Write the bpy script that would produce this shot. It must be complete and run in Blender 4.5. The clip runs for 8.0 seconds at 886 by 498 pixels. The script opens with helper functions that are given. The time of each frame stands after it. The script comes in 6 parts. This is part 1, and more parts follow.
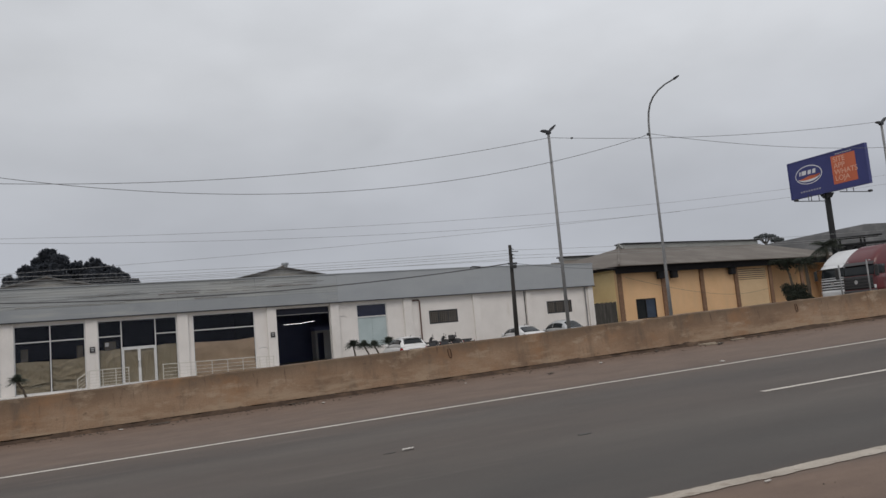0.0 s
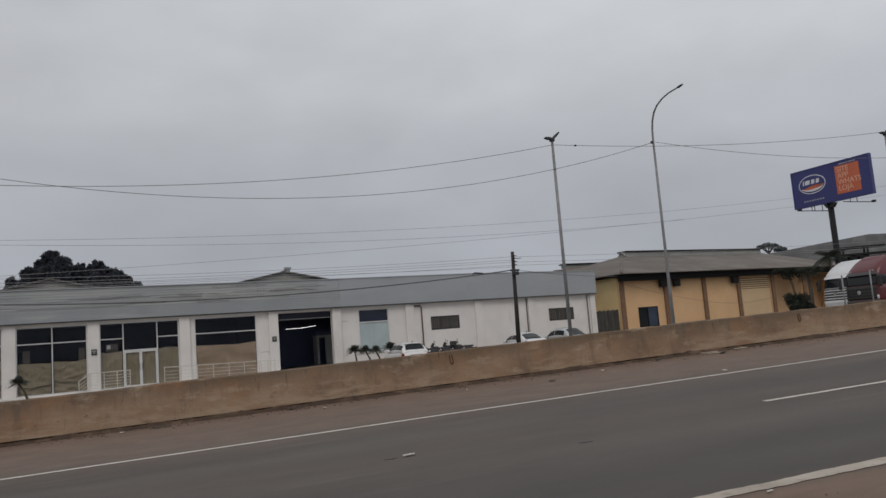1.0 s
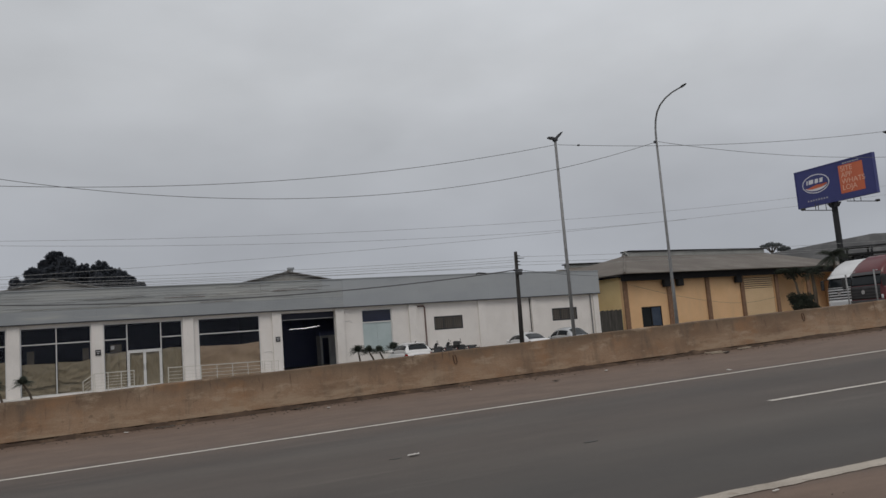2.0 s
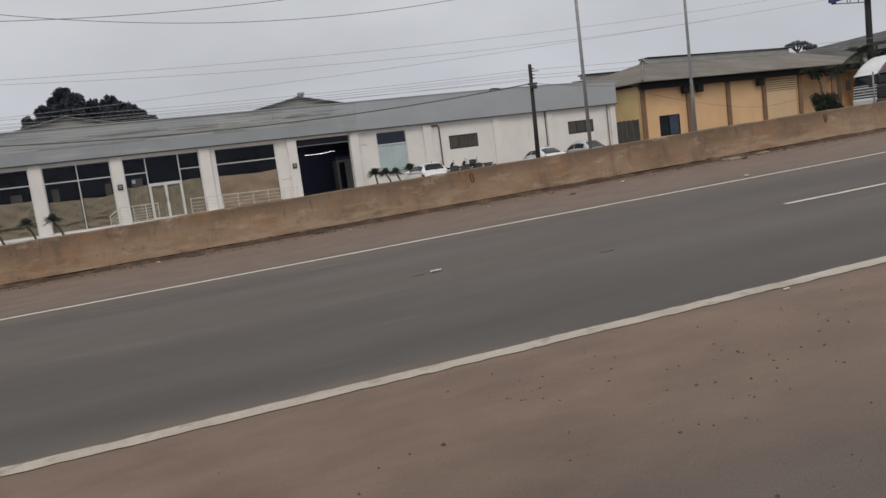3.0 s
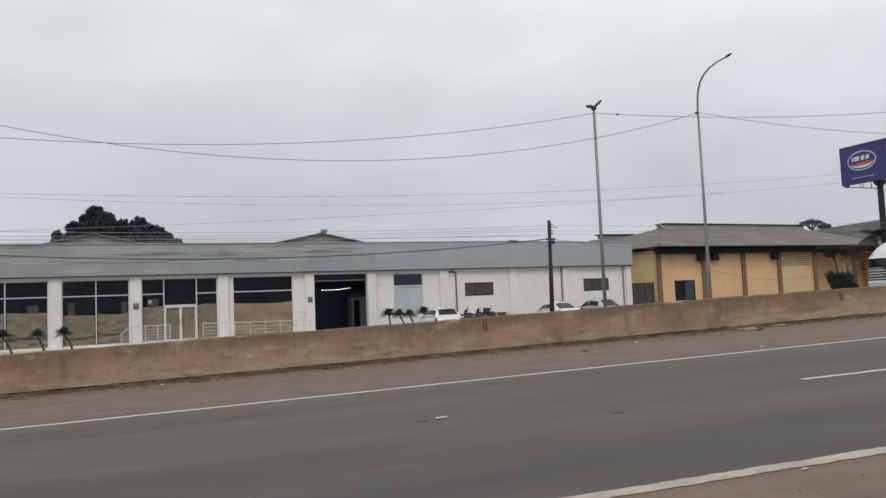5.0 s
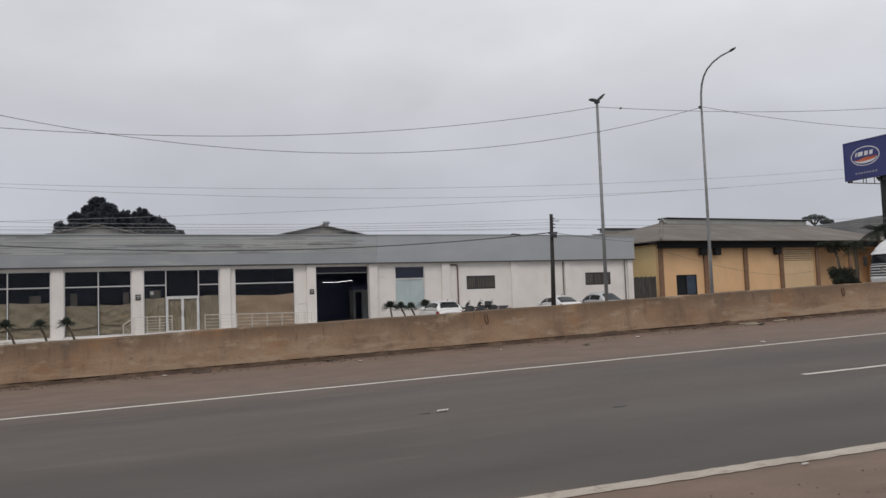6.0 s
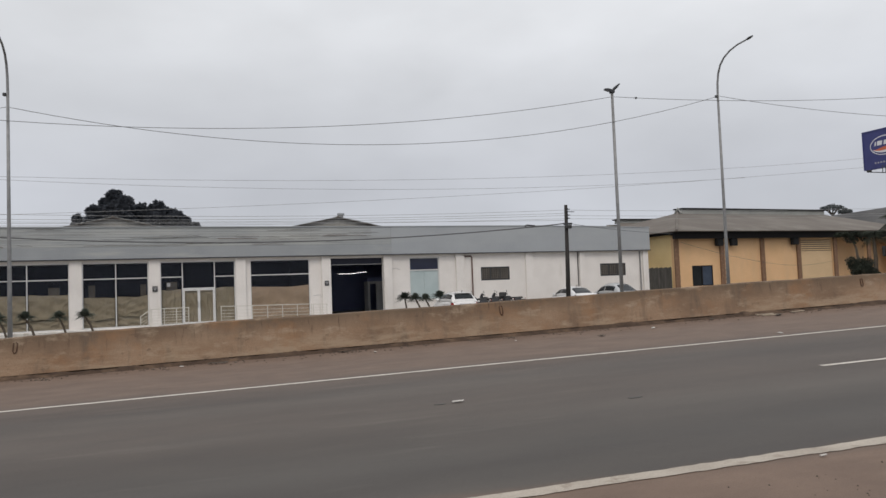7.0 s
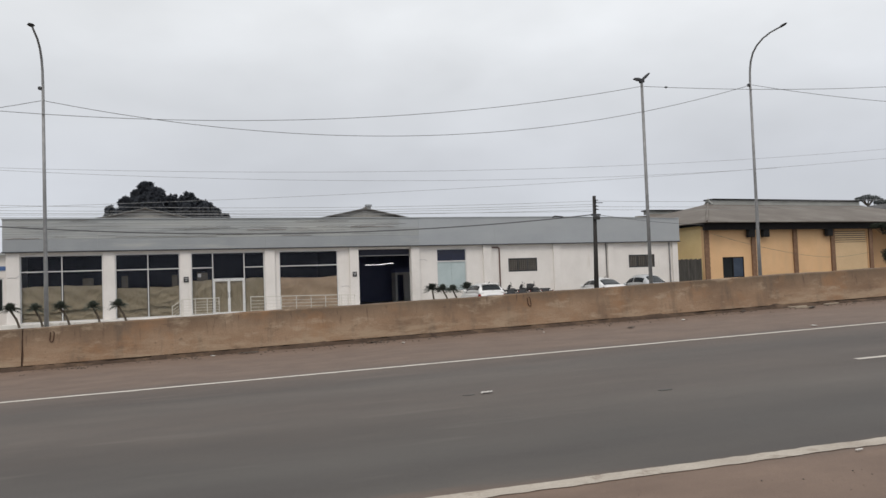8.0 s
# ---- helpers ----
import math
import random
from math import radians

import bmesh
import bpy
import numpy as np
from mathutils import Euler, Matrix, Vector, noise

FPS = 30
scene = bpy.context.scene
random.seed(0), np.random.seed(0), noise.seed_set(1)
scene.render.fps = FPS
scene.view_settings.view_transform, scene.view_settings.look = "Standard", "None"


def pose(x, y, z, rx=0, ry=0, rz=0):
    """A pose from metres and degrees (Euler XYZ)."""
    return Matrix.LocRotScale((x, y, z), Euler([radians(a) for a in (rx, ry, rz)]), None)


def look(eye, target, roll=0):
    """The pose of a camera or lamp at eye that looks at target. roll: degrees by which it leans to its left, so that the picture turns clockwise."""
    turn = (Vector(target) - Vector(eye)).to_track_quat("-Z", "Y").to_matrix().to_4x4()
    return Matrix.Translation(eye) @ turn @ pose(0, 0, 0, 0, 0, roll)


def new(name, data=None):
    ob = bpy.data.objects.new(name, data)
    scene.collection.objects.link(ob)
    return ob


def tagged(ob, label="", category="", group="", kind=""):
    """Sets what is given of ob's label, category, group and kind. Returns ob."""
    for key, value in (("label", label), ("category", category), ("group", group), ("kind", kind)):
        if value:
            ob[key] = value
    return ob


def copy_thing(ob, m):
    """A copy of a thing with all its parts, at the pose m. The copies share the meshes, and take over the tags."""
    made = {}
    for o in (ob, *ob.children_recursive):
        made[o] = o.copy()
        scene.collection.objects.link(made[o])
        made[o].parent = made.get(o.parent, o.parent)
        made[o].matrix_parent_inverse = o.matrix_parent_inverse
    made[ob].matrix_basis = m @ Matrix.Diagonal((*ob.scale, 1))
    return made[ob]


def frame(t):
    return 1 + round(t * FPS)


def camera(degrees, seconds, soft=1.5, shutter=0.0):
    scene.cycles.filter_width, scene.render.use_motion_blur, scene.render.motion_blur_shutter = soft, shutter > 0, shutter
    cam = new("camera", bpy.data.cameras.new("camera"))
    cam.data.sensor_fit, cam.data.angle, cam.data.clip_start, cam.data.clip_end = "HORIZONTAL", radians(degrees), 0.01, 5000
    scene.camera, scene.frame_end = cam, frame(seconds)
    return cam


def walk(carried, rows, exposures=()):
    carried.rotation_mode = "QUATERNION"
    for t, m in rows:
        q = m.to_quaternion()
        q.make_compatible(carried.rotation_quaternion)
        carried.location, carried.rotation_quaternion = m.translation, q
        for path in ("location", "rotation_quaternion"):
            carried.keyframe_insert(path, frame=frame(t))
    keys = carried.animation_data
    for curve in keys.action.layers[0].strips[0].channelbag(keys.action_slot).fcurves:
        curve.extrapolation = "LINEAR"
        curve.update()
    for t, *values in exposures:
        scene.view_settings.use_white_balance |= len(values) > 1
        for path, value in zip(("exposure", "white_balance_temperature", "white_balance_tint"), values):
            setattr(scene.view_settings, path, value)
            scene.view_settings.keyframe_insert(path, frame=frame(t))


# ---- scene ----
SLOPE = 0.0276                      # the road climbs along +x
EYE_Z = 1.6
TURN = radians(10.26)               # the white building's front against the road

# ---- camera ----
cam = camera(61.5, 8.0)
PATH = [  # seconds, sideways, yaw, pitch, roll
    (0.0, 0.045, -18.95, 5.97, 5.05), (0.5, 0.04, -18.87, 6.24, 4.77), (1.0, 0.035, -18.83, 6.44, 4.45),
    (1.2, 0.035, -18.75, 6.56, 4.37), (2.3, 0.01, -18.37, 6.31, 4.75), (2.5, 0.01, -18.17, 4.35, 5.97),
    (2.7, 0.01, -17.94, 1.08, 6.9), (2.9, 0.01, -17.61, -4.06, 7.32), (3.0, 0.01, -17.41, -7.25, 7.21),
    (3.2, 0.01, -17.35, -9.4, 7.28), (3.4, -0.001, -17.19, -9.15, 6.98), (3.5, -0.005, -17.07, -8.1, 6.58), (3.7, -0.005, -16.72, -2.95, 5.14),
    (4.0, -0.005, -16.65, -2.47, 4.5), (4.2, -0.005, -16.51, -0.92, 3.69), (4.5, -0.005, -16.43, 2.28, 3.52),
    (4.7, -0.005, -16.41, 4.0, 2.85), (5.8, -0.01, -16.22, 3.56, 2.12), (6.0, -0.01, -16.18, 3.46, 2.09),
    (6.5, -0.01, -16.03, 3.08, 2.04), (7.0, -0.02, -15.08, 2.83, 2.19), (7.5, -0.03, -13.99, 2.55, 2.18),
    (8.0, -0.045, -13.01, 2.23, 2.06)]
EXPOSURES = [(0.0, -0.39, 6550, 12), (0.5, -0.52, 6550, 12), (1.2, -0.61, 6550, 12), (2.5, -0.59, 6600, 11), (3.0, -0.17, 6700, 12), (3.5, 0.3, 6450, 11), (4.0, -0.05, 6300, 10), (4.5, 0.03, 6450, 10), (6.0, -0.22, 6600, 13), (6.5, -0.18, 6600, 12), (7.2, -0.04, 6650, 12), (8.0, 0.06, 6650, 11)]
walk(cam, [(t, pose(x, 0, EYE_Z, 90 + p, r, y)) for t, x, y, p, r in PATH], EXPOSURES)

# ---- overcast sky and a weak, wide sun ----
SUN_EL, SUN_AZ = radians(48), radians(200)      # azimuth clockwise from +y: behind the camera
world = bpy.data.worlds.new("overcast_sky")
scene.world = world
world.use_nodes = True
wn, wl = world.node_tree.nodes, world.node_tree.links
wn.clear()


def wnode(kind, **values):
    n = wn.new(kind)
    for key, value in values.items():
        n.inputs[key].default_value = value
    return n


w_out, w_bg = wnode("ShaderNodeOutputWorld"), wnode("ShaderNodeBackground")
sky = wnode("ShaderNodeTexSky")
sky.sky_type, sky.sun_disc, sky.sun_elevation, sky.sun_rotation = "NISHITA", False, SUN_EL, SUN_AZ
sky_grey = wnode("ShaderNodeHueSaturation", Saturation=0.12, Value=0.1)
coord, split = wnode("ShaderNodeTexCoord"), wnode("ShaderNodeSeparateXYZ")
stretch = wnode("ShaderNodeMapping", Scale=(1.5, 1.5, 3.2))
cloud = wnode("ShaderNodeTexNoise", Scale=1.7, Detail=3.0, Roughness=0.42, Distortion=0.2)
streak = wnode("ShaderNodeTexNoise", Scale=5.0, Detail=4.0, Roughness=0.5)
height = wn.new("ShaderNodeValToRGB")
ramp = height.color_ramp
ramp.elements[0].position, ramp.elements[0].color = 0.0, (0.66, 0.69, 0.74, 1)
ramp.elements[1].position, ramp.elements[1].color = 1.0, (0.89, 0.93, 0.965, 1)
for pos, col in ((0.05, (0.565, 0.61, 0.675, 1)), (0.13, (0.56, 0.60, 0.662, 1)), (0.24, (0.65, 0.69, 0.738, 1)), (0.33, (0.745, 0.785, 0.825, 1)), (0.44, (0.835, 0.88, 0.925, 1))):
    ramp.elements.new(pos).color = col
mottle = wn.new("ShaderNodeMapRange")
mottle.inputs["From Min"].default_value, mottle.inputs["From Max"].default_value = 0.3, 0.72
mottle.inputs["To Min"].default_value, mottle.inputs["To Max"].default_value = 0.9, 1.13
fine = wn.new("ShaderNodeMapRange")
fine.inputs["From Min"].default_value, fine.inputs["From Max"].default_value = 0.3, 0.7
fine.inputs["To Min"].default_value, fine.inputs["To Max"].default_value = 0.965, 1.035
mul, mul2 = wn.new("ShaderNodeVectorMath"), wn.new("ShaderNodeVectorMath")
mul.operation = mul2.operation = "SCALE"
both = wn.new("ShaderNodeMix")
both.data_type = "RGBA"
both.inputs["Factor"].default_value = 0.12
wl.new(coord.outputs["Generated"], split.inputs[0])
wl.new(coord.outputs["Generated"], stretch.inputs["Vector"])
wl.new(stretch.outputs[0], cloud.inputs["Vector"])
wl.new(stretch.outputs[0], streak.inputs["Vector"])
wl.new(split.outputs["Z"], height.inputs["Fac"])
wl.new(cloud.outputs["Fac"], mottle.inputs["Value"])
wl.new(streak.outputs["Fac"], fine.inputs["Value"])
wl.new(height.outputs["Color"], mul.inputs[0])
wl.new(mottle.outputs[0], mul.inputs["Scale"])
wl.new(mul.outputs[0], mul2.inputs[0])
wl.new(fine.outputs[0], mul2.inputs["Scale"])
wl.new(sky.outputs[0], sky_grey.inputs["Color"])
wl.new(mul2.outputs[0], both.inputs["A"])
wl.new(sky_grey.outputs[0], both.inputs["B"])
thin, aloft = wn.new("ShaderNodeMapRange"), wn.new("ShaderNodeMapRange")
thin.interpolation_type = aloft.interpolation_type = "SMOOTHSTEP"
for node, low_in, high_in, low_out, high_out in ((thin, 0.1, 0.85, 0.0, 0.34), (aloft, 0.1, 0.36, 0.0, 1.0)):
    node.inputs["From Min"].default_value, node.inputs["From Max"].default_value = low_in, high_in
    node.inputs["To Min"].default_value, node.inputs["To Max"].default_value = low_out, high_out
gain = wn.new("ShaderNodeMath")
gain.operation, gain.inputs[2].default_value = "MULTIPLY_ADD", 1.0
wl.new(thin.outputs[0], gain.inputs[0])
wl.new(aloft.outputs[0], gain.inputs[1])
wl.new(split.outputs["Z"], aloft.inputs["Value"])
lit = wn.new("ShaderNodeVectorMath")
lit.operation = "SCALE"
wl.new(split.outputs["X"], thin.inputs["Value"])
wl.new(both.outputs["Result"], lit.inputs[0])
wl.new(gain.outputs[0], lit.inputs["Scale"])
wl.new(lit.outputs[0], w_bg.inputs["Color"])
wl.new(w_bg.outputs[0], w_out.inputs[0])
w_bg.inputs["Strength"].default_value = 1.0

sun = new("sun", bpy.data.lights.new("sun", "SUN"))
sun.data.energy, sun.data.angle, sun.data.color = 1.2, radians(25), (1.0, 0.925, 0.835)
sun.matrix_world = look((0, 0, 0), (-math.sin(SUN_AZ) * math.cos(SUN_EL), -math.cos(SUN_AZ) * math.cos(SUN_EL), -math.sin(SUN_EL)))


# ---- materials ----
def principled(name):
    m = bpy.data.materials.new(name)
    m.use_nodes = True
    nt = m.node_tree
    return m, nt, nt.nodes["Principled BSDF"]


def ramp_node(nt, stops):
    r = nt.nodes.new("ShaderNodeValToRGB")
    e = r.color_ramp.elements
    e[0].position, e[0].color = stops[0][0], (*stops[0][1], 1)
    e[1].position, e[1].color = stops[-1][0], (*stops[-1][1], 1)
    for p, c in stops[1:-1]:
        e.new(p).color = (*c, 1)
    return r


def noise_node(nt, scale, stretch=(1, 1, 1), detail=5.0, rough=0.55, space="Object"):
    tc, mp, n = nt.nodes.new("ShaderNodeTexCoord"), nt.nodes.new("ShaderNodeMapping"), nt.nodes.new("ShaderNodeTexNoise")
    mp.inputs["Scale"].default_value = stretch
    n.inputs["Scale"].default_value, n.inputs["Detail"].default_value, n.inputs["Roughness"].default_value = scale, detail, rough
    nt.links.new(tc.outputs[space], mp.inputs["Vector"])
    nt.links.new(mp.outputs[0], n.inputs["Vector"])
    return n


def mix_node(nt, a, b, fac, mode="MIX"):
    m = nt.nodes.new("ShaderNodeMix")
    m.data_type, m.blend_type = "RGBA", mode
    for key, v in (("Factor", fac), ("A", a), ("B", b)):
        if hasattr(v, "is_output"):
            nt.links.new(v, m.inputs[key])
        else:
            m.inputs[key].default_value = v if key == "Factor" else (*v, 1)
    return m.outputs["Result"]


def surface(name, dark, light, scale=3.0, rough=0.7, bump=0.15, metal=0.0, grain=60.0, stain=None, stain_scale=0.7, stain_stretch=(1, 1, 1),
            stain_at=(0.5, 0.68), vary=0.0, stretch=(1, 1, 1), coat=0.0):
    """A surface with broad and fine variation, optional stains of a colour of their own, and fine relief."""
    m, nt, p = principled(name)
    broad, fine_n = noise_node(nt, scale, stretch), noise_node(nt, grain, stretch, 3.0)
    r = ramp_node(nt, ((0.3, dark), (0.7, light)))
    nt.links.new(broad.outputs["Fac"], r.inputs["Fac"])
    grit = ramp_node(nt, ((0.25, (0.82, 0.82, 0.82)), (0.75, (1.12, 1.12, 1.12))))
    nt.links.new(fine_n.outputs["Fac"], grit.inputs["Fac"])
    col = mix_node(nt, r.outputs["Color"], grit.outputs["Color"], 1.0, "MULTIPLY")
    if stain:
        sn = noise_node(nt, stain_scale, stain_stretch, 6.0, 0.6)
        sr = ramp_node(nt, ((stain_at[0], (0, 0, 0)), (stain_at[1], (1, 1, 1))))
        nt.links.new(sn.outputs["Fac"], sr.inputs["Fac"])
        col = mix_node(nt, col, stain, sr.outputs["Color"])
    if vary:
        oi, vr = nt.nodes.new("ShaderNodeObjectInfo"), nt.nodes.new("ShaderNodeMapRange")
        vr.inputs["To Min"].default_value, vr.inputs["To Max"].default_value = 1 - vary, 1 + vary
        nt.links.new(oi.outputs["Random"], vr.inputs["Value"])
        sc = nt.nodes.new("ShaderNodeVectorMath")
        sc.operation = "SCALE"
        nt.links.new(col, sc.inputs[0])
        nt.links.new(vr.outputs[0], sc.inputs["Scale"])
        col = sc.outputs[0]
    nt.links.new(col, p.inputs["Base Color"])
    p.inputs["Roughness"].default_value, p.inputs["Metallic"].default_value, p.inputs["Coat Weight"].default_value = rough, metal, coat
    if bump:
        b = nt.nodes.new("ShaderNodeBump")
        b.inputs["Strength"].default_value, b.inputs["Distance"].default_value = bump, 0.02
        nt.links.new(fine_n.outputs["Fac"], b.inputs["Height"])
        nt.links.new(b.outputs[0], p.inputs["Normal"])
    return m


def glass(name, tint, clear=0.85, rough=0.02):
    """A pane: mostly clear, tinted, with a mirror sheen that grows at glancing angles."""
    m, nt, p = principled(name)
    nt.nodes.remove(p)
    tr, gl, mx, fr = (nt.nodes.new(k) for k in ("ShaderNodeBsdfTransparent", "ShaderNodeBsdfGlossy", "ShaderNodeMixShader", "ShaderNodeFresnel"))
    tr.inputs["Color"].default_value = (*[c * clear for c in tint], 1)
    gl.inputs["Roughness"].default_value = rough
    gl.inputs["Color"].default_value = (0.75, 0.77, 0.88, 1)
    fr.inputs["IOR"].default_value = 1.26
    nt.links.new(fr.outputs[0], mx.inputs["Fac"])
    nt.links.new(tr.outputs[0], mx.inputs[1])
    nt.links.new(gl.outputs[0], mx.inputs[2])
    nt.links.new(mx.outputs[0], nt.nodes["Material Output"].inputs["Surface"])
    return m


def glow(name, color, strength):
    m, nt, p = principled(name)
    p.inputs["Base Color"].default_value = (*color, 1)
    p.inputs["Emission Color"].default_value, p.inputs["Emission Strength"].default_value = (*color, 1), strength
    return m


def road_material(name, dust_bands, asphalt=((0.048, 0.0465, 0.0445), (0.079, 0.0755, 0.0705))):
    """Worn asphalt with stone grain, tyre-polished tracks along the lanes, and brown road dust where no wheel runs.
    dust_bands: (y, amount) stops across the road."""
    m, nt, p = principled(name)
    grain, fine_n = noise_node(nt, 140.0, detail=2.0), noise_node(nt, 0.55, (0.25, 1.3, 1), 6.0)
    broad = noise_node(nt, 0.16, (0.3, 2.2, 1), 4.0)
    r = ramp_node(nt, ((0.3, asphalt[0]), (0.7, asphalt[1])))
    nt.links.new(fine_n.outputs["Fac"], r.inputs["Fac"])
    g = ramp_node(nt, ((0.3, (0.72, 0.72, 0.72)), (0.7, (1.25, 1.25, 1.25))))
    nt.links.new(grain.outputs["Fac"], g.inputs["Fac"])
    b = ramp_node(nt, ((0.35, (0.82, 0.82, 0.84)), (0.65, (1.14, 1.13, 1.1))))
    nt.links.new(broad.outputs["Fac"], b.inputs["Fac"])
    col = mix_node(nt, mix_node(nt, r.outputs["Color"], g.outputs["Color"], 1.0, "MULTIPLY"), b.outputs["Color"], 1.0, "MULTIPLY")
    tc, sep = nt.nodes.new("ShaderNodeTexCoord"), nt.nodes.new("ShaderNodeSeparateXYZ")
    nt.links.new(tc.outputs["Object"], sep.inputs[0])
    wob = noise_node(nt, 0.8, (0.35, 1, 1), 5.0)
    add = nt.nodes.new("ShaderNodeMath")
    add.operation, add.inputs[1].default_value = "MULTIPLY_ADD", 1.1
    nt.links.new(wob.outputs["Fac"], add.inputs[0])
    nt.links.new(sep.outputs["Y"], add.inputs[2])
    y0, y1 = dust_bands[0][0], dust_bands[-1][0]
    mr = nt.nodes.new("ShaderNodeMapRange")
    mr.inputs["From Min"].default_value, mr.inputs["From Max"].default_value = y0 + 0.55, y1 + 0.55
    nt.links.new(add.outputs[0], mr.inputs["Value"])
    band = ramp_node(nt, [((y - y0) / (y1 - y0), (a, a, a)) for y, a in dust_bands])
    nt.links.new(mr.outputs[0], band.inputs["Fac"])
    dn = noise_node(nt, 2.2, (0.5, 1, 1), 7.0, 0.62)
    dr = ramp_node(nt, ((0.3, (0.127, 0.083, 0.060)), (0.7, (0.188, 0.127, 0.092))))
    nt.links.new(dn.outputs["Fac"], dr.inputs["Fac"])
    dust = mix_node(nt, dr.outputs["Color"], g.outputs["Color"], 0.6, "MULTIPLY")
    scuff = noise_node(nt, 0.9, (0.28, 2.0, 1), 6.0, 0.62)
    sr = ramp_node(nt, ((0.58, (0, 0, 0)), (0.74, (0.55, 0.55, 0.55))))
    nt.links.new(scuff.outputs["Fac"], sr.inputs["Fac"])
    col = mix_node(nt, col, (0.13, 0.122, 0.11), sr.outputs["Color"])
    col = mix_node(nt, col, dust, band.outputs["Color"])
    nt.links.new(col, p.inputs["Base Color"])
    p.inputs["Roughness"].default_value = 0.82
    bp = nt.nodes.new("ShaderNodeBump")
    bp.inputs["Strength"].default_value, bp.inputs["Distance"].default_value = 0.35, 0.006
    nt.links.new(grain.outputs["Fac"], bp.inputs["Height"])
    nt.links.new(bp.outputs[0], p.inputs["Normal"])
    return m


M = {}
M["road"] = road_material("dusty_asphalt", ((-4.0, 0.25), (1.9, 0.25), (2.5, 0.42), (3.2, 0.78), (4.0, 0.95), (5.1, 0.95), (5.45, 0.12), (6.5, 0.1), (8.6, 0.22), (9.6, 0.26), (11.5, 0.2), (13.3, 0.5), (13.8, 0.78), (16.5, 0.86), (18.8, 1.0)))
M["road_far"] = road_material("asphalt", ((19.1, 0.9), (20.5, 0.2), (24, 0.05), (28, 0.1), (29.4, 0.6)))
M["ground"] = surface("lot_concrete", (0.20, 0.185, 0.165), (0.31, 0.29, 0.26), 0.4, 0.9, 0.2, stain=(0.15, 0.11, 0.08))
M["kerb"] = surface("kerb_concrete", (0.32, 0.31, 0.29), (0.46, 0.45, 0.42), 1.5, 0.85, 0.2)
M["line"] = surface("worn_road_paint", (0.49, 0.45, 0.40), (0.61, 0.57, 0.51), 2.0, 0.75, 0.2, stain=(0.30, 0.26, 0.215), stain_scale=6.0, stain_at=(0.6, 0.76))
M["line_dusty"] = surface("dusty_road_paint", (0.34, 0.295, 0.245), (0.45, 0.40, 0.34), 2.0, 0.8, 0.2, stain=(0.21, 0.165, 0.125), stain_scale=5.0, stain_at=(0.56, 0.74))
M["white_wall"] = surface("white_painted_render", (0.685, 0.655, 0.627), (0.775, 0.745, 0.717), 0.8, 0.75, 0.08, stain=(0.56, 0.52, 0.46), stain_scale=0.9, stain_stretch=(2.2, 2.2, 0.35), stain_at=(0.6, 0.85))
M["plinth"] = surface("white_plinth_paint", (0.66, 0.64, 0.6), (0.78, 0.76, 0.73), 1.2, 0.75, 0.1, stain=(0.35, 0.29, 0.23), stain_scale=2.0, stain_at=(0.58, 0.8))
M["sheet_old"] = surface("weathered_grey_sheet", (0.262, 0.281, 0.290), (0.325, 0.342, 0.347), 0.5, 0.6, 0.06, 0.0, stain=(0.35, 0.36, 0.352), stain_scale=0.5, stain_stretch=(0.35, 1, 3.5), stain_at=(0.46, 0.68), vary=0.03)
M["sheet_new"] = surface("blue_grey_painted_sheet", (0.30, 0.322, 0.344), (0.338, 0.362, 0.384), 0.4, 0.55, 0.03, 0.0, stain=(0.35, 0.37, 0.385), stain_scale=0.35, stain_stretch=(0.4, 1, 1.5), stain_at=(0.45, 0.75))
M["sheet_band"] = surface("grey_fascia_sheet", (0.255, 0.275, 0.292), (0.305, 0.325, 0.34), 0.5, 0.55, 0.04, 0.0, stain=(0.37, 0.38, 0.37), stain_scale=0.5, stain_stretch=(0.4, 1, 3), stain_at=(0.55, 0.7))
M["post_black"] = surface("black_post_paint", (0.008, 0.009, 0.011), (0.015, 0.016, 0.018), 1.5, 0.85, 0.05)
M["dark_metal"] = surface("dark_painted_metal", (0.022, 0.024, 0.028), (0.042, 0.044, 0.05), 3.0, 0.6, 0.05, 0.0)
M["alu"] = surface("white_aluminium_profile", (0.62, 0.62, 0.62), (0.72, 0.72, 0.71), 2.0, 0.4, 0.02, 0.1)
M["steel"] = surface("galvanised_steel", (0.19, 0.193, 0.197), (0.27, 0.272, 0.274), 4.0, 0.55, 0.05, 0.4)
M["wood_pole"] = surface("dark_weathered_pole", (0.016, 0.015, 0.014), (0.038, 0.034, 0.032), 2.0, 0.85, 0.3, stretch=(3, 3, 0.3))
M["paper"] = surface("kraft_paper", (0.37, 0.29, 0.19), (0.47, 0.375, 0.255), 1.4, 0.8, 0.12, stain=(0.34, 0.265, 0.175), stain_scale=1.3, stain_at=(0.56, 0.8))
M["paper_tan"] = surface("tan_kraft_paper", (0.50, 0.345, 0.225), (0.60, 0.42, 0.285), 1.4, 0.8, 0.12, stain=(0.42, 0.29, 0.19), stain_scale=1.3, stain_at=(0.56, 0.8))
M["glass"] = glass("dark_shop_glass", (0.9, 0.93, 0.95), 0.95)
M["glass_frost"] = surface("pale_green_blinds", (0.39, 0.47, 0.48), (0.46, 0.54, 0.55), 1.0, 0.3, 0.02)
# near-black colour makes the rooms look unlit
M["inside_dark"] = surface("unlit_interior_tone", (0.022, 0.024, 0.040), (0.034, 0.037, 0.055), 0.7, 0.9, 0.05)
M["inside_blue"] = surface("navy_blue_panel", (0.19, 0.225, 0.40), (0.23, 0.265, 0.45), 0.7, 0.6, 0.03)
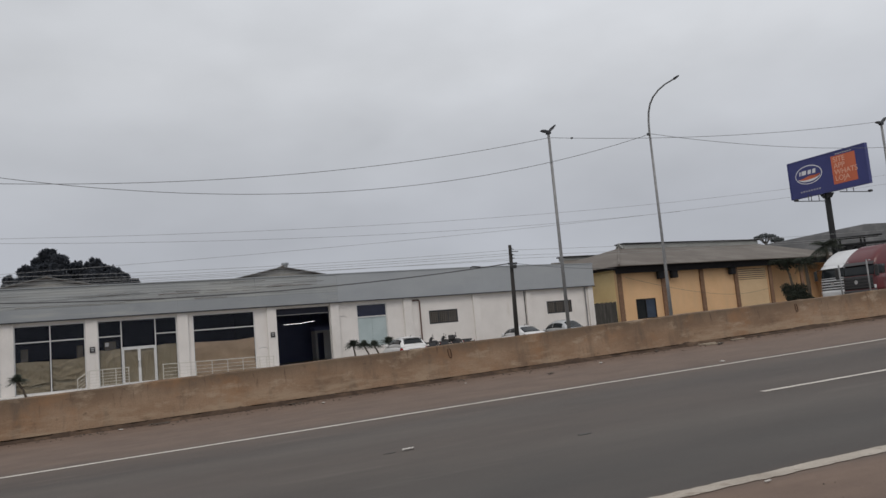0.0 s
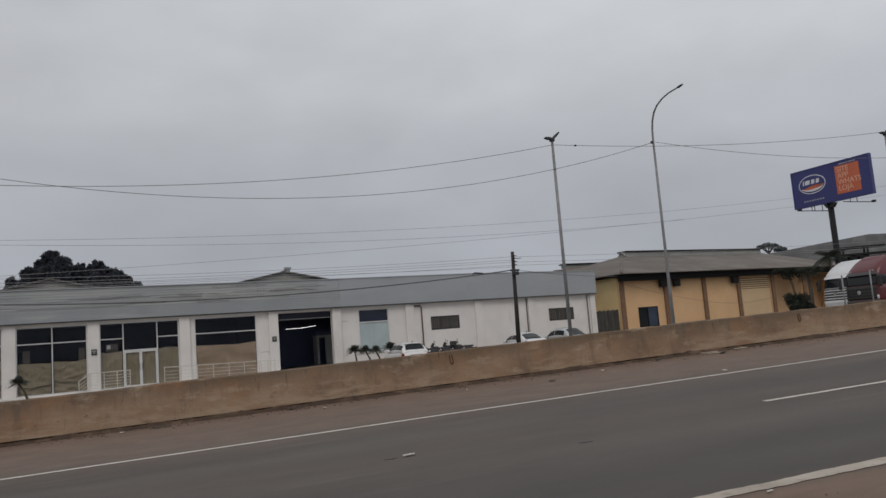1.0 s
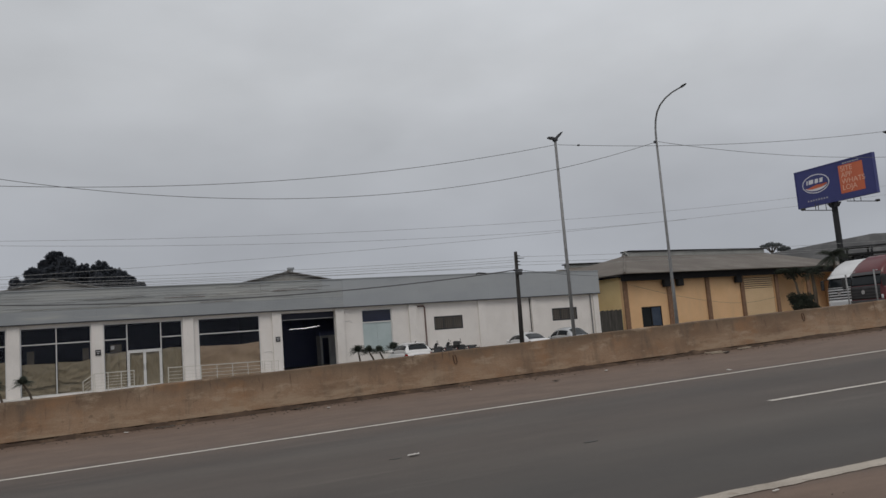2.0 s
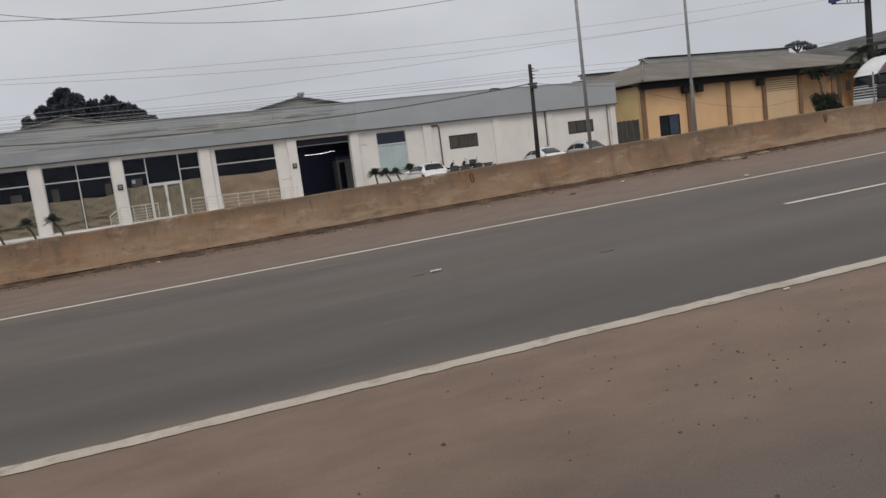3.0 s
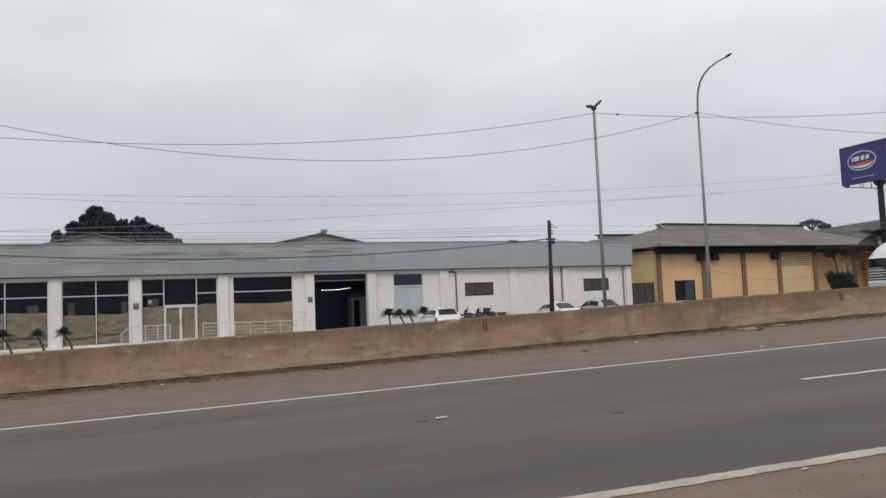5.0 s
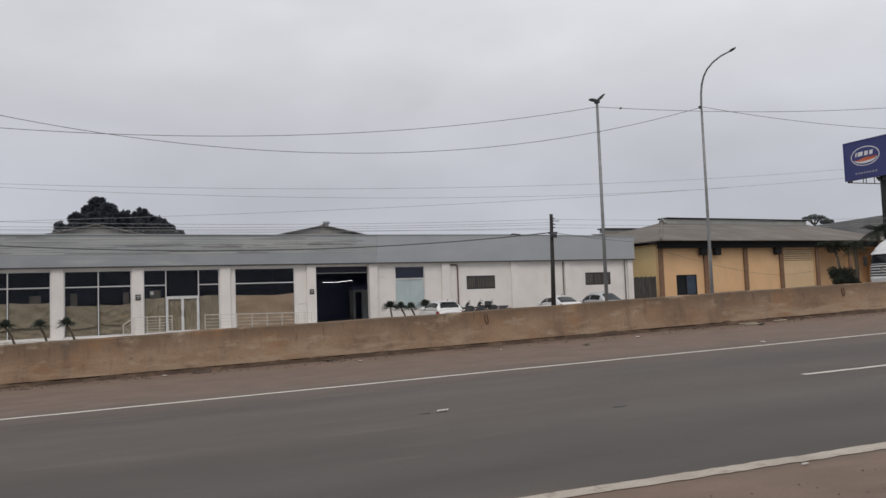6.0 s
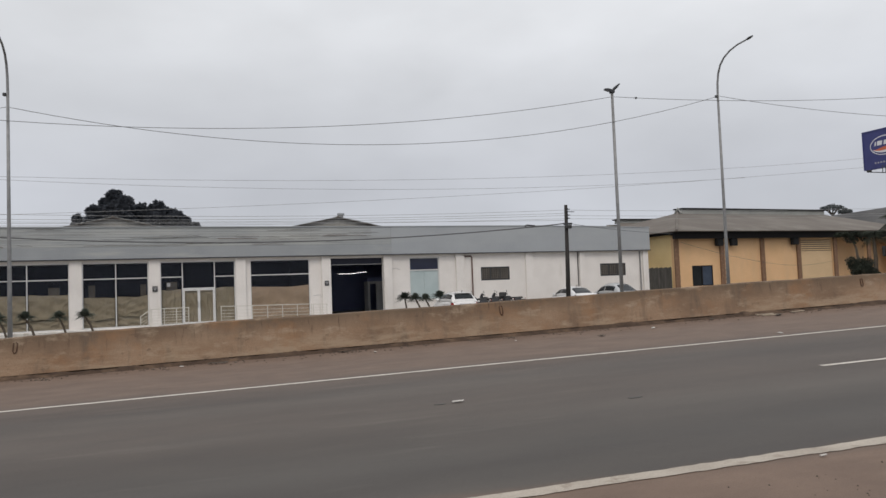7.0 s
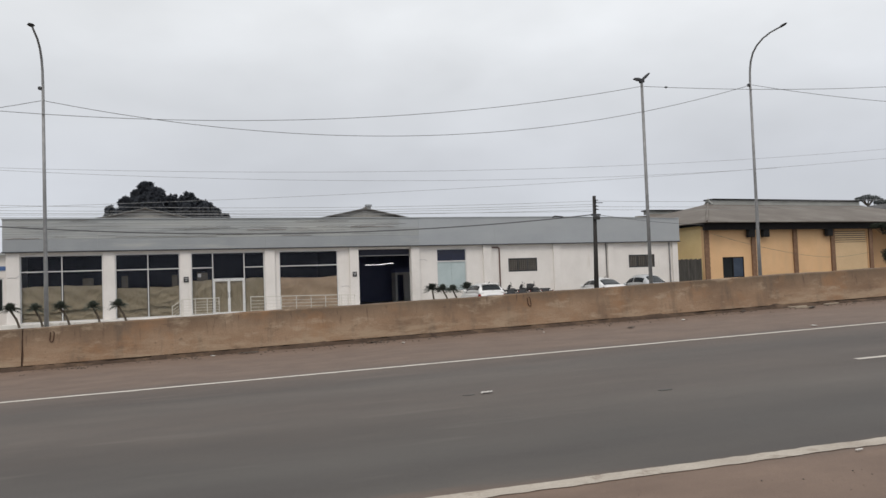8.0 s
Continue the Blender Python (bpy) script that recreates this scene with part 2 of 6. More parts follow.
M["inside_floor"] = surface("polished_concrete_floor", (0.06, 0.06, 0.062), (0.085, 0.085, 0.085), 0.6, 0.4, 0.03)
M["inside_white"] = surface("off_white_partition", (0.70, 0.70, 0.69), (0.78, 0.78, 0.77), 0.8, 0.7, 0.03)
M["tube"] = glow("fluorescent_tube_light", (1.0, 0.98, 0.95), 3.5)
M["carton"] = surface("dusty_cardboard", (0.13, 0.105, 0.085), (0.19, 0.155, 0.125), 2.0, 0.9, 0.1)
# pale tone chosen to reflect light up into the gate room
M["bounce_floor"] = surface("pale_bounce_floor", (0.26, 0.26, 0.27), (0.34, 0.34, 0.34), 0.6, 0.5, 0.03)
M["yellow_side"] = surface("pale_yellow_render", (0.76, 0.58, 0.29), (0.84, 0.66, 0.36), 0.5, 0.85, 0.12, stain=(0.70, 0.52, 0.28), stain_scale=0.6, stain_at=(0.5, 0.75))
M["sign_black"] = surface("black_sign_plate", (0.02, 0.02, 0.022), (0.035, 0.035, 0.037), 4.0, 0.4, 0.02)
M["grey_mark"] = surface("grey_sign_print", (0.35, 0.35, 0.36), (0.42, 0.42, 0.43), 4.0, 0.5, 0.0)
M["rail"] = surface("white_painted_rail", (0.54, 0.52, 0.47), (0.64, 0.62, 0.57), 3.0, 0.5, 0.03)
M["pipe_brown"] = surface("brown_pvc_pipe", (0.10, 0.055, 0.045), (0.15, 0.085, 0.07), 2.0, 0.5, 0.02)
M["yellow"] = surface("ochre_yellow_render", (0.66, 0.42, 0.226), (0.75, 0.488, 0.272), 0.5, 0.85, 0.12, stain=(0.61, 0.41, 0.24), stain_scale=0.6, stain_stretch=(1.4, 1.4, 0.4), stain_at=(0.5, 0.75))
M["brick_pillar"] = surface("brown_brick_pier", (0.155, 0.088, 0.055), (0.235, 0.135, 0.085), 5.0, 0.9, 0.3, stain=(0.30, 0.19, 0.115), stain_scale=6.0, stretch=(1, 1, 3))
M["roll_door"] = surface("cream_roller_shutter", (0.62, 0.44, 0.255), (0.70, 0.51, 0.305), 0.7, 0.6, 0.05)
M["tile_roof"] = surface("grey_brown_fibre_roof", (0.120, 0.102, 0.087), (0.155, 0.136, 0.117), 0.4, 0.9, 0.2, stain=(0.18, 0.163, 0.142), stain_scale=0.4, stain_stretch=(1, 0.8, 1), vary=0.025)
M["tile_roof_pale"] = surface("pale_fibre_ridge", (0.24, 0.25, 0.24), (0.33, 0.335, 0.32), 0.7, 0.9, 0.1)
M["gable_wall"] = surface("weathered_gable_render", (0.27, 0.26, 0.235), (0.37, 0.36, 0.33), 0.6, 0.9, 0.15, stain=(0.2, 0.19, 0.17), stain_stretch=(1, 1, 0.5))
M["vent_block"] = surface("dusty_vent_block", (0.10, 0.09, 0.08), (0.155, 0.14, 0.125), 3.0, 0.9, 0.1)
# near black, so the shade under the eaves sits in the colour
M["soffit"] = surface("near_black_trim_and_shade", (0.007, 0.007, 0.009), (0.014, 0.013, 0.014), 1.5, 0.95, 0.1)
M["shed_roof"] = surface("grey_shed_roof", (0.115, 0.12, 0.125), (0.165, 0.17, 0.178), 0.4, 0.8, 0.1, stain=(0.2, 0.205, 0.21))
M["gate_dark"] = surface("dark_weathered_boards", (0.035, 0.033, 0.03), (0.075, 0.07, 0.062), 2.0, 0.85, 0.2, stretch=(5, 5, 0.6), vary=0.25)
M["foliage_pine"] = surface("dark_pine_foliage", (0.042, 0.05, 0.064), (0.098, 0.11, 0.132), 0.9, 0.9, 0.0, grain=8.0)
# distance haze is mixed into this leaf colour
M["foliage_far"] = surface("hazed_grey_foliage", (0.08, 0.092, 0.095), (0.15, 0.165, 0.165), 0.6, 0.9, 0.0, grain=8.0)
M["foliage_palm"] = surface("cycad_leaf", (0.035, 0.046, 0.036), (0.095, 0.112, 0.088), 3.0, 0.6, 0.0, vary=0.25)
M["foliage_bush"] = surface("shrub_leaf", (0.012, 0.017, 0.011), (0.032, 0.042, 0.025), 2.0, 0.85, 0.0, vary=0.2)
M["bark"] = surface("bark", (0.07, 0.055, 0.042), (0.13, 0.105, 0.08), 4.0, 0.95, 0.4, stretch=(4, 4, 0.7))
M["blue_sign"] = surface("blue_sign_vinyl", (0.030, 0.036, 0.155), (0.042, 0.05, 0.19), 0.6, 0.5, 0.02)
M["orange_sign"] = surface("orange_sign_vinyl", (0.55, 0.125, 0.055), (0.62, 0.155, 0.07), 0.8, 0.5, 0.02)
M["white_sign"] = surface("white_sign_vinyl", (0.68, 0.68, 0.7), (0.76, 0.76, 0.78), 1.0, 0.5, 0.0)
M["pale_orange"] = surface("faded_sign_print", (0.72, 0.42, 0.30), (0.78, 0.48, 0.36), 1.0, 0.5, 0.0)
M["car_white"] = surface("white_car_paint", (0.70, 0.70, 0.70), (0.76, 0.76, 0.76), 0.8, 0.3, 0.0, coat=0.6)
M["car_silver"] = surface("silver_car_paint", (0.48, 0.49, 0.50), (0.54, 0.55, 0.56), 0.8, 0.35, 0.0, 0.3, coat=0.6)
M["truck_white"] = surface("white_truck_paint", (0.64, 0.65, 0.66), (0.74, 0.75, 0.76), 0.8, 0.4, 0.03, coat=0.3)
M["dirt"] = surface("damp_brown_dirt", (0.04, 0.024, 0.016), (0.08, 0.05, 0.032), 3.0, 0.95, 0.4, stain=(0.13, 0.084, 0.054), stain_scale=2.5)
M["truck_red"] = surface("dark_red_truck_paint", (0.085, 0.009, 0.012), (0.125, 0.014, 0.017), 0.8, 0.4, 0.03, coat=0.3)
M["truck_trim"] = surface("dark_truck_trim", (0.03, 0.028, 0.03), (0.055, 0.05, 0.052), 1.5, 0.45, 0.02)
M["car_glass"] = surface("dark_car_glass", (0.012, 0.015, 0.018), (0.02, 0.024, 0.027), 1.0, 0.08, 0.0)
M["car_glass"].node_tree.nodes["Principled BSDF"].inputs["Specular IOR Level"].default_value = 0.25
M["tyre"] = surface("tyre_rubber", (0.016, 0.016, 0.016), (0.03, 0.03, 0.03), 4.0, 0.9, 0.1)
M["black_plastic"] = surface("black_plastic", (0.014, 0.014, 0.015), (0.03, 0.03, 0.031), 3.0, 0.6, 0.03)
M["chrome"] = surface("bright_metal", (0.45, 0.45, 0.46), (0.58, 0.58, 0.59), 3.0, 0.25, 0.0, 0.9)
M["lamp_red"] = surface("red_tail_lens", (0.20, 0.008, 0.008), (0.28, 0.012, 0.01), 3.0, 0.2, 0.0)
M["lamp_dark"] = surface("smoked_red_lens", (0.07, 0.012, 0.014), (0.11, 0.018, 0.02), 3.0, 0.15, 0.0)
M["lamp_clear"] = surface("clear_head_lens", (0.42, 0.44, 0.46), (0.6, 0.62, 0.64), 3.0, 0.1, 0.0)
M["wire"] = surface("black_cable_sheath", (0.07, 0.073, 0.078), (0.11, 0.113, 0.118), 2.0, 0.7, 0.0)
M["wire_mid"] = surface("weathered_cable_sheath", (0.13, 0.134, 0.14), (0.18, 0.184, 0.19), 2.0, 0.7, 0.0)
M["wire_thin"] = surface("aluminium_conductor", (0.27, 0.275, 0.28), (0.33, 0.335, 0.34), 2.0, 0.6, 0.0, 0.1)
M["litter"] = surface("pale_litter", (0.46, 0.44, 0.41), (0.6, 0.585, 0.55), 9.0, 0.8, 0.1)
M["stone"] = surface("dark_gravel_crumb", (0.045, 0.036, 0.03), (0.09, 0.075, 0.062), 9.0, 0.95, 0.2, vary=0.3)
M["plank"] = surface("grey_weathered_board", (0.30, 0.25, 0.19), (0.42, 0.36, 0.28), 4.0, 0.9, 0.2, stretch=(0.4, 6, 1))
M["rust"] = surface("rusted_bar", (0.055, 0.03, 0.02), (0.10, 0.05, 0.03), 8.0, 0.9, 0.2)
M["pane_blue"] = surface("blue_grey_pane", (0.03, 0.045, 0.075), (0.05, 0.07, 0.105), 1.5, 0.15, 0.0)
M["pane_navy"] = surface("navy_film_pane", (0.007, 0.010, 0.03), (0.011, 0.016, 0.042), 1.0, 0.15, 0.0)
M["blue_strip"] = surface("blue_facade_paint", (0.05, 0.11, 0.27), (0.07, 0.14, 0.33), 0.8, 0.6, 0.05)


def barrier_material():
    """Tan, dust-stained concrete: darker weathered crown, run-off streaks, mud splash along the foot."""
    m, nt, p = principled("dust_stained_barrier_concrete")
    broad, fine_n = noise_node(nt, 0.55, (1, 1, 1.5), 6.0), noise_node(nt, 38.0, detail=4.0)
    r = ramp_node(nt, ((0.3, (0.180, 0.116, 0.075)), (0.5, (0.254, 0.166, 0.106)), (0.72, (0.337, 0.236, 0.160))))
    nt.links.new(broad.outputs["Fac"], r.inputs["Fac"])
    g = ramp_node(nt, ((0.3, (0.86, 0.86, 0.86)), (0.7, (1.1, 1.1, 1.1))))
    nt.links.new(fine_n.outputs["Fac"], g.inputs["Fac"])
    col = mix_node(nt, r.outputs["Color"], g.outputs["Color"], 1.0, "MULTIPLY")
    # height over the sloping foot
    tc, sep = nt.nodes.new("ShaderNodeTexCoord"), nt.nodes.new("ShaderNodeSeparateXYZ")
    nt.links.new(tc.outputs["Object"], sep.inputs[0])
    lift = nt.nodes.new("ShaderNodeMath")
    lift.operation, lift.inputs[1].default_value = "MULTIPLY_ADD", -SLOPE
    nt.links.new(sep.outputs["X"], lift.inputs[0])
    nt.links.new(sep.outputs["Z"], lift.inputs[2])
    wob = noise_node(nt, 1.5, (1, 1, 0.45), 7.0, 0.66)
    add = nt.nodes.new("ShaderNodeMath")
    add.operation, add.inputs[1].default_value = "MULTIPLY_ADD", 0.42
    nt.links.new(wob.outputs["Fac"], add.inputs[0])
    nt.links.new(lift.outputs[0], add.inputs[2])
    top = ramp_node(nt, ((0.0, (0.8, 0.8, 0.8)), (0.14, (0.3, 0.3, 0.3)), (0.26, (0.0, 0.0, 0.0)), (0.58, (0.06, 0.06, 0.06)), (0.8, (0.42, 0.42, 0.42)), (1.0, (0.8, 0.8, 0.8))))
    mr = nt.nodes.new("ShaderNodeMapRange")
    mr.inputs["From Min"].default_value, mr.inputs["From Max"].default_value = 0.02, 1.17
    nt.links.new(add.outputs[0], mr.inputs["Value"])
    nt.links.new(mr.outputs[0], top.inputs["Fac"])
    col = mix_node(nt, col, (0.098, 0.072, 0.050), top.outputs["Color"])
    run = noise_node(nt, 1.1, (2.2, 1, 0.42), 7.0, 0.7)
    rr = ramp_node(nt, ((0.52, (0, 0, 0)), (0.7, (0.75, 0.75, 0.75))))
    nt.links.new(run.outputs["Fac"], rr.inputs["Fac"])
    col = mix_node(nt, col, (0.115, 0.088, 0.066), rr.outputs["Color"])
    rusty = noise_node(nt, 0.9, (0.8, 1, 0.9), 7.0, 0.7)
    ru = ramp_node(nt, ((0.52, (0, 0, 0)), (0.66, (0.55, 0.55, 0.55))))
    nt.links.new(rusty.outputs["Fac"], ru.inputs["Fac"])
    col = mix_node(nt, col, (0.27, 0.145, 0.072), ru.outputs["Color"])
    pale = noise_node(nt, 1.6, (0.7, 1, 1.7), 8.0, 0.68)
    pr = ramp_node(nt, ((0.55, (0, 0, 0)), (0.68, (0.72, 0.72, 0.72))))
    nt.links.new(pale.outputs["Fac"], pr.inputs["Fac"])
    col = mix_node(nt, col, (0.37, 0.29, 0.21), pr.outputs["Color"])
    # worn pale skin low down, in ragged flakes along the road
    flake = noise_node(nt, 1.3, (0.55, 1, 2.4), 9.0, 0.74)
    fl = ramp_node(nt, ((0.47, (0, 0, 0)), (0.60, (0.7, 0.7, 0.7))))
    nt.links.new(flake.outputs["Fac"], fl.inputs["Fac"])
    where = ramp_node(nt, ((0.12, (0.2, 0.2, 0.2)), (0.3, (1, 1, 1)), (0.55, (0.55, 0.55, 0.55)), (0.75, (0.0, 0.0, 0.0))))
    nt.links.new(mr.outputs[0], where.inputs["Fac"])
    col = mix_node(nt, col, (0.355, 0.272, 0.190), mix_node(nt, fl.outputs["Color"], where.outputs["Color"], 1.0, "MULTIPLY"))
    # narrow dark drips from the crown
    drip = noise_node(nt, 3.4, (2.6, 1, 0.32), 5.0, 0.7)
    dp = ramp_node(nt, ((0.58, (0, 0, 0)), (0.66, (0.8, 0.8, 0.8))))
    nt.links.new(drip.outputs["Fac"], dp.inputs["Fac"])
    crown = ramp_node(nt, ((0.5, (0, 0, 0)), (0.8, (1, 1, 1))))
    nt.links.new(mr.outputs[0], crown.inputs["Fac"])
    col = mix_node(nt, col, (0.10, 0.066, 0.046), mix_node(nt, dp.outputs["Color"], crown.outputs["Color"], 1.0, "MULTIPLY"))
    # small dark chips and blotches
    chip = noise_node(nt, 4.2, (0.8, 1, 1.2), 6.0, 0.72)
    cr = ramp_node(nt, ((0.60, (0, 0, 0)), (0.70, (0.7, 0.7, 0.7))))
    nt.links.new(chip.outputs["Fac"], cr.inputs["Fac"])
    col = mix_node(nt, col, (0.105, 0.070, 0.048), cr.outputs["Color"])
    nt.links.new(col, p.inputs["Base Color"])
    p.inputs["Roughness"].default_value = 0.92
    bp = nt.nodes.new("ShaderNodeBump")
    bp.inputs["Strength"].default_value, bp.inputs["Distance"].default_value = 0.3, 0.01
    nt.links.new(fine_n.outputs["Fac"], bp.inputs["Height"])
    nt.links.new(bp.outputs[0], p.inputs["Normal"])
    return m


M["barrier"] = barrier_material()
M["tar"] = surface("tar_patch", (0.043, 0.041, 0.039), (0.064, 0.061, 0.057), 6.0, 0.7, 0.2)


# ---- building blocks ----
def part(name, bm, material, parent=None, label="", smooth=False):
    """Links a bmesh as one mesh object, under a thing or a part where one is given."""
    me = bpy.data.meshes.new(name)
    bmesh.ops.recalc_face_normals(bm, faces=bm.faces)
    if smooth:
        for f in bm.faces:
            f.smooth = True
    bm.to_mesh(me)
    bm.free()
    me.materials.append(M[material])
    ob = new(name, me)
    if parent:
        ob.parent = parent
    if label:
        tagged(ob, label)
    return ob


def thing(name, at, label, category, group="", kind=""):
    """An Empty at a thing's base, which carries its parts."""
    ob = new(name)
    ob.empty_display_size = 0.2
    ob.matrix_world = at
    return tagged(ob, label, category, group, kind)


def box(bm, x0, x1, y0, y1, z0, z1, bevel=0.0):
    v = [bm.verts.new((x, y, z)) for x in (x0, x1) for y in (y0, y1) for z in (z0, z1)]
    faces = [bm.faces.new([v[i] for i in q]) for q in ((0, 1, 3, 2), (4, 6, 7, 5), (0, 4, 5, 1), (2, 3, 7, 6), (0, 2, 6, 4), (1, 5, 7, 3))]
    if bevel:
        edges = {e for f in faces for e in f.edges}
        bmesh.ops.bevel(bm, geom=list(edges), offset=bevel, segments=1, affect="EDGES", profile=0.5)
    return bm


def boxes(*rows, bevel=0.0):
    bm = bmesh.new()
    for r in rows:
        box(bm, *r, bevel=bevel)
    return bm


def tube(bm, points, radius, sides=8, end_radius=None, caps=True):
    """A round bar along points; radius goes over to end_radius."""
    pts = [Vector(p) for p in points]
    n = len(pts)
    rings = []
    for i, p in enumerate(pts):
        d = (pts[min(i + 1, n - 1)] - pts[max(i - 1, 0)]).normalized()
        side = d.cross(Vector((0, 0, 1))) if abs(d.z) < 0.95 else d.cross(Vector((0, 1, 0)))
        side.normalize()
        up = side.cross(d)
        r = radius if end_radius is None else radius + (end_radius - radius) * i / (n - 1)
        rings.append([bm.verts.new(p + (side * math.cos(a) + up * math.sin(a)) * r) for a in (2 * math.pi * k / sides for k in range(sides))])
    for a, b in zip(rings, rings[1:]):
        for k in range(sides):
            bm.faces.new((a[k], a[(k + 1) % sides], b[(k + 1) % sides], b[k]))
    if caps:
        bm.faces.new(rings[0])
        bm.faces.new(rings[-1][::-1])
    return bm


def tubes(*rows, sides=8):
    bm = bmesh.new()
    for pts, r in rows:
        tube(bm, pts, r, sides)
    return bm


def prism(bm, outline, y0, y1):
    """A closed outline of (x, z) drawn out from y0 to y1."""
    a, b = [bm.verts.new((x, y0, z)) for x, z in outline], [bm.verts.new((x, y1, z)) for x, z in outline]
    n = len(outline)
    bm.faces.new(a)
    bm.faces.new(b[::-1])
    for i in range(n):
        bm.faces.new((a[i], b[i], b[(i + 1) % n], a[(i + 1) % n]))
    return bm


def pierced(bm, s0, s1, z0, z1, holes, y0, y1):
    """A wall from y0 to y1 with rectangular openings (s0, s1, z0, z1) right through it."""
    xs = sorted({s0, s1, *(h[0] for h in holes), *(h[1] for h in holes)})
    zs = sorted({z0, z1, *(h[2] for h in holes), *(h[3] for h in holes)})
    solid = [[not any(h[0] <= (xs[i] + xs[i + 1]) / 2 <= h[1] and h[2] <= (zs[j] + zs[j + 1]) / 2 <= h[3] for h in holes)
              for j in range(len(zs) - 1)] for i in range(len(xs) - 1)]
    cache = {}

    def v(i, j, y):
        if (i, j, y) not in cache:
            cache[i, j, y] = bm.verts.new((xs[i], y, zs[j]))
        return cache[i, j, y]

    nx, nz = len(xs) - 1, len(zs) - 1
    for i in range(nx):
        for j in range(nz):
            if not solid[i][j]:
                continue
            for y in (y0, y1):
                bm.faces.new((v(i, j, y), v(i + 1, j, y), v(i + 1, j + 1, y), v(i, j + 1, y)))
            for di, dj, a, b in ((-1, 0, (i, j), (i, j + 1)), (1, 0, (i + 1, j), (i + 1, j + 1)), (0, -1, (i, j), (i + 1, j)), (0, 1, (i, j + 1), (i + 1, j + 1))):
                k, m = i + di, j + dj
                if not (0 <= k < nx and 0 <= m < nz) or not solid[k][m]:
                    bm.faces.new((v(*a, y0), v(*b, y0), v(*b, y1), v(*a, y1)))
    return bm


def smooth_step(a, b, x):
    t = min(max((x - a) / (b - a), 0), 1)
    return t * t * (3 - 2 * t)


def lot_height(x):
    return -0.25 + 1.05 * smooth_step(29, 46, x)


def road_height(x):
    return SLOPE * min(max(x, -160), 160)


def ground_height(x, y):
    k = smooth_step(31.8, 36, y)
    return road_height(x) * (1 - k) + lot_height(x) * k


# ---- ground and roads ----
def build_ground():
    xs = [-4000, -1200, -400, -160, -120, -80, -60] + list(range(-50, 71, 4)) + [80, 100, 130, 160, 400, 1200, 4000]
    ys = [-4000, -900, -250, -80, -30, -10, 0, 10, 18, 24, 29, 31, 31.8, 32.5, 33.3, 34, 34.8, 35.5, 36, 40, 48, 60, 80, 120, 200, 500, 1500, 4000]
    bm = bmesh.new()
    g = [[bm.verts.new((x, y, ground_height(x, y) - 0.03)) for y in ys] for x in xs]
    for i in range(len(xs) - 1):
        for j in range(len(ys) - 1):
            bm.faces.new((g[i][j], g[i + 1][j], g[i + 1][j + 1], g[i][j + 1]))
    tagged(part("ground", bm, "ground"), "pale dusty concrete yard and earth", "ground", kind="structure")


def strip(y0, y1, z, x0=-160, x1=160):
    bm = bmesh.new()
    ys = [y0 + (y1 - y0) * k / 6 for k in range(7)]
    xs = [x0 + (x1 - x0) * k / 40 for k in range(41)]
    g = [[bm.verts.new((x, y, SLOPE * x + z)) for y in ys] for x in xs]
    for i in range(40):
        for j in range(6):
            bm.faces.new((g[i][j], g[i + 1][j], g[i + 1][j + 1], g[i][j + 1]))
    return bm


def paint_line(name, y, width, x0, x1, label, seed, mat="line"):
    """A painted line with worn, uneven edges."""
    rnd = random.Random(seed)
    bm = bmesh.new()
    n = max(2, int((x1 - x0) / 0.09))
    rows = []
    drift = 0.0
    for i in range(n + 1):
        x = x0 + (x1 - x0) * i / n
        drift = drift * 0.96 + rnd.uniform(-0.004, 0.004)
        rag = 0.011 if mat == "line_dusty" else 0.006
        a, b = rnd.uniform(-rag, rag) + drift, rnd.uniform(-rag, rag) + drift
        rows.append((bm.verts.new((x, y - width / 2 + a, SLOPE * x + 0.006)), bm.verts.new((x, y + width / 2 + b, SLOPE * x + 0.006))))
    for a, b in zip(rows, rows[1:]):
        bm.faces.new((a[0], b[0], b[1], a[1]))
    tagged(part(name, bm, mat), label, "road marking", kind="structure")


build_ground()
tagged(part("road", strip(-4, 18.9, 0), "road"), "worn grey two-lane asphalt with brown dusty shoulders", "road", kind="structure")
tagged(part("road", strip(19.0, 29.4, 0), "road_far"), "grey asphalt carriageway behind the barrier", "road", kind="structure")
tagged(part("kerb", strip(29.4, 29.55, 0.14), "kerb"), "low concrete kerb", "kerb", kind="structure")
tagged(part("pavement", strip(29.55, 31.8, 0.13), "kerb"), "concrete pavement along the road", "pavement", kind="structure")
paint_line("road_marking", 5.21, 0.178, -30, 45, "worn white edge line beside the dusty shoulder", 1, "line_dusty")
paint_line("road_marking", 13.1, 0.14, -45, 70, "worn white edge line on the barrier side", 2)
for k, x in enumerate((-23.9, -7.9, 8.1, 24.1, 40.1)):
    paint_line("road_marking", 9.13, 0.12, x, x + 4.0, "worn white lane dash", 10 + k)


# ---- the concrete barrier ----
BAR_Y = 18.75


